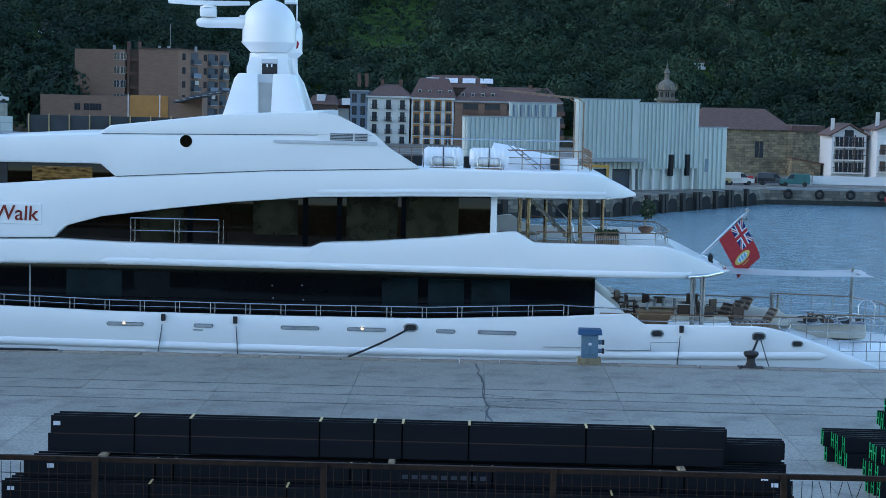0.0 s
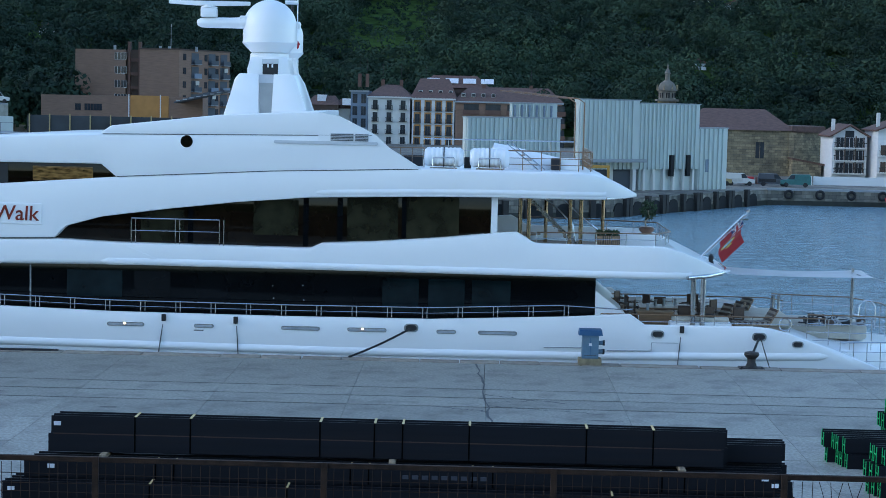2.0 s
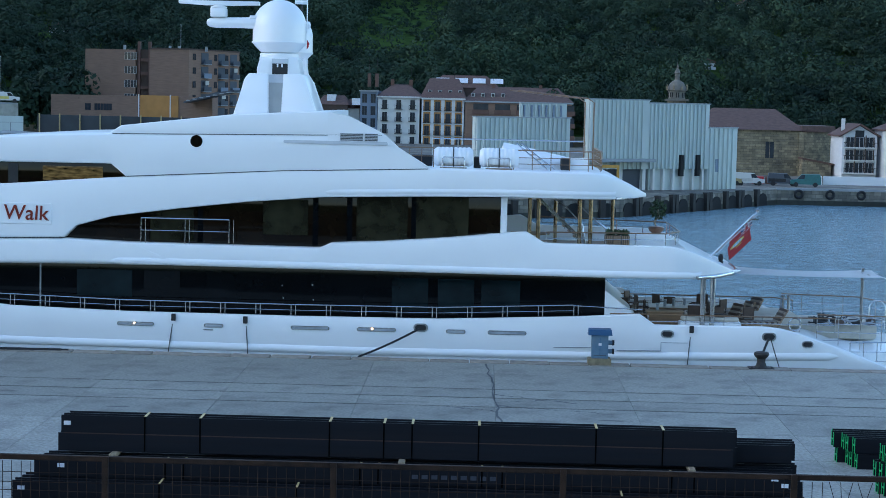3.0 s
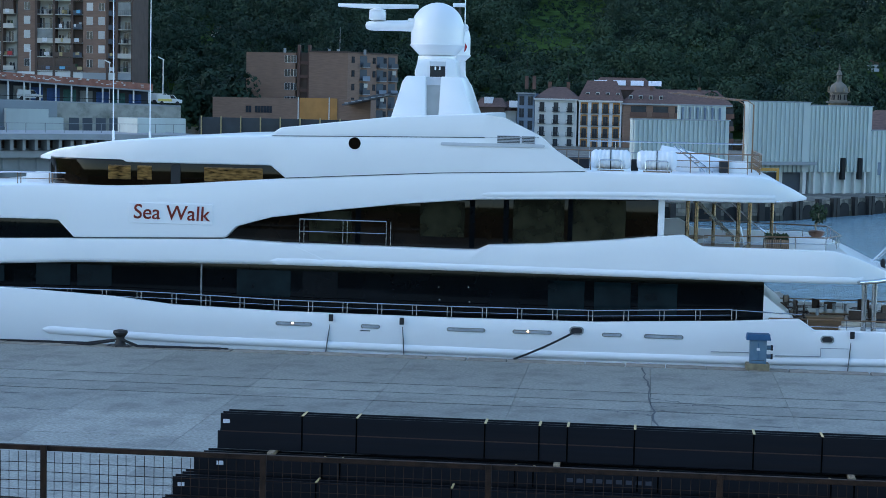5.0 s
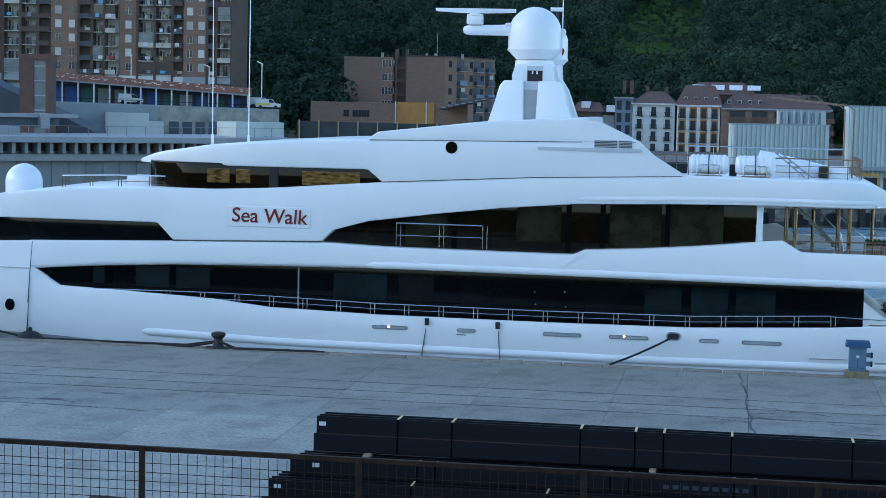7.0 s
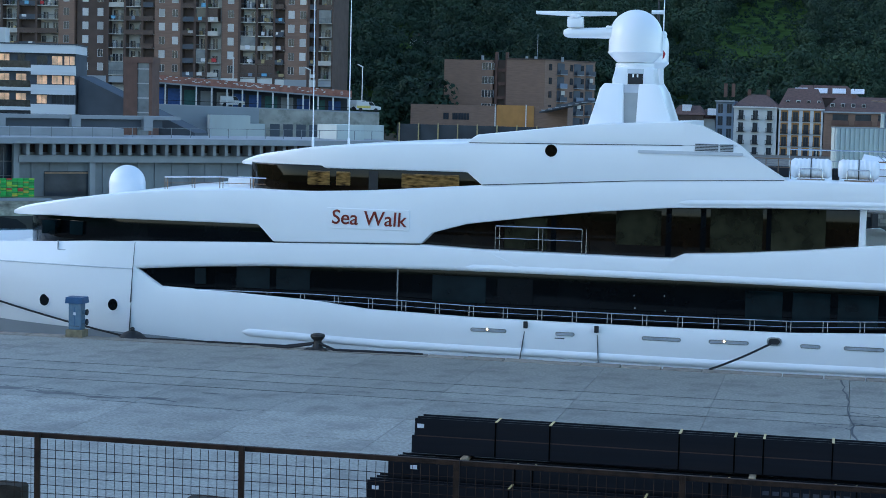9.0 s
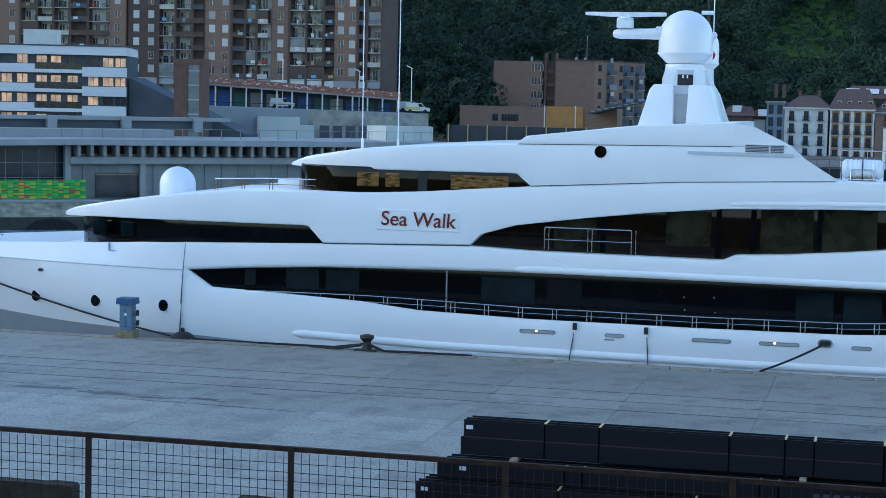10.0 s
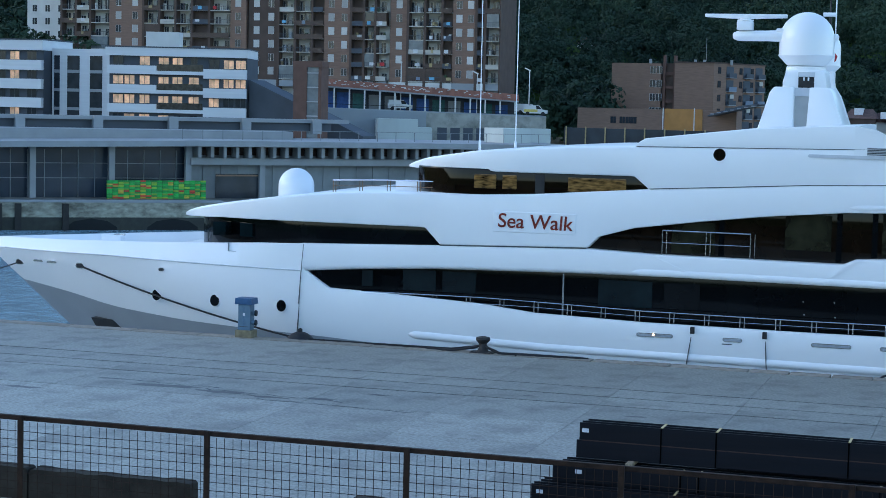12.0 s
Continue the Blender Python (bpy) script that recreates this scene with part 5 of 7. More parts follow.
fender = thing("round_fender", "large black rubber fender between hull and quay", "fender", at=(-29.6, 73.95, -0.42))
part("ball", lathe([(0.72 * math.cos(a), 0.72 * math.sin(a)) for a in np.linspace(-1.5, 1.5, 15)], 24), BLACK, fender, smooth=True)
part("eye", lathe([(0.1, 0.70), (0.1, 0.82), (0.04, 0.87)], 10), BLACK, fender)

# steel beams in stacks: H sections that lie on their flanges' edges
H_, D_ = 0.44, 0.31


def beam_mesh(length, green=False):
    w, t = 0.024, 0.01
    ring = [(0, 0), (w, 0), (w, H_ / 2 - t), (D_ - w, H_ / 2 - t), (D_ - w, 0), (D_, 0), (D_, H_), (D_ - w, H_), (D_ - w, H_ / 2 + t), (w, H_ / 2 + t), (w, H_), (0, H_)]
    bm = loft([[(x, y, z) for y, z in ring] for x in (0.0, 0.02, length - 0.02, length)])
    if green:
        for f in bm.faces:
            if f.calc_center_median().x < 0.015:
                f.material_index = 1
    me = bpy.data.meshes.new("beam")
    bm.to_mesh(me)
    bm.free()
    me.materials.append(BEAM)
    me.materials.append(GREEN_PAINT)
    return me


def stack(label, layers, green=False):
    """layers: x of the left ends, length, front y, foot z, how many deep."""
    t = thing("beam_stack", label, "steel beams", "stacks of steel beams")
    rr = random.Random(len(label))
    for x, length, y, z, deep in layers:
        me = beam_mesh(length, green)
        for k in range(deep):
            b = new("beam", me)
            b.parent = t
            b.matrix_basis = pose(x + (-0.13 if green else 0.1) * k * (1 if k % 2 else 0.7) + rr.uniform(-0.03, 0.03), y + (D_ + 0.012) * k, z)
    return t


big = stack("long stacked dark steel beams bound with straps on timber blocks", [
    (-11.5, 19.0, 43.65, 0.1, 10), (-11.35, 18.9, 44.0, 0.55, 8), (-10.9, 18.5, 44.55, 1.0, 6),
    (-10.42, 16.75, 45.0, 1.56, 2), (-10.38, 16.72, 45.0, 2.005, 2), (-7.0, 14.9, 45.75, 1.56, 3)])
part("rust_line", box(-10.3, 6.25, 44.993, 45.0, 1.985, 2.01), RUST, big)
for x, y, z in ((-10.3, 44.99, 2.2), (-10.35, 44.54, 1.22), (-11.2, 43.99, 0.75), (7.45, 44.54, 1.18), (7.2, 44.54, 1.34)):
    part("tag", box(x, x + 0.17, y - 0.008, y + 0.01, z, z + 0.1), TAG, big)
for k in range(9):
    part("stencil_bar", box(-1.6 + 0.24 * k, -1.45 + 0.24 * k, 44.542, 44.56, 1.16, 1.26), STENCIL, big)
for x in (-8.3, -6.92, -3.7, -2.35, -1.65, 0.0, 2.9, 4.55):
    s = part("strap", box(x, x + 0.04, 44.985, 45.0, 1.56, 2.45), STRAP_BLACK, big)
    part("strap_top", box(x, x + 0.06, 44.985, 45.65, 2.447, 2.46), STRAP, s)
for x in (-7.7, -7.25, -2.9, -2.45, 0.1, 0.6, 4.75, 5.3):
    s = part("strap", box(x, x + 0.04, 44.535, 44.55, 1.0, 1.44), STRAP_BLACK, big)
    part("strap_top", box(x, x + 0.05, 44.535, 44.99, 1.441, 1.455), STRAP, s)
for x in (-7.75, -4.4, 3.5):
    s = part("strap", box(x, x + 0.04, 43.985, 44.0, 0.55, 0.99), STRAP_BLACK, big)
    part("strap_top", box(x, x + 0.05, 43.985, 44.54, 0.991, 1.005), STRAP, s)
for x in (-9.1, -1.95, 5.2):
    tagged(part("timber_block", box(x, x + 0.16, 44.62, 46.6, 1.445, 1.555, 0.012), TIMBER), "weathered timber block between the steel beams", "timber block", "timber blocks")
for x in (-9.5, -3, 3.5, 7):
    tagged(part("timber_block", box(x, x + 0.16, 43.7, 46.8, -0.002, 0.098, 0.012), TIMBER), "weathered timber block under the steel beams", "timber block", "timber blocks")
stack("dark steel beams with bright green painted ends on the quay", [(11.05, 14, 53.1, 0.0, 4), (10.95, 14, 53.2, 0.445, 5)], True)
stack("dark steel beams with green ends stacked nearer the fence", [(11.15, 14, 49.1, 0.0, 3), (11.05, 14, 49.1, 0.445, 3), (11.2, 14, 49.2, 0.89, 3)], True)
stack("dark steel beams with green ends in a far stack", [(13.3, 14, 57.2, 0.0, 3), (13.2, 14, 57.3, 0.445, 3), (13.3, 14, 57.3, 0.89, 2)], True)

# concrete barrier below the fence
for x0, x1 in ((-46.0, -40.1), (-40.0, -34.1), (-34.0, -24.0), (-23.95, -19.4), (-15.2, -9.4)):
    bm = prism([(x0, 0), (x1, 0), (x1, 0.78), (x1 - 0.06, 0.82), (x0 + 0.1, 0.82), (x0, 0.74)], 41.3, 41.75)
    bmesh.ops.subdivide_edges(bm, edges=[e for e in bm.edges if abs(e.verts[0].co.x - e.verts[1].co.x) > 2], cuts=14)
    for v in bm.verts:
        if v.co.z > 0.7:
            v.co.z += random.uniform(-0.03, 0.012)
    tagged(part("concrete_barrier", bm, BARRIER), "low stained concrete barrier with chipped edges", "barrier", "barriers on the quay")

# terrace edge on which the rusty fence stands
tagged(part("terrace", box(-60, 40, -60, 19.25, -0.2, 5.42), BARRIER), "dark concrete terrace below the viewpoint", "terrace", kind="structure")
fence = thing("mesh_fence", "rusty brown steel fence with wire mesh panels", "fence", at=(0, 0, 0))
XP = [-3.9 + 2.4 * k for k in range(-5, 6)]
part("top_rail", box(XP[0], XP[-1], 18.97, 19.03, 6.615, 6.67, 0.006), FENCE_RUST, fence)
part("bottom_rail", box(XP[0], XP[-1], 18.98, 19.02, 5.5, 5.54, 0.006), FENCE_RUST, fence)
for x in XP:
    part("post", box(x - 0.033, x + 0.033, 18.93, 18.968, 5.42, 6.68, 0.006), FENCE_RUST, fence)
for k, x in enumerate(XP[:-1]):
    bm = bmesh.new()
    bent = k == 8
    for i in range(1, 24):
        xx = x + 0.1 * i
        if bent and i > 3:
            w = random.uniform(-0.06, 0.06)
            add_tube(bm, [(xx, 19.0, 5.52), (xx + w * 0.4, 19.0, 6.1), (xx + w, 19.03, 6.35), (xx - w * 0.5, 19.0, 6.6)], 0.0038, 4)
        else:
            add_rod(bm, (xx, 19.0, 5.52), (xx + random.uniform(-0.006, 0.006), 19.0, 6.6), 0.0038, 4)
    for i in range(10):
        z = 6.48 - 0.1 * i
        if not (bent and i < 3):
            add_tube(bm, [(x, 19.006, z), (x + 0.8, 19.006, z + random.uniform(-0.008, 0.008)), (x + 1.6, 19.006, z + random.uniform(-0.008, 0.008)), (x + 2.4, 19.006, z)], 0.0038, 4)
    part("mesh_panel", bm, FENCE_RUST, fence)


# ---- the town across the harbour ----
def window_data(w, h, glass, frame=FRAME, bars=1, depth=0.12):
    """One window: frame, mullion and pane, its outer face towards -y."""
    t = 0.07
    bm = box(-w / 2 - t, w / 2 + t, -0.05, depth, -t, h + t)
    front = [f for f in bm.faces if f.normal.y < -0.9]
    if bars:
        edges = [e for f in front for e in f.edges if abs(e.verts[0].co.x - e.verts[1].co.x) > 0.1]
        bmesh.ops.subdivide_edges(bm, edges=edges, cuts=1)
        front = [f for f in bm.faces if f.normal.y < -0.9]
    bmesh.ops.inset_individual(bm, faces=front, thickness=t * (0.75 if bars else 1), depth=-0.03)
    for f in bm.faces:
        f.material_index = 0
    for f in front:
        f.material_index = 1
    me = bpy.data.meshes.new("window")
    bm.to_mesh(me)
    bm.free()
    me.materials.append(frame)
    me.materials.append(glass)
    return me


def box_data(name, material, *dims):
    me = bpy.data.meshes.new(name)
    bm = box(*dims)
    bm.to_mesh(me)
    bm.free()
    me.materials.append(material)
    return me


def put(me, name, parent, p0, p1, d, z, out=0.0):
    """An object on a wall that runs from p0 to p1, d metres along it."""
    a = math.atan2(p1[1] - p0[1], p1[0] - p0[0])
    ob = new(name, me)
    ob.parent = parent
    ob.matrix_basis = pose(p0[0] + d * math.cos(a) + out * math.sin(a), p0[1] + d * math.sin(a) - out * math.cos(a), z, 0, 0, math.degrees(a))
    return ob


def wall_box(name, material, parent, p0, p1, d0, d1, z0, z1, y0, y1, label=""):
    """A box on a wall's line: from d0 to d1 along it, y0 (outward, negative) to y1."""
    a = math.atan2(p1[1] - p0[1], p1[0] - p0[0])
    ob = part(name, box(d0, d1, y0, y1, z0, z1), material, parent, label)
    ob.matrix_basis = pose(p0[0], p0[1], 0, 0, 0, math.degrees(a))
    return ob


def roof(name, parent, x0, x1, y0, y1, z0, z1, inset, material=TILE_ROOF):
    """A hipped roof."""
    bm = bmesh.new()
    e = 0.5
    b = [bm.verts.new(p) for p in ((x0 - e, y0 - e, z0), (x1 + e, y0 - e, z0), (x1 + e, y1 + e, z0), (x0 - e, y1 + e, z0))]
    ym = (y0 + y1) / 2
    r = [bm.verts.new((x0 + inset, ym, z1)), bm.verts.new((x1 - inset, ym, z1))]
    bm.faces.new(b)
    bm.faces.new((b[0], b[1], r[1], r[0])), bm.faces.new((b[2], b[3], r[0], r[1]))
    bm.faces.new((b[1], b[2], r[1])), bm.faces.new((b[3], b[0], r[0]))
    return part(name, bm, material, parent)


W_STD = window_data(1.1, 1.45, WINDOW)
W_SHUT = window_data(1.2, 1.5, SHUTTER, bars=0)
W_DARK = window_data(1.0, 2.0, WINDOW, frame=DARK_WALL)
W_TALL = window_data(1.0, 2.1, WINDOW, frame=FRAME)
W_SUNSET = window_data(1.5, 1.25, SUNSET_GLOW, frame=DARK_WALL)
W_WIDE = window_data(1.5, 1.25, WINDOW, frame=DARK_WALL)
W_SUNSETDOOR = window_data(1.5, 2.0, SUNSET_GLOW, frame=DARK_WALL)
W_DARKSQ = window_data(1.1, 1.3, WINDOW, frame=BRICK_DARK)
W_CHURCH = window_data(1.3, 2.6, WINDOW, frame=STONE)
rnd = random.Random(11)

# apartment towers of brick with stacks of balconies
FLOOR0, STOREY = 14.25, 2.94
towers = [thing("apartment_tower", "tall brown brick apartment tower with stacked pale balconies", "apartment building", "apartment towers on the slope") for _ in range(3)]
SEGMENTS = [  # tower, kind, left and right end on a line 375 m off
    (0, "W", -209.5, -202.2), (0, "W", -202.2, -197.6), (0, "B", -197.6, -189.0), (0, "W", -189.0, -177.1), (0, "N", -177.1, -172.9), (0, "W", -172.9, -167.9), (0, "B", -167.9, -164.2),
    (1, "B", -163.8, -156.6), (1, "W", -156.6, -148.7), (1, "N", -148.7, -146.0), (1, "B", -146.0, -139.7), (1, "N", -139.7, -136.7), (1, "W", -136.7, -131.4),
    (2, "B", -131.0, -126.9), (2, "W", -126.9, -119.2), (2, "N", -119.2, -116.9), (2, "B", -116.9, -111.6), (2, "N", -111.6, -109.6), (2, "W", -109.6, -106.4)]
for t, kind, x0, x1 in SEGMENTS:
    own, w = towers[t], x1 - x0
    front = 375.0 + 0.6 * t
    if kind == "B":
        part("wall", box(x0, x1, front, front + 12, 2, 44), BRICK if t != 1 or w < 7 else BRICK_DARK, own)
        cols = [0.5] if w < 5 else [0.27, 0.75]
        for f in range(7):
            for u in cols:
                put(W_SHUT if rnd.random() < 0.55 else W_STD, "window", own, (x0, front), (x1, front), u * w, FLOOR0 + STOREY * f + 0.95, 0.03)
    else:
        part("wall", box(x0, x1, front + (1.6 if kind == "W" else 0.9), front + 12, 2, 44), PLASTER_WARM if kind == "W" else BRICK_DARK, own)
        bays = 1 if w < 5.2 else 2 if w < 9.5 else 3
        bw = w / bays
        for b in range(bays):
            a0, a1 = x0 + b * bw, x0 + (b + 1) * bw
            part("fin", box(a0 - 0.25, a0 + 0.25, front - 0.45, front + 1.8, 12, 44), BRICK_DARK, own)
            for f in range(7):
                z = FLOOR0 + STOREY * f
                deck = part("balcony", box(a0 + 0.1, a1 - 0.1, front - 0.35, front + 1.7, z - 0.12, z + 0.06), PLASTER_WARM, own)
                style = rnd.random()
                if style < 0.2 or kind == "N":
                    part("parapet", box(a0 + 0.15, a1 - 0.15, front - 0.4, front - 0.3, z - 0.1, z + 0.95), CHAIR if style < 0.5 else DARK_WALL, deck)
                elif style < 0.36:
                    part("parapet", box(a0 + 0.15, a1 - 0.15, front - 0.4, front - 0.3, z - 0.1, z + 0.9), PLASTER_WARM, deck)
                else:
                    part("rail", box(a0 + 0.15, a1 - 0.15, front - 0.38, front - 0.33, z + 0.9, z + 0.98), DARK_WALL, deck)
                    for k in range(int((bw - 0.3) / 0.45)):
                        part("baluster", box(a0 + 0.25 + 0.45 * k, a0 + 0.30 + 0.45 * k, front - 0.37, front - 0.34, z, z + 0.9), DARK_WALL, deck)
                n = 1 if bw < 3.4 else 2
                for k in range(n):
                    put(W_TALL if rnd.random() < 0.6 else W_STD, "window", own, (a0, front + 1.6), (a1, front + 1.6), bw * (k + 0.5) / n + rnd.uniform(-0.3, 0.3), z + 0.1, 0.03)
                if kind == "W" and rnd.random() < 0.16:
                    part("enclosure", box(a0 + 0.25, a1 - 0.25, front - 0.3, front + 1.6, z + 0.06, z + 2.75), rnd.choice((WINDOW, CHAIR, GLASS_RAIL)), deck, "closed-in balcony bay")
                for _ in range(rnd.randint(0, 2)):
                    c = rnd.uniform(0.1, 0.75)
                    part("balcony_clutter", box(a0 + c * bw, a0 + c * bw + rnd.uniform(0.25, 0.6), front - 0.2, front + 0.3, z + 0.06, z + rnd.uniform(0.7, 1.6)), rnd.choice((LEAF, PLASTER, SHUTTER, GREY_WALL, CHAIR, STRAP_DULL)), deck)
                if rnd.random() < 0.3:
                    c = rnd.uniform(0.15, 0.6)
                    part("laundry", box(a0 + c * bw, a0 + c * bw + rnd.uniform(0.4, 1.2), front - 0.45, front - 0.41, z + rnd.uniform(0.1, 0.45), z + 0.95), rnd.choice((FRAME, FRAME, FLAG_SKY, STRAP_DULL, SHUTTER, FLAG_RED, BLUE_GREY)), deck)
    part("plinth", box(x0, x1, front - 0.2, front + 0.5, 12.6, 14.0), PLASTER if rnd.random() < 0.6 else GREY_WALL, own)
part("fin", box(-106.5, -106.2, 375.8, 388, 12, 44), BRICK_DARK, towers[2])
pale = thing("pale_house", "pale plastered apartment house on the slope", "apartment building")
part("wall", box(-226, -212, 388, 400, 2, 44), PLASTER, pale)
for f in range(8):
    for k in range(4):
        put(W_STD, "window", pale, (-226, 388), (-212, 388), 2 + 3.4 * k, 14 + 3 * f, 0.03)

# white modern apartment building, its windows glowing in place of a sunset reflection
modern = thing("modern_apartment_building", "white banded modern apartment building, windows given a warm sunset reflection glow", "apartment building")
P0, P1 = (-138.0, 262.0), (-117.1, 268.0)
L = math.dist(P0, P1)
wall_box("wall", DARK_WALL, modern, P0, P1, 0, L, -0.9, 16.6, 0.25, 14)
wall_box("band", WHITE_CLAD, modern, P0, P1, -0.5, L + 0.1, 16.25, 17.55, -0.6, 13, "white clad parapet")
wall_box("roof_edge", DARK_WALL, modern, P0, P1, -0.6, L + 0.2, 17.55, 17.75, -0.7, 13)
for f in range(4):
    z = 14.75 - 3.02 * f
    wall_box("band", WHITE_CLAD, modern, P0, P1, -0.2, 7.6, z - 1.35, z, -0.6, 0.4)
    wall_box("band", WHITE_CLAD, modern, P0, P1, 7.6, 15.0, z - 1.35, z - 0.8, -0.6, 0.4)
    wall_box("band", WHITE_CLAD, modern, P0, P1, 15.0, L + 0.05, z - 1.85, z - 0.35, -0.6, 0.4)
    wall_box("balustrade", DARK_RAIL, modern, P0, P1, 7.7, 14.9, z - 0.8, z + 0.25, -0.55, -0.5)
    for d in (1.4, 3.2, 5.6) if f else (1.4, 5.6):
        put(W_SUNSET if rnd.random() < 0.45 else W_WIDE, "window", modern, P0, P1, d, z + 0.15, -0.2)
    for d in (8.6, 10.8, 13.4):
        put(W_SUNSETDOOR if rnd.random() < 0.4 else W_DARK, "window", modern, P0, P1, d, z - 0.75, -0.2)
    for d in (16.6, 18.9, 20.8):
        put(W_SUNSET if (f == 1 or rnd.random() < 0.45) else W_WIDE, "window", modern, P0, P1, d, z - 0.2, -0.2)
put(box_data("roof_room", PLASTER, -2.6, 2.6, 1, 5, 0, 2.4), "roof_room", modern, P0, P1, 8.2, 17.7)
C0, C1 = (-151.5, 268.0), (-138.4, 268.0)
wall_box("wall", WHITE_CLAD, modern, C0, C1, 0, 13.2, 2, 17.3, 0, 10)
for d, w in ((0.9, 1.0), (3.9, 2.2), (8.0, 2.2), (11.2, 1.4)):
    wall_box("glazing", WINDOW, modern, C0, C1, d - w / 2, d + w / 2, 3, 16.2, -0.06, 0.2)
    for f in range(4):
        wall_box("spandrel", GREY_WALL, modern, C0, C1, d - w / 2, d + w / 2, 13.4 - 3.02 * f, 13.9 - 3.02 * f, -0.1, 0.1)
D0, D1 = (-176.0, 263.0), (-151.4, 265.0)
wall_box("wall", DARK_WALL, modern, D0, D1, 0, 24.6, 2, 17, 0.25, 12)
wall_box("band", WHITE_CLAD, modern, D0, D1, 0, 24.8, 16.9, 18.5, -0.6, 11)
wall_box("roof_edge", DARK_WALL, modern, D0, D1, 0, 24.9, 18.5, 18.7, -0.7, 11)
for f in range(4):
    z = 15.3 - 3.02 * f
    wall_box("band", WHITE_CLAD, modern, D0, D1, 0, 24.6, z - 1.6, z, -0.6, 0.4)
    for d in (9.5, 12.0, 14.6, 17.2, 19.6, 22.6):
        put(W_SUNSET if rnd.random() < 0.25 else W_WIDE, "window", modern, D0, D1, d, z + 0.1, -0.2)
slope_wall = part("side_wing", prism([(-117, -0.9), (-117, 12.9), (-97.8, 4.5), (-97.8, -0.9)], 269, 275), DARK_WALL, modern, "dark clad wedge wing")

# terraced street with garages, above a pale retaining wall
street = thing("garage_terrace", "sloping garage terrace with a red brick parapet and slim posts", "garage terrace")
S0, S1 = (-118.0, 300.0), (-85.4, 315.0)
SL = math.dist(S0, S1)
ang = math.degrees(math.atan2(15, 32.6))


def sloping(name, material, d0, d1, a0, a1, b0, b1, y0, y1, label=""):
    ob = part(name, prism([(d0, a0), (d1, a1), (d1, b1), (d0, b0)], y0, y1), material, street, label)
    ob.matrix_basis = pose(*S0, 0, 0, 0, ang)
    return ob


sloping("parapet", RED_BRICK, 0, SL, 12.55, 10.55, 13.75, 11.7, -0.3, 0.2, "pierced red brick parapet")
for k in range(70):
    u = rnd.uniform(0.02, 0.97)
    zz = 12.55 - 2.0 * u + rnd.uniform(0.35, 1.0)
    wall_box("pierced_brick", PLASTER, street, S0, S1, u * SL, u * SL + rnd.uniform(0.25, 0.5), zz, zz + 0.13, -0.32, -0.29)
sloping("roof_slab", GREY_WALL, 0, SL, 12.3, 10.3, 12.55, 10.55, -0.2, 7)
sloping("back_wall", DARK_WALL, 0, SL, 8.0, 7.0, 12.4, 10.4, 5, 6)
sloping("floor_slab", GREY_WALL, -1, SL + 5, 8.3, 7.7, 8.7, 8.05, -0.2, 8)
for k in range(14):
    d = 0.6 + k * (SL - 1.2) / 13
    wall_box("post", PLASTER, street, S0, S1, d - 0.12, d + 0.12, 8.3, 12.4 - 2.0 * d / SL, -0.1, 0.15)
for k in range(12):
    d = 1.2 + k * 2.85
    zt = 11.6 - 2.0 * d / SL
    wall_box("garage_door", rnd.choice((GARAGE_BLUE, GARAGE_BLUE, DARK_WALL, GREY_WALL, GARAGE_GREEN)), street, S0, S1, d, d + 2.2, 8.2, zt, 4.85, 5.1)
sloping("street_rail", IRON, 0, SL, 9.35, 8.7, 9.42, 8.77, -0.15, -0.1)
sloping("retaining_wall", RETAIN, -1, 19.5, -0.9, -0.9, 8.5, 8.2, -0.35, 0.4, "pale grey retaining wall")
sloping("retaining_wall", STAIN_WALL, 19.5, SL + 5, -0.9, -0.9, 8.2, 7.75, -0.25, 0.4, "stained old retaining wall")
for k in range(6):
    wall_box("arch_bay", DARK_WALL, street, S0, S1, 21.5 + 2.3 * k, 23.2 + 2.3 * k, 3, 5.6, -0.3, 0.2)
wall_box("shed", SHEET, street, S0, S1, 10.5, 17.5, 2, 7.0, -5, -1)
wall_box("shed", SHEET, street, S0, S1, 17.5, 20, 2, 5.6, -5, -1)
wall_box("shed", SHEET, street, S0, S1, SL + 0.5, SL + 5, 2, 5.8, -5, -1)


def street_lamp(x, y, z, h):
    t = thing("street_lamp", "slim grey street lamp with a flat head", "street lamp", "street lamps on the terrace", at=(x, y, z))
    part("pole", rod((0, 0, 0), (0, 0, h), 0.09, 6), PLASTER, t)
    hd = part("head", box(-1.0, 0.15, -0.15, 0.15, -0.05, 0.12), PLASTER, t)
    hd.matrix_basis = pose(0, 0, h, 0, 25, 0)


for x, y, z, h in ((-104.7, 307, 8.5, 8.4), (-92.5, 313, 8.0, 7.2), (-84.3, 318, 7.8, 8.2)):
    street_lamp(x, y, z, h)


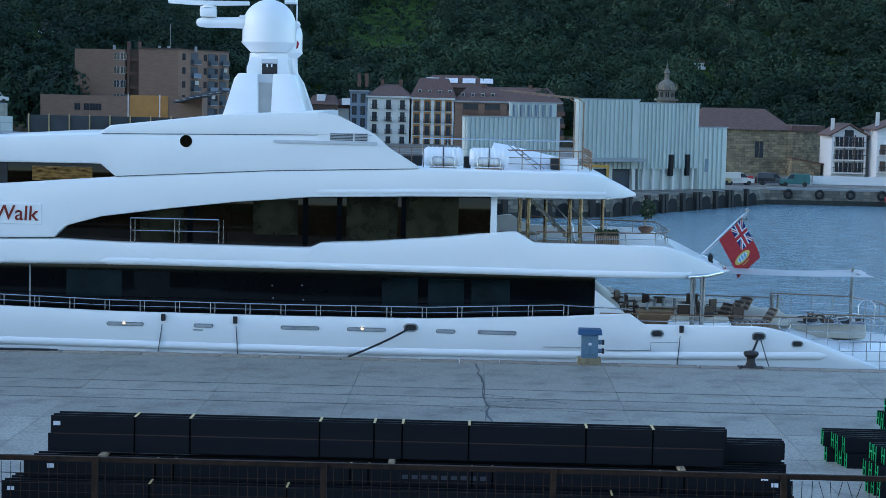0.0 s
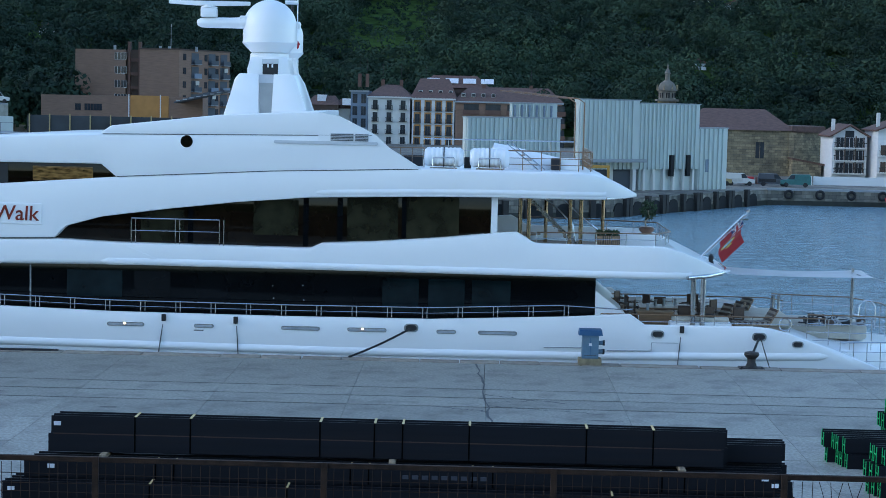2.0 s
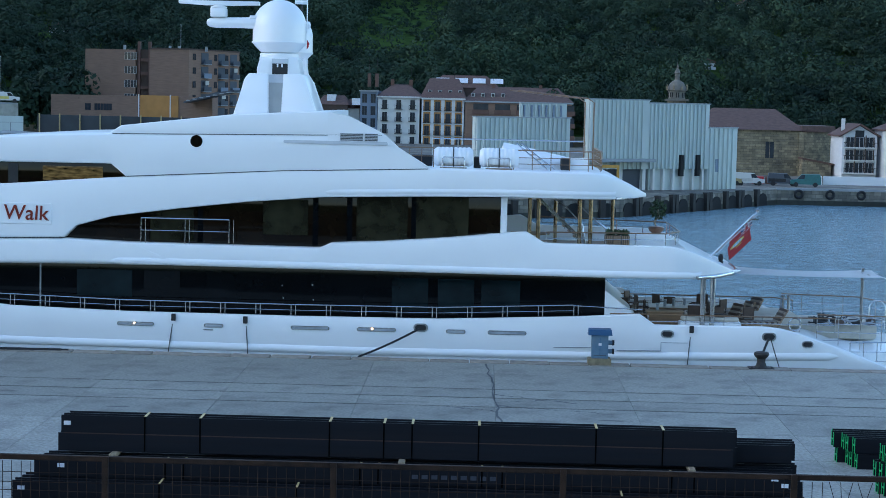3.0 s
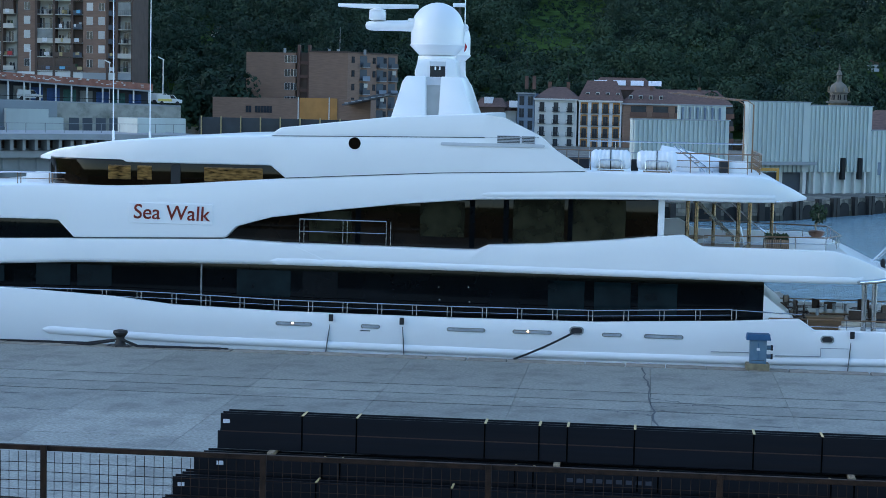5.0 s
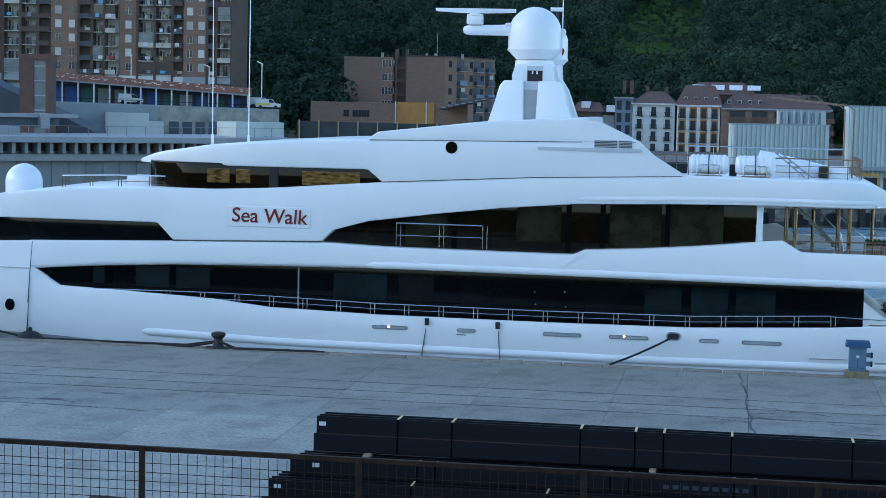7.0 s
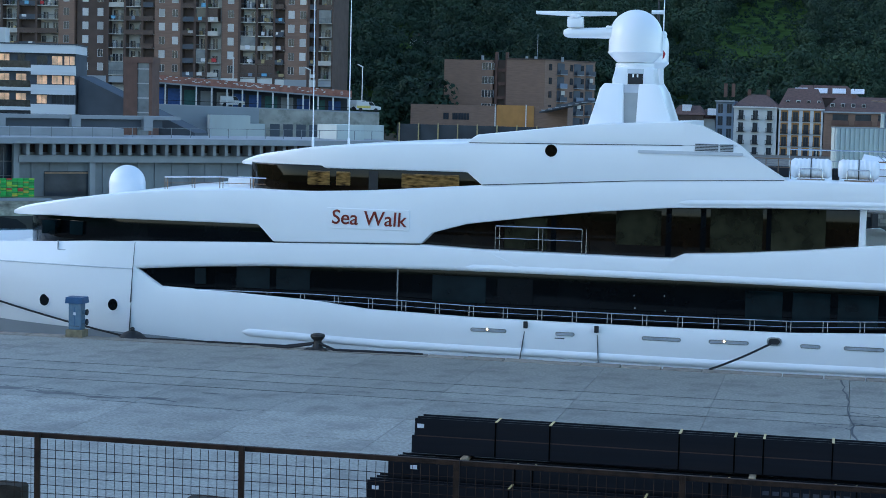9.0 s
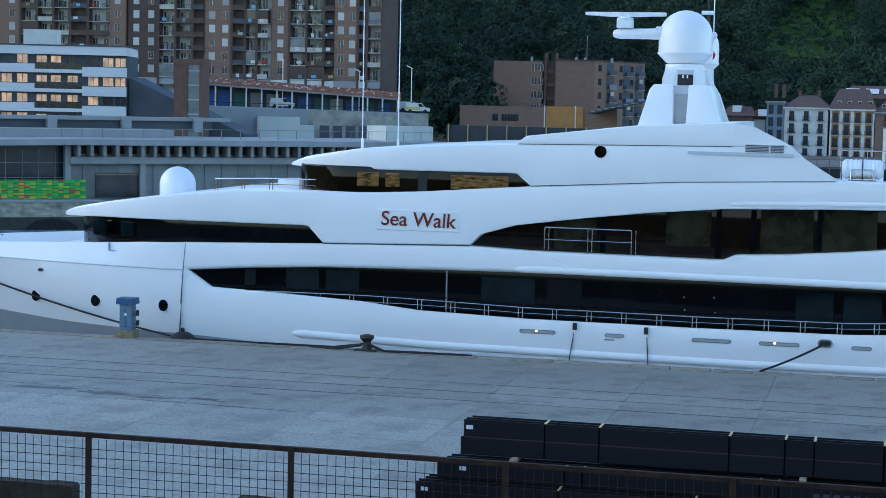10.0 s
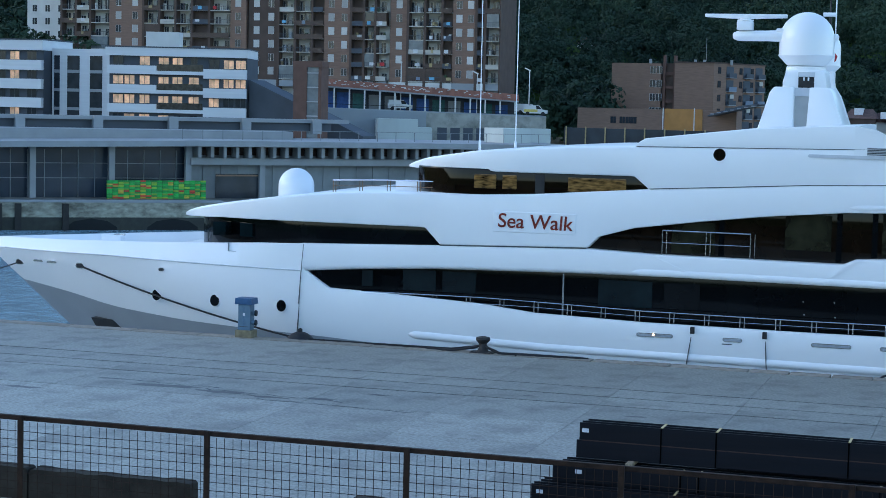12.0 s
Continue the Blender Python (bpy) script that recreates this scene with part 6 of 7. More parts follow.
def parked_van(x, y, z, turn, material, accent, label="small white van parked on the terrace"):
    t = thing("parked_van", label, "van", "parked vans", at=(x, y, z), turn=turn)
    part("body", prism([(-2.1, 0.35), (2.1, 0.35), (2.15, 0.9), (1.2, 1.05), (0.6, 1.75), (-2.0, 1.8), (-2.15, 1.0)], -0.85, 0.85), material, t)
    part("stripe", box(-2.0, 0.4, -0.87, -0.84, 0.6, 1.05), accent, t)
    part("windscreen", prism([(0.66, 1.68), (1.12, 1.1), (0.2, 1.1), (0.1, 1.68)], -0.87, 0.87), WINDOW, t)
    for a in (-1.35, 1.35):
        for b in (-0.8, 0.8):
            wh = part("wheel", rod((a, b - 0.1, 0.33), (a, b + 0.1, 0.33), 0.33, 14), BLACK, t)


parked_van(-82.6, 316.3, 8.1, 12, PLASTER, FLAG_YELLOW)
parked_van(-84.5, 318.5, 8.3, 10, PLASTER, SHUTTER)
parked_van(-105.0, 303.6 + 4, 8.45, 24, PLASTER, SHUTTER)

lift = thing("lift_tower", "brown clad street lift tower with a glass shaft", "lift tower")
part("shaft", box(-107.5, -105.3, 264, 267, 0, 15.0), RED_CLAD, lift)
part("shaft", box(-103.4, -102.9, 264, 267, 0, 15.0), RED_CLAD, lift)
part("cap", box(-107.6, -102.8, 263.9, 267.1, 15.0, 15.9), RED_CLAD, lift)
part("glass", box(-105.3, -103.4, 264.2, 266.8, 0, 15.0), GLASS_RAIL, lift)
for k in range(6):
    part("floor_bar", box(-105.3, -103.4, 264.05, 264.2, 3 + 2.2 * k, 3.2 + 2.2 * k), GREY_WALL, lift)

# fish market hall along the far quay
hall = thing("market_hall", "long grey concrete market hall with glazed bays on the far quay", "market hall")
G0, G1 = (-135.0, 125.6), (-49.5, 202.0)
GL = math.dist(G0, G1)
K = (math.dist(G0, (-81.7, 173.0)))
wall_box("wall", HALL_WALL, hall, G0, G1, K, GL, -1, 5.0, 0.5, 14)
wall_box("glazing", HALL_GLASS, hall, G0, G1, 0, K, -0.4, 5.0, 1.2, 14, "dark glazed bays")
wall_box("eave", PALE_CONCRETE, hall, G0, G1, K, GL + 0.5, 5.15, 5.75, -2.0, 14)
e0 = part("eave", prism([(0, 4.1), (K, 5.15), (K, 5.75), (0, 4.7)], -2.0, 14), PALE_CONCRETE, hall)
e0.matrix_basis = pose(*G0, 0, 0, 0, math.degrees(math.atan2(G1[1] - G0[1], G1[0] - G0[0])))
n = int((GL - K) / 1.35)
for k in range(n):
    wall_box("bracket", PALE_CONCRETE, hall, G0, G1, K + 0.5 + 1.35 * k, K + 0.85 + 1.35 * k, 4.0, 5.15, -1.2, 0.5)
    wall_box("clerestory", RUST, hall, G0, G1, K + 0.85 + 1.35 * k, K + 1.85 + 1.35 * k, 4.2, 5.0, 0.42, 0.6)
wall_box("ledge", PALE_CONCRETE, hall, G0, G1, K, GL, 3.2, 3.9, -0.4, 0.55)
for k in range(int((GL - K) / 1.9)):
    wall_box("rib", HALL_WALL, hall, G0, G1, K + 1.5 + 1.9 * k, K + 1.8 + 1.9 * k, -0.3, 3.2, 0.38, 0.55)
wall_box("roller_door", WINDOW, hall, G0, G1, K + 2.9, K + 7.6, -0.4, 2.25, 0.36, 0.6)
wall_box("roller_door_head", BRONZE, hall, G0, G1, K + 2.9, K + 7.6, 2.0, 2.15, 0.3, 0.6)
for k in range(-1, 8):
    d = K - 0.2 - 8.0 * k
    if 0 < d < GL:
        wall_box("column", PALE_CONCRETE, hall, G0, G1, d - 0.3, d + 0.3, -0.4, 5.1, -0.2, 0.5)
for k in range(26):
    wall_box("mullion", HALL_WALL, hall, G0, G1, K - 1.7 * k - 1.2, K - 1.7 * k - 1.12, -0.4, 4.6, 1.12, 1.25)
for z in (1.7, 3.2):
    wall_box("transom", HALL_WALL, hall, G0, G1, 0, K, z, z + 0.07, 1.1, 1.22)
wall_box("upper_wall", PALE_CONCRETE, hall, G0, G1, 0, GL - 30, 5.0, 6.6, 6, 14)
wall_box("roof_band", DARK_WALL, hall, G0, G1, 0, K + 20, 6.6, 7.6, 12, 13)
wall_box("roof_beam", PALE_CONCRETE, hall, G0, G1, 0, K + 22, 7.5, 7.9, 11.5, 14)
for k in range(11):
    d = K + 18 - 8.3 * k
    if d > 0:
        wall_box("roof_pier", PALE_CONCRETE, hall, G0, G1, d - 0.5, d + 0.5, 6.3, 7.95, 11, 12.5)
wall_box("roof_rail", HALL_WALL, hall, G0, G1, K, GL, 6.75, 6.8, 3, 3.05)
for k in range(20):
    wall_box("rail_post", HALL_WALL, hall, G0, G1, K + 2.2 * k, K + 2.2 * k + 0.06, 5.7, 6.8, 3, 3.05)
wall_box("roof_plant", SHEET, hall, G0, G1, GL - 5.5, GL - 2, 5.5, 7.4, 4, 9)

# stacked crates on the far quay
crates = thing("crate_stack", "stack of green plastic fish crates with red and yellow ones", "crates")
Q0, Q1 = (-87.6, 165.0), (-79.7, 171.7)
crate_mats = [CRATE_GREEN, CRATE_GREEN, CRATE_GREEN, CRATE_GREEN, CRATE_GREEN, CRATE_LIME, CRATE_RED, CRATE_YELLOW]
datas = [box_data("crate", m, -0.27, 0.27, -0.2, 0.2, 0, 0.15) for m in crate_mats]
for i in range(18):
    for k in range(12):
        put(rnd.choice(datas), "crate", crates, Q0, Q1, 0.75 + 0.565 * i, -0.3 + 0.165 * k, rnd.uniform(0, 0.05))

# glazed sports court, brick apartments behind
court = thing("court_screen", "dark mesh screen on slim yellow posts", "screen")
part("screen", box(-49.6, -31, 203, 203.2, 2, 7.7), SCREEN, court)
for k in range(9):
    part("post", box(-49.4 + 2.25 * k, -49.28 + 2.25 * k, 202.8, 202.95, 2, 7.85), STRAP_DULL, court)
block_a = thing("brick_apartment_block", "brown brick apartment block with shaded balconies", "apartment building")
part("wall", box(-87.3, -76.4, 400, 414, -1, 19.5), BRICK, block_a)
part("wall", box(-76.4, -73.3, 401.5, 414, -1, 19.6), BRICK_DARK, block_a)
for x in (-76.0, -73.7):
    part("stair_pier", box(x, x + 0.55, 400.6, 402, -1, 21.3), RED_CLAD, block_a)
for f in range(5):
    part("landing", box(-75.5, -73.7, 400.8, 402, 5.0 + 3 * f, 5.7 + 3 * f), RED_CLAD, block_a)
pts = [(-73.3, 400), (-64.7, 400), (-56.4, 420), (-66, 424)]
block("wall", "", pts, -1, 19.7, BRICK, parent=block_a)
block("roof", "", [(-73.5, 399.8), (-64.6, 399.8), (-56.2, 420), (-66, 424.2)], 19.7, 20.0, BRICK_DARK, parent=block_a)
F0, F1 = (-64.7, 400.0), (-56.4, 420.0)
for f in range(5):
    z = 4.9 + 3.0 * f
    for d in (2.2, 11.2, 16.0):
        put(W_DARKSQ, "window", block_a, F0, F1, d, z + 0.7, 0.03)
    for d in (6.6, 13.8, 19.0):
        bal = wall_box("balcony", DARK_WALL, block_a, F0, F1, d - 1.5, d + 1.5, z - 0.1, z + 2.3, -0.06, 0.3)
        wall_box("parapet", DARK_WALL if (f + int(d)) % 3 else BLUE_GREY, block_a, F0, F1, d - 1.55, d + 1.55, z - 0.1, z + 0.85, -0.9, -0.8)
        if (f * 3 + int(d)) % 4 == 0:
            wall_box("awning", PLASTER_WARM, block_a, F0, F1, d - 0.9, d + 0.6, z + 1.3, z + 2.2, -0.8, -0.74)
        wall_box("slab", GREY_WALL, block_a, F0, F1, d - 1.55, d + 1.55, z - 0.25, z - 0.1, -0.9, 0.1)
    for x, w in ((-78.3, 1), (-76.9, 1)):
        put(W_STD, "window", block_a, (x, 400), (x + 1, 400), 0.2, z + 0.5, 0.03)
for x in (-80.0, -70, -68, -62):
    part("roof_vent", box(x, x + 0.5, 405, 405.6, 19.5, 20.6), GREY_WALL, block_a)
part("antenna", rod((-67.5, 406, 19.7), (-67.5, 406, 25.5), 0.06, 5), GREY_WALL, block_a)
annex = thing("brick_annex", "low brown brick annex with an ochre panel wall", "building")
part("wall", box(-92.4, -58, 390, 398, -1, 9.5), BRICK, annex)
part("panel", box(-73.3, -65.2, 389.7, 390, 5.0, 9.7), OCHRE, annex, "ochre wall panel")
for x in (-82.5, -81.2, -80.0, -84.5):
    put(W_DARKSQ, "window", annex, (x, 390), (x + 1, 390), 0, 6.4, 0.03)
for x in (-73.5, -66.8):
    part("mast_post", rod((x, 389, 2), (x, 389, 9.9), 0.12, 6), PLASTER, annex)
canopy = part("canopy", prism([(-62.5, 8.6), (-56, 10.6), (-52, 11.2), (-52, 10.9), (-62.5, 8.3)], 380, 390), DARK_WALL, annex, "dark slatted canopy")
for k in range(7):
    part("slat", box(-62 + 1.4 * k, -61.2 + 1.4 * k, 379.8, 390.2, 8.75 + 0.3 * k, 8.95 + 0.3 * k), GREY_WALL, annex)

# old town houses on the far shore
houses = [
    ("blue_grey_house", "narrow blue-grey town house with dark windows", BLUE_GREY, -30.0, -25.9, 11.9, 2, 1.1),
    ("white_balcony_house", "white town house with iron balconies and tall windows", PLASTER, -25.8, -15.8, 10.6, 3, 1.2),
    ("white_yellow_house", "white town house with ochre window surrounds", WHITE_CLAD, -15.3, -5.2, 10.4, 4, 1.2),
    ("brick_balcony_house", "red-brown brick town house with deep balconies", BRICK, -5.0, 20.5, 9.9, 0, 0)]
for name, label, m, x0, x1, top, cols, ww in houses:
    t = thing(name, label, "town house", "town houses across the harbour")
    part("wall", box(x0, x1, 440, 456, -1, top), m, t)
    for f in range(4):
        z = top - 2.85 - 2.9 * f
        for c in range(cols):
            d = (x1 - x0) * (c + 0.5) / cols
            if "yellow" in name:
                wall_box("surround", OCHRE, t, (x0, 440), (x1, 440), d - 0.85, d + 0.85, z - 0.15, z + 2.45, -0.05, 0.1)
            put(W_DARK, "window", t, (x0, 440), (x1, 440), d, z, 0.06)
            if cols > 2:
                bal = wall_box("balcony", IRON, t, (x0, 440), (x1, 440), d - 0.9, d + 0.9, z - 0.15, z, -0.7, 0)
                for b in range(7):
                    wall_box("baluster", IRON, t, (x0, 440), (x1, 440), d - 0.88 + 0.28 * b, d - 0.82 + 0.28 * b, z, z + 0.8, -0.68, -0.62)
                wall_box("rail", IRON, t, (x0, 440), (x1, 440), d - 0.9, d + 0.9, z + 0.8, z + 0.88, -0.7, -0.6)
        if not cols:
            for d in (2.0, 7.2, 12.4, 17.6, 22.5):
                wall_box("loggia", WINDOW, t, (x0, 440), (x1, 440), d, d + 3.6, z + 0.9, z + 2.3, -0.05, 0.2)
                wall_box("parapet", RED_CLAD, t, (x0, 440), (x1, 440), d - 0.2, d + 3.8, z - 0.2, z + 0.9, -0.5, 0.1)
    wall_box("cornice", GREY_WALL if cols < 3 else PLASTER, t, (x0, 440), (x1, 440), -0.3, x1 - x0 + 0.3, top - 0.25, top + 0.1, -0.7, 0.3)
    if cols != 2:
        roof("roof", t, x0, x1, 440, 462, top + 0.05, top + (4.9 if "yellow" in name else 3.0 if cols else 3.6), 1.5 if "yellow" in name else 3.0)
    if "yellow" in name or not cols:
        for k in range(4):
            dm = part("dormer", box(x0 + 1.4 + 2.4 * k, x0 + 2.3 + 2.4 * k, 443, 446, top + 1.0, top + 2.0), PLASTER, t)
            part("glass", box(x0 + 1.5 + 2.4 * k, x0 + 2.2 + 2.4 * k, 442.9, 443, top + 1.2, top + 1.9), WINDOW, dm)
    for k in range(2):
        cx = x0 + (x1 - x0) * (0.25 + 0.45 * k)
        part("chimney", box(cx, cx + 0.8, 450, 451, top + 1, top + 4.2), RED_CLAD, t)
        part("aerial", rod((cx + 0.4, 450.5, top + 5), (cx + 0.4, 450.5, top + 8), 0.05, 4), IRON, t)
top_house = thing("solar_roof_house", "brick house with pale solar panels on a tiled roof", "town house", "town houses across the harbour")
part("wall", box(-14, 3, 458, 470, -1, 13.2), BRICK_DARK, top_house)
r_ = roof("roof", top_house, -14, 3, 458, 470, 13.2, 16.3, 3)
for x in (-12.5, -7.8, -3.4, 1.0):
    sp = part("solar_panel", box(0, 3.2, 0, 2.6, 0, 0.12), TAG, top_house)
    sp.matrix_basis = pose(x, 459.5, 14.3, 27, 0, 0)
for k, (x0, x1, zt) in enumerate(((-40, -33, 8.4), (-34, -30.3, 7.6))):
    t = thing("low_house", "low house with a red tiled roof", "town house", "town houses across the harbour")
    part("wall", box(x0, x1, 438 + 4 * k, 450, -1, zt), PLASTER if k else BRICK_DARK, t)
    roof("roof", t, x0, x1, 438 + 4 * k, 450, zt, zt + 2.2, 1.0)
    part("dormer", box(x0 + 2, x0 + 4, 440, 444, zt + 0.8, zt + 2.4), TAG, t)

# pale ribbed warehouse on the far quay
shed = thing("warehouse", "pale grey ribbed metal warehouse on the far quay", "warehouse")


def ribbed(p0, p1, z0, z1, depth, step=0.7):
    n = math.dist(p0, p1)
    wall_box("wall", SHEET, shed, p0, p1, 0, n, z0, z1, 0, depth)
    for k in range(int(n / step)):
        wall_box("rib", SHEET, shed, p0, p1, 0.1 + step * k, 0.26 + step * k, z0, z1 - 0.05, -0.24, 0.05)
    wall_box("coping", GREY_WALL, shed, p0, p1, -0.1, n + 0.1, z1, z1 + 0.15, -0.15, depth)


ribbed((-1.2, 222.0), (10.6, 231.0), -0.9, 8.3, 0.6)
ribbed((4.3, 231), (10.2, 232.4), 8.3, 10.1, 0.5, 0.9)
for k in range(6):
    wall_box("fin", BLUE_GREY, shed, (4.3, 231), (10.2, 232.4), 0.4 + 0.95 * k, 0.6 + 0.95 * k, 8.4, 9.9, -0.3, 0)
ribbed((13.0, 232.5), (21.1, 238.0), 1.95, 10.75, 1.0)
ribbed((21.1, 238.0), (29.6, 244.6), 1.95, 10.4, 2)
ribbed((29.6, 244.6), (34.1, 250.0), -0.9, 7.3, 1, 1.1)
wall_box("recess", DARK_WALL, shed, (10.3, 231.5), (21.4, 238.0), 0, 12.8, -0.9, 2.0, 0.8, 10)
wall_box("recess", SHEET, shed, (21.4, 238.0), (29.6, 244.6), 0.3, 10.4, -0.9, 2.0, 0.6, 2)
for k in range(6):
    wall_box("column", PLASTER, shed, (21.4, 238.0), (29.6, 244.6), 0.6 + 1.8 * k, 0.95 + 1.8 * k, -0.9, 2.0, 0.1, 0.8)
for k in range(4):
    wall_box("column", PLASTER, shed, (10.3, 231.5), (21.4, 238.0), 1.0 + 3.6 * k, 1.5 + 3.6 * k, -0.9, 2.2, 0.2, 0.8)
wall_box("canopy", GREY_WALL, shed, (9.5, 230.5), (21.4, 238.0), -6, 13.8, 2.9, 3.3, -1.6, 1)
for d in (5.2, 8.2):
    wall_box("dark_window", SHADE_BLACK, shed, (21.4, 238.0), (29.6, 244.6), d, d + 0.6, 1.0, 3.8, -0.28, 0.2)
wall_box("side_glazing", BLUE_GREY, shed, (29.6, 244.6), (34.1, 250.0), 1.6, 2.4, 1.5, 3.2, -0.15, 0.1)
gantry = thing("yellow_gantry", "small yellow steel gantry on the far quay", "gantry", at=(15.2, 229.5, -0.9))
part("leg", box(-1.6, -1.3, 0, 0.3, 0, 3.2), GANTRY, gantry)
part("leg", box(1.3, 1.6, 0, 0.3, 0, 3.2), GANTRY, gantry)
part("beam", box(-1.6, 1.6, 0, 0.3, 3.2, 3.55), GANTRY, gantry)

# church
church = thing("stone_church", "old tan stone church with tiled roof and small tower", "church")
part("wall", box(35.0, 51.4, 300, 320, -1, 6.5), STONE, church)
block("apse", "", [(51.4, 300), (57.2, 305), (57.2, 316), (51.4, 318)], -1, 6.3, STONE, parent=church)
r_ = roof("roof", church, 35.0, 51.4, 300, 320, 6.5, 9.9, 3)
block("apse_roof", "", [(51.3, 299.6), (57.6, 304.8), (57.6, 316), (51.3, 318)], 6.3, 7.3, TILE_ROOF, parent=church)
part("buttress", box(50.8, 51.6, 299.4, 300, -1, 6.3), STONE, church)
part("porch", prism([(50.9, -1), (50.9, 2.0), (55.5, 1.2), (55.5, -1)], 296, 300), STONE, church)
part("porch_roof", prism([(50.8, 2.0), (50.8, 2.3), (56, 1.4), (56, 1.1)], 295.8, 300), TILE_ROOF, church)
put(W_CHURCH, "window", church, (35, 300), (51, 300), 11.2, 2.0, 0.02)
for k in range(9):
    part("string_course", box(35.0, 51.35, 299.97, 300.1, -0.6 + 0.78 * k, -0.57 + 0.78 * k), STONE_DARK, church)
tw = part("tower", box(31.6, 34.6, 320, 323, -1, 10.9), STONE, church)
part("cornice", box(31.2, 35.0, 319.6, 323.4, 10.9, 11.25), STONE_DARK, tw)
part("belfry", lathe([(1.5, 0), (1.5, 1.3), (1.75, 1.45), (1.75, 1.6)], 8, (33.1, 321.5, 11.25)), STONE_DARK, tw)
for k in range(8):
    a = k * math.tau / 8
    part("bell_arch", box(-0.3, 0.3, -0.05, 0.1, 0.25, 1.1), SHADE_BLACK, tw).matrix_basis = pose(33.1 + 1.42 * math.sin(a), 321.5 - 1.42 * math.cos(a), 11.25, 0, 0, math.degrees(a))
    part("pinnacle", rod((33.1 + 1.85 * math.sin(a + 0.39), 321.5 - 1.85 * math.cos(a + 0.39), 12.8), (33.1 + 1.85 * math.sin(a + 0.39), 321.5 - 1.85 * math.cos(a + 0.39), 13.8), 0.16, 6, 0.04), STONE, tw)
part("dome", lathe([(1.6, 0), (1.5, 0.6), (1.2, 1.15), (0.75, 1.5), (0.6, 1.6)], 14, (33.1, 321.5, 12.85)), STONE_DARK, tw, smooth=True)
part("lantern", lathe([(0.55, 0), (0.5, 0.15), (0.42, 0.2), (0.42, 1.2), (0.6, 1.3), (0.5, 1.4), (0.3, 1.9), (0.12, 2.2), (0.2, 2.4), (0.05, 2.9), (0.04, 3.3)], 10, (33.1, 321.5, 14.4)), STONE_DARK, tw, smooth=True)

# white houses by the church
for k, (x0, x1, y, top) in enumerate(((56.0, 61.3, 290, 6.1), (62.0, 71, 285, 7.2))):
    t = thing("harbour_house", "white harbour house with dark wooden galleries and a red roof", "house", "houses beside the church", at=(0, 0, 0))
    xm = (x0 + x1) / 2
    part("wall", box(x0, x1, y, y + 10, -1, top), WHITE_CLAD, t)
    part("gable_wall", prism([(x0, top), (x1, top), (xm, top + 1.5)], y, y + 9.9), WHITE_CLAD, t)
    part("gable_window", box(xm - 0.7, xm + 0.7, y - 0.06, y + 0.1, top - 0.3, top + 0.8), WINDOW, t)
    for sx in (-1, 1):
        xe = xm + sx * ((x1 - x0) / 2 + 0.5)
        part("roof", prism([(xe, top - 0.25), (xm, top + 1.6), (xm, top + 1.85), (xe, top)], y - 0.8, y + 10.2), TILE_ROOF, t, "red clay tile roof slope")
    part("chimney", box(x0 + 0.6, x0 + 1.1, y + 4, y + 4.6, top, top + 2.6), PLASTER, t)
    for f in range(3 - k):
        z = 0.2 + 2.0 * f if not k else 0.6 + 2.6 * f
        part("gallery", box(x0 + 0.3, x1 - 0.3, y - 0.05, y + 0.2, z + 0.1, z + 1.65), CHAIR, t, "dark recessed timber gallery")
        part("slab", box(x0 + 0.05, x1 - 0.05, y - 1.1, y, z - 0.12, z + 0.06), PLASTER, t)
        part("rail", box(x0 + 0.05, x1 - 0.05, y - 1.1, y - 1.02, z + 0.75, z + 0.84), IRON, t)
        n = int((x1 - x0) / 0.42)
        for b in range(n):
            part("baluster", box(x0 + 0.15 + 0.42 * b, x0 + 0.21 + 0.42 * b, y - 1.08, y - 1.04, z, z + 0.76), IRON, t)
        for b in range(4):
            xp = x0 + 0.1 + (x1 - x0 - 0.4) * b / 3
            part("gallery_post", box(xp, xp + 0.16, y - 1.06, y - 0.92, z, z + 1.95), PLASTER if b in (0, 3) else CHAIR, t)
        for c in (0.22, 0.5, 0.78):
            put(W_STD, "window", t, (x0, y), (x1, y), c * (x1 - x0), z + 0.12, 0.08)
wall_white = tagged(part("quay_hoarding", box(49.6, 70, 270, 270.3, -1, 0.35), WHITE_CLAD), "long white hoarding on the far quay", "hoarding")
tagged(part("cabin", box(47.6, 49.2, 269, 271, -0.9, 0.4, 0.05), WHITE_CLAD), "small white site cabin on the far quay", "cabin")
for k, (x, m) in enumerate(((36.6, PLASTER), (39.0, FLAG_RED), (41.0, RED_CLAD))):
    tagged(part("storage_bin", box(x, x + 1.6, 268, 269.5, -0.9, 0.15, 0.05), m), "storage container on the far quay", "container", "containers on the far quay")
parked_van(37.6, 262.5, -0.9, 8, PLASTER, SHUTTER, "small white van parked on the far quay")
parked_van(42.6, 263.5, -0.9, -6, DARK_WALL, IRON, "small dark van parked on the far quay")
parked_van(45.6, 262.0, -0.9, 172, GARAGE_GREEN, IRON, "small green van parked on the far quay")
parked_van(34.2, 261.5, -0.9, 15, STRAP_DULL, IRON, "small yellow van parked on the far quay")
boat = thing("red_boat", "small red work boat beside the far quay", "boat", at=(58.2, 247, WATER))
part("hull", prism([(-3, 1.5), (3, 1.5), (3, -0.3), (-2.4, -0.3)], -1.2, 1.2), FLAG_RED, boat)
part("cabin", box(-0.5, 1.5, -0.8, 0.8, 1.5, 2.6), FLAG_RED, boat)

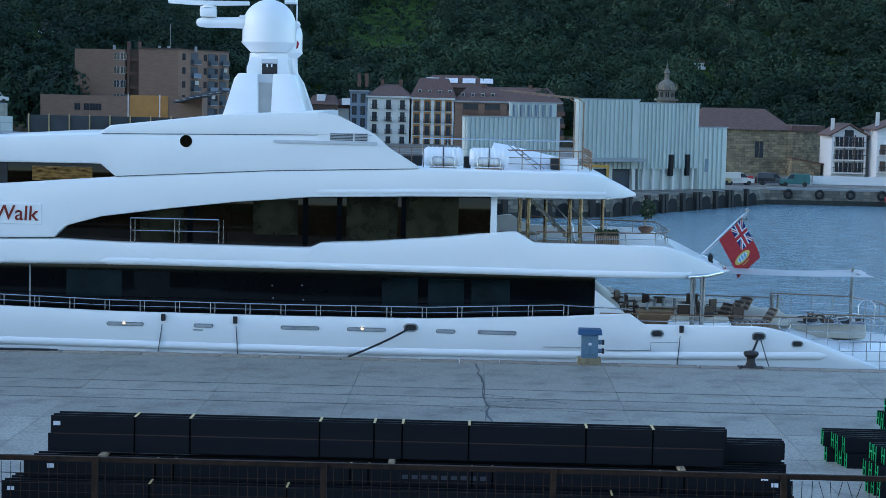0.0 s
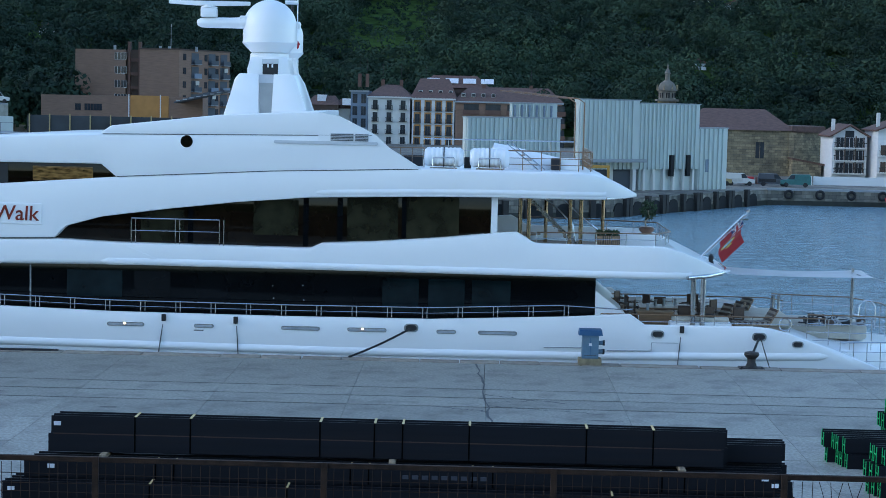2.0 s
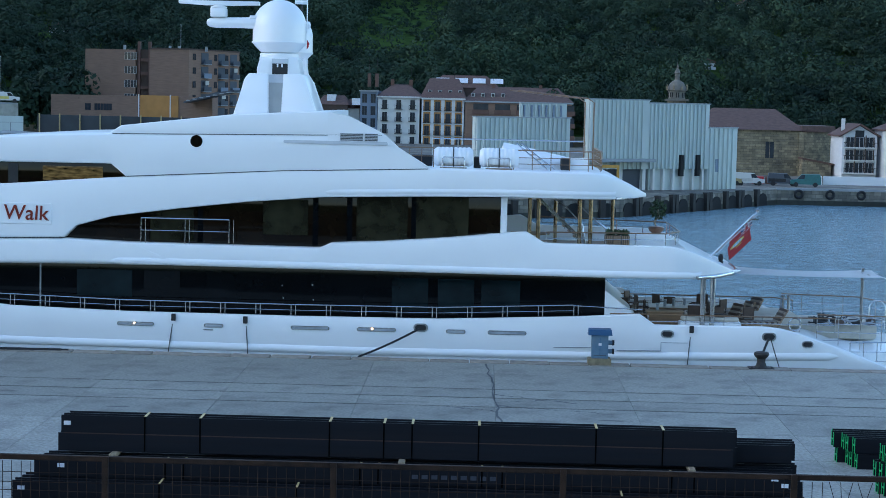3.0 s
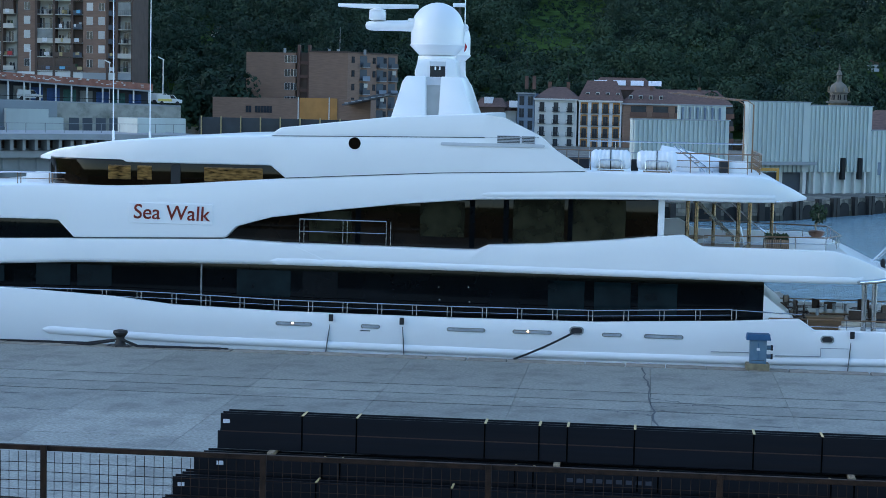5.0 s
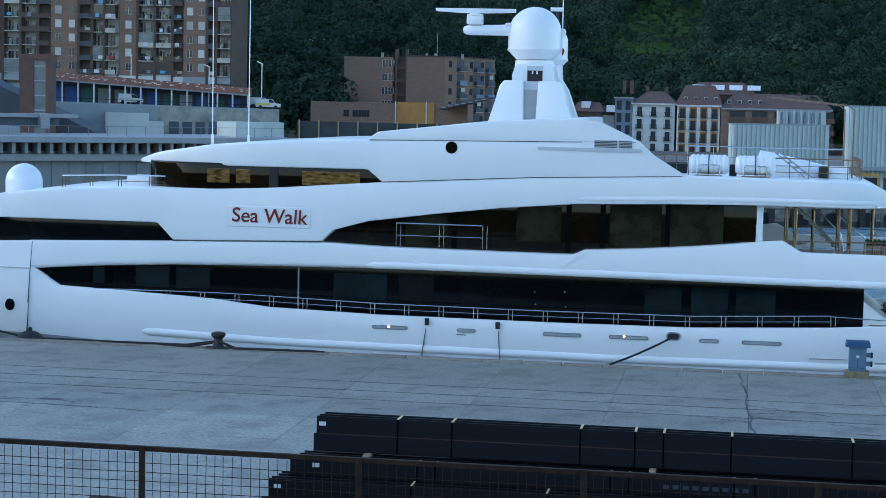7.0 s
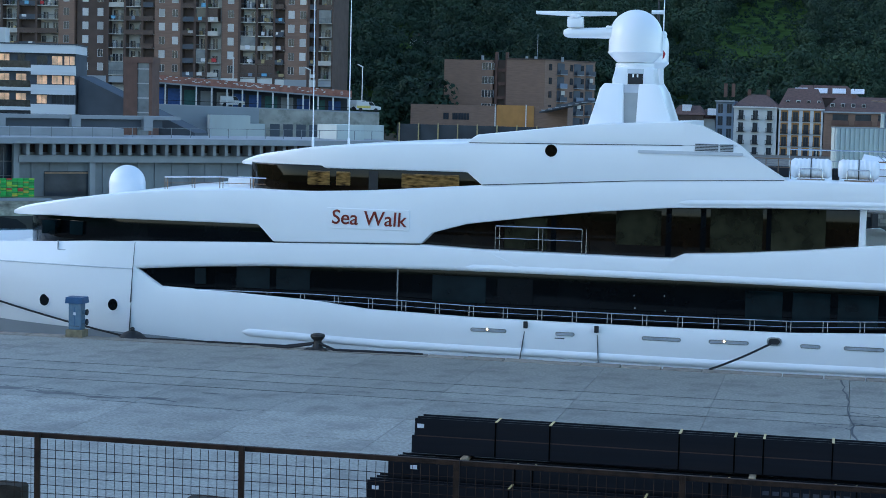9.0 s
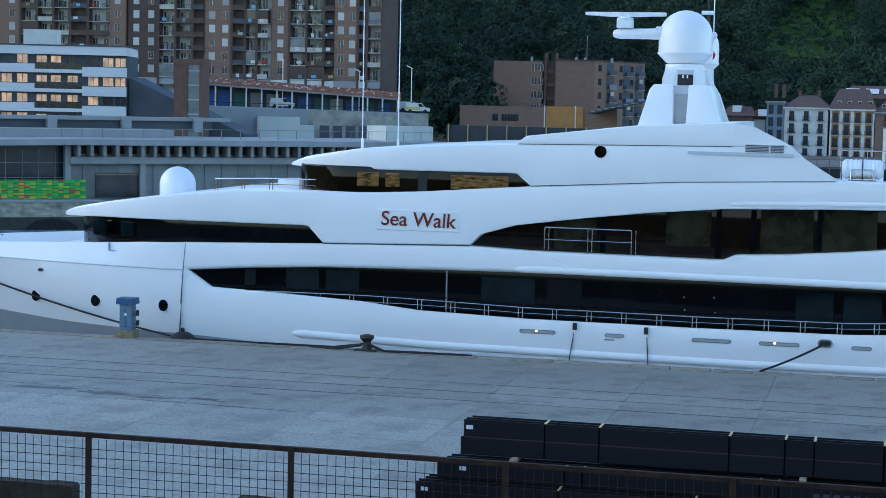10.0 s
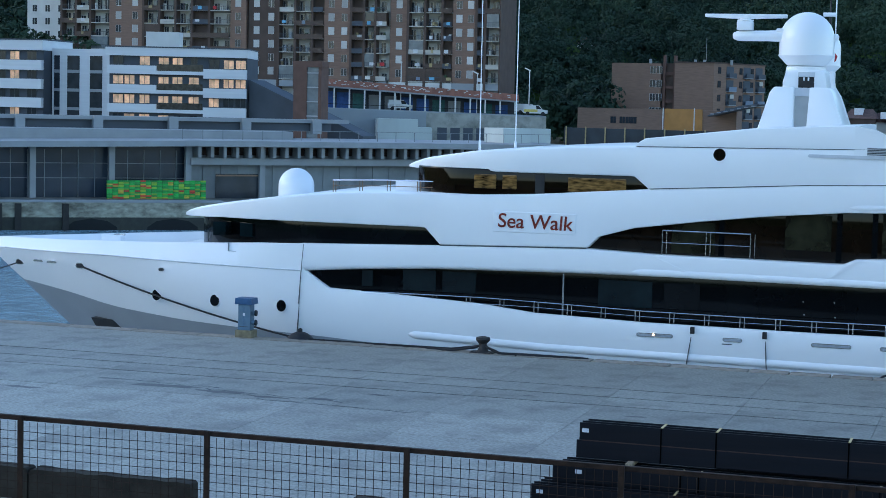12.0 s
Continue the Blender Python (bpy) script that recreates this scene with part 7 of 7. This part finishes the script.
# arches, piles and fenders of the far quay
def quay_front(p0, p1, arches, piles, top):
    n = math.dist(p0, p1)
    for d in arches:
        a = part("quay_arch", prism([(d - 1.2, -3.3), (d - 1.2, -2.1), (d - 1.0, -1.7), (d - 0.6, -1.4), (d, -1.3), (d + 0.6, -1.4), (d + 1.0, -1.7), (d + 1.2, -2.1), (d + 1.2, -3.3)], -0.11, 0.4), SHADE_BLACK, far_wall)
        a.matrix_basis = pose(*p0, 0, 0, 0, math.degrees(math.atan2(p1[1] - p0[1], p1[0] - p0[0])))
    for d in piles:
        wall_box("fender_pile", PILE, far_wall, p0, p1, d - 0.35, d + 0.35, -3.4, top, -0.5, 0.1)


TYRE = bpy.data.meshes.new("tyre_fender")
bm = tube([(0.5 * math.cos(a), 0, 0.5 * math.sin(a)) for a in np.linspace(0, math.tau, 15)], 0.2)
bm.to_mesh(TYRE)
bm.free()
TYRE.materials.append(BLACK)
PILE = mat("dark wet pile timber", (0.022, 0.02, 0.018), 0.8, vary=0.3, scale=2)
far_wall = thing("quay_front", "masonry quay front with dark arches and timber piles", "quay front", kind="structure")
wall_box("masonry", WALL_OLD, far_wall, (-76, 168), (16, 216), -70, 103.7, -3.6, -1.0, -0.06, 0.3)
quay_front((-76, 168), (16, 216), [80 + 4.4 * k for k in range(6)] , [78 + 2.9 * k for k in range(9)], -0.9)
quay_front((16, 216), (40, 252), [2 + 4.6 * k for k in range(9)], [4.3 + 4.6 * k for k in range(8)] + [3.4 + 9.2 * k for k in range(4)], -0.7)
for k in range(5):
    put(TYRE, "tyre_fender", far_wall, (40, 252), (140, 256), 3 + 4.3 * k, -1.5, 0.15)
wall_box("curb", PALE_CONCRETE, far_wall, (40, 252), (140, 256), 0, 100, -1.0, -0.7, -0.2, 0.5)
for p0, p1, d0, d1 in (((-76, 168), (16, 216), 75, 103.7), ((16, 216), (40, 252), 0, 43.2), ((40, 252), (140, 256), 0, 100)):
    wall_box("tide_band", WET_WALL, far_wall, p0, p1, d0, d1, -3.6, -2.35, -0.09, 0.2, "dark wet weed below the tide line")
LW0, LW1 = (-125, 132), (-76, 168)
wall_box("masonry", LEFT_WALL, far_wall, LW0, LW1, -20, 61, -1.75, -0.25, -0.08, 0.3)
wall_box("tide_band", WET_WALL, far_wall, LW0, LW1, -20, 61, -3.6, -1.75, -0.1, 0.3, "dark wet weed below the tide line")
wall_box("curb", PALE_CONCRETE, far_wall, LW0, LW1, -20, 61, -0.3, -0.1, -0.2, 1)
for d in (27.0, 34.4, 48.0, 56):
    a = part("quay_arch", prism([(d - 2.6, -3.3), (d - 2.5, -2.7), (d - 1.6, -2.1), (d, -1.85), (d + 1.6, -2.1), (d + 2.5, -2.7), (d + 2.6, -3.3)], -0.12, 0.4), SHADE_BLACK, far_wall)
    a.matrix_basis = pose(*LW0, 0, 0, 0, math.degrees(math.atan2(36, 49)))
for d in (39.2, 41, 45.5, 30.8):
    wall_box("fender_pile", PILE, far_wall, LW0, LW1, d - 0.3, d + 0.3, -3.4, -0.4, -0.5, 0.1)

# a few houses among the trees of the hill
HILL_HOUSES = ((-127.8, 549, 6, PLASTER), (64.0, 536, 4.5, WHITE_CLAD), (88.0, 637, 8, PLASTER), (52.9, 577, 7, BLUE_GREY), (77.7, 649, 6, PLASTER))
for x, y, w, m in HILL_HOUSES:
    z = rise(x, y) - 2.6
    t = thing("hillside_house", "small pale house among the trees of the hill", "house", "houses on the hill", at=(x, y, z - 1))
    part("wall", box(-w / 2, w / 2, 0, 6, 0, 5.6), m, t)
    part("gable", prism([(-w / 2 - 0.4, 5.6), (w / 2 + 0.4, 5.6), (0, 7.4)], -0.4, 6.4), TILE_ROOF, t)
    put(W_STD, "window", t, (-w / 2, 0), (w / 2, 0), w * 0.4, 2.6, 0.03)


# ---- woods ----
LEAVES = bpy.data.materials.new("woodland leaves")
LEAVES.use_nodes = True
ln, ll = LEAVES.node_tree.nodes, LEAVES.node_tree.links
lb = ln["Principled BSDF"]
lb.inputs["Roughness"].default_value, lb.inputs["Specular IOR Level"].default_value = 0.85, 0.15
lg = ln.new("ShaderNodeNewGeometry")
lr = ln.new("ShaderNodeValToRGB")
lr.color_ramp.elements[0].color, lr.color_ramp.elements[1].color = (0.009, 0.020, 0.0165, 1), (0.046, 0.080, 0.045, 1)
lnoise = ln.new("ShaderNodeTexNoise")
lnoise.inputs["Scale"].default_value, lnoise.inputs["Detail"].default_value = 0.022, 3
ll.new(lg.outputs["Position"], lnoise.inputs["Vector"])
cell = ln.new("ShaderNodeTexVoronoi")     # each crown has a green of its own
cell.inputs["Scale"].default_value = 0.07
ll.new(lg.outputs["Position"], cell.inputs["Vector"])
sep = ln.new("ShaderNodeSeparateColor")
ll.new(cell.outputs["Color"], sep.inputs[0])
crown_tone = ln.new("ShaderNodeMath")
crown_tone.operation, crown_tone.inputs[1].default_value = "MULTIPLY", 0.32
ll.new(sep.outputs[0], crown_tone.inputs[0])
leaf_tone = ln.new("ShaderNodeMath")
leaf_tone.operation, leaf_tone.inputs[1].default_value = "MULTIPLY_ADD", 0.16
ll.new(lg.outputs["Random Per Island"], leaf_tone.inputs[0]), ll.new(crown_tone.outputs[0], leaf_tone.inputs[2])
ls = ln.new("ShaderNodeMapRange")
ls.inputs["From Min"].default_value, ls.inputs["From Max"].default_value, ls.inputs["To Min"].default_value, ls.inputs["To Max"].default_value = 0.34, 0.66, -0.1, 0.5
ll.new(lnoise.outputs[0], ls.inputs["Value"])
lm = ln.new("ShaderNodeMath")
lm.operation = "ADD"
ll.new(leaf_tone.outputs[0], lm.inputs[0]), ll.new(ls.outputs[0], lm.inputs[1])
ll.new(lm.outputs[0], lr.inputs[0]), ll.new(lr.outputs[0], lb.inputs["Base Color"])

gen = np.random.default_rng(7)


def crowns(name, spots, label, kind="stuff", leaf=0.62, per=230):
    """Tree crowns as shells of leaf clumps with uneven lobes, and a trunk each."""
    n = len(spots)
    base, size = np.array([s[:3] for s in spots]), np.array([s[3] for s in spots])
    lobes = 9
    lc = gen.normal(size=(n, lobes, 3)) * np.array([0.42, 0.42, 0.34])
    lr_ = gen.uniform(0.28, 0.56, (n, lobes))
    pick = gen.integers(0, lobes, (n, per))
    d = gen.normal(size=(n, per, 3))
    d /= np.linalg.norm(d, axis=2, keepdims=True)
    d[..., 2] = np.where(d[..., 2] < -0.3, -d[..., 2], d[..., 2])
    rows = np.arange(n)[:, None]
    c = lc[rows, pick] + d * lr_[rows, pick][..., None] * gen.uniform(0.8, 1.05, (n, per, 1))
    c = base[:, None] + np.array([0, 0, 0.62]) * size[:, None, None] * 1.5 + c * size[:, None, None]
    nrm = d + gen.normal(size=d.shape) * 0.22
    nrm /= np.linalg.norm(nrm, axis=2, keepdims=True)
    u = np.cross(nrm, gen.normal(size=d.shape))
    u /= np.linalg.norm(u, axis=2, keepdims=True)
    v = np.cross(nrm, u)
    s = leaf * gen.uniform(0.6, 1.3, (n, per, 1)) * (size[:, None, None] / 5) ** 0.5
    quad = np.stack([c - u * s - v * s * 0.7, c + u * s - v * s * 0.5 + nrm * s * 0.2, c + u * s * 0.8 + v * s * 0.7, c - u * s * 0.9 + v * s * 0.6 - nrm * s * 0.2], axis=2).reshape(-1, 3)
    me = bpy.data.meshes.new(name)
    q = len(quad) // 4
    me.vertices.add(q * 4)
    me.vertices.foreach_set("co", quad.astype(np.float32).ravel())
    me.loops.add(q * 4)
    me.loops.foreach_set("vertex_index", np.arange(q * 4, dtype=np.int32))
    me.polygons.add(q)
    me.polygons.foreach_set("loop_start", np.arange(0, q * 4, 4, dtype=np.int32))
    me.update(calc_edges=True)
    me.materials.append(LEAVES)
    return tagged(new(name, me), label, "woods", kind=kind)


def clearing(x, y):
    return ((x + 27) / 16) ** 2 + ((y - 592) / 70) ** 2 < 1 + 0.5 * noise.noise((x / 9, y / 9, 5)) or ((x + 62) / 9) ** 2 + ((y - 610) / 20) ** 2 < 1 or any(abs(x - hx) < 5 and -26 < y - hy < 8 for hx, hy, _, _ in HILL_HOUSES)


spots, behind = [], []
y = 452.0
while y < 800:
    far = y > 665
    step = 9.5 if far else 7.4
    for x in np.arange(-0.66 * y, 0.27 * y + 12, step):
        xx, yy = x + gen.uniform(-2.6, 2.6), y + gen.uniform(-2.6, 2.6)
        if clearing(xx, yy) or rise(xx, yy) < 1:
            continue
        big_one = gen.random() < 0.14
        (behind if far or xx < -0.33 * yy else spots).append((xx, yy, rise(xx, yy) - 1.5, gen.uniform(3.4, 7.2) * (1.3 if big_one else 1)))
    y += step
crowns("hill_woods", spots, "dense dark green deciduous woods on the hillside", leaf=0.27, per=900)
crowns("hill_woods", behind, "dense dark green woods on the upper hillside", leaf=0.8, per=110)
low = [(gen.uniform(-64, -4), gen.uniform(560, 690), 0, gen.uniform(0.6, 1.6)) for _ in range(420)]
crowns("hill_scrub", [(x, y, rise(x, y) - 0.4, s) for x, y, _, s in low], "low scrub on the grassy clearing", leaf=0.4, per=60)

near = []
for x0, x1, y0, y1, z, count in ((-108, -62, 425, 450, 2, 70), (-104, -88, 395, 425, 2, 26), (-230, -205, 360, 385, 12, 14)):
    near += [(gen.uniform(x0, x1), gen.uniform(y0, y1), z + gen.uniform(-1, 3), gen.uniform(3.5, 6)) for _ in range(count)]
crowns("bank_trees", near, "dark leafy trees between the houses on the bank", leaf=0.42, per=480)

# ---- quay slabs, last ----
rq = random.Random(3)
for y0, y1 in zip(YJ, YJ[1:]):
    me = bpy.data.meshes.new("slab")
    bm = box(0.006, 4.764, y0 + (0.08 if y0 in (62.35, 64.25, 66.2) else 0.022), y1 - (0.08 if y1 in (62.35, 64.25, 66.2) else 0.022), -0.26, 0, 0.006)
    bm.to_mesh(me)
    bm.free()
    me.materials.append(CONCRETE_SHEEN if y1 < 60 else CONCRETE)
    for x in XJ:
        if -66 < x < 34:
            ob = new("slab", me)
            ob.parent = quay
            ob.matrix_basis = pose(x, 0, rq.uniform(-0.004, 0.003), 0, 0, 0)
me = bpy.data.meshes.new("coping_stone")
bm = box(0.01, 1.58, 72.77, QUAY, -0.3, 0.02, 0.03)
bm.to_mesh(me)
bm.free()
me.materials.append(COPING)
for k in range(62):
    ob = new("coping_stone", me)
    ob.parent = quay
    ob.matrix_basis = pose(-66 + 1.6 * k, rq.uniform(-0.02, 0.02), rq.uniform(-0.008, 0.008), 0, 0, rq.uniform(-0.03, 0.03))
for yy in (62.35, 64.25, 66.2):
    part("crane_rail", box(-66, 34, yy - 0.03, yy + 0.03, -0.2, -0.01), IRON, quay)

# cracks that run across the slabs
for seed, x0, y0, x1, y1 in ((1, 0.3, 72.5, 0.75, 58.8), (2, 0.5, 65.0, 3.4, 63.4), (3, 0.55, 63.2, 2.4, 64.0), (4, 0.6, 61.5, -1.2, 62.2), (5, 0.6, 62.6, 4.6, 61.4), (6, -27.5, 59.6, -22.0, 59.0), (7, -32.0, 60.4, -27.0, 60.0), (8, -25.0, 58.4, -19.0, 58.0)):
    rc = random.Random(seed)
    bm = bmesh.new()
    n = 16
    rows = []
    for k in range(n + 1):
        u = k / n
        cx, cy = x0 + (x1 - x0) * u + rc.uniform(-0.09, 0.09), y0 + (y1 - y0) * u + rc.uniform(-0.1, 0.1)
        w = rc.uniform(0.015, 0.05)
        rows.append((bm.verts.new((cx - w, cy - w, 0.0045)), bm.verts.new((cx + w, cy + w, 0.0045))))
    for a, b in zip(rows, rows[1:]):
        bm.faces.new((a[0], a[1], b[1], b[0]))
    part("crack", bm, SEAM, quay)


# oil stains and patches worn into the slabs
rs = random.Random(21)
for cx, cy, w in ((-29.0, 59.6, 1.6), (-26.6, 59.2, 1.1), (-23.0, 59.3, 0.8), (-21.4, 61.0, 0.5), (-31.5, 60.3, 0.7), (-24.8, 58.9, 0.9), (-16.5, 63.2, 0.4), (-12.0, 60.5, 0.5), (4.5, 60.2, 0.6), (-33.5, 57.2, 0.9)):
    bm = bmesh.new()
    bm.faces.new([bm.verts.new((cx + w * rs.uniform(0.5, 1.2) * math.cos(a), cy + 0.28 * w * rs.uniform(0.4, 1.2) * math.sin(a), 0.0042)) for a in np.linspace(0, math.tau, 15, endpoint=False)])
    part("oil_stain", bm, STAIN, quay)


def motions():
    """The flag swings on its staff: its strips turn about the hoist."""
    swing = [
        (0.0, 16, 2, 18, 48), (0.25, 20, 8, 22, 50), (0.5, 26, 18, 30, 54), (0.75, 32, 36, 28, 48), (1.0, 36, 50, 22, 40), (1.25, 44, 62, 34, 30), (1.5, 48, 66, 50, 20),
        (1.75, 56, 74, 62, 40), (2.0, 58, 76, 66, 36), (2.25, 58, 72, 68, 60), (2.5, 56, 70, 70, 68), (2.7, 58, 68, 64, 64), (3.1, 64, 78, 60, 50), (3.5, 40, 60, 40, 20),
        (3.9, 26, 42, 22, 30), (4.3, 24, 34, 20, 36), (4.6, 30, 36, 26, 30), (5.2, 46, 60, 40, 36), (6.0, 60, 72, 60, 44), (7.0, 34, 46, 26, 40), (8.0, 14, 10, 24, 40),
        (9.0, 36, 50, 30, 36), (10.0, 62, 76, 66, 40), (11.0, 40, 54, 30, 24), (12.0, 16, 10, 22, 40)]
    for k, strip in enumerate(strips):
        rows = []
        for t, *angles in swing:
            x = y = 0.0
            for a in angles[:k]:
                x, y = x + FW * math.cos(radians(a)), y + FW * math.sin(radians(a))
            rows.append((t, pose(x, y, -0.25 * FW * k, 0, 0, angles[k])))
        walk(strip, rows)


motions()
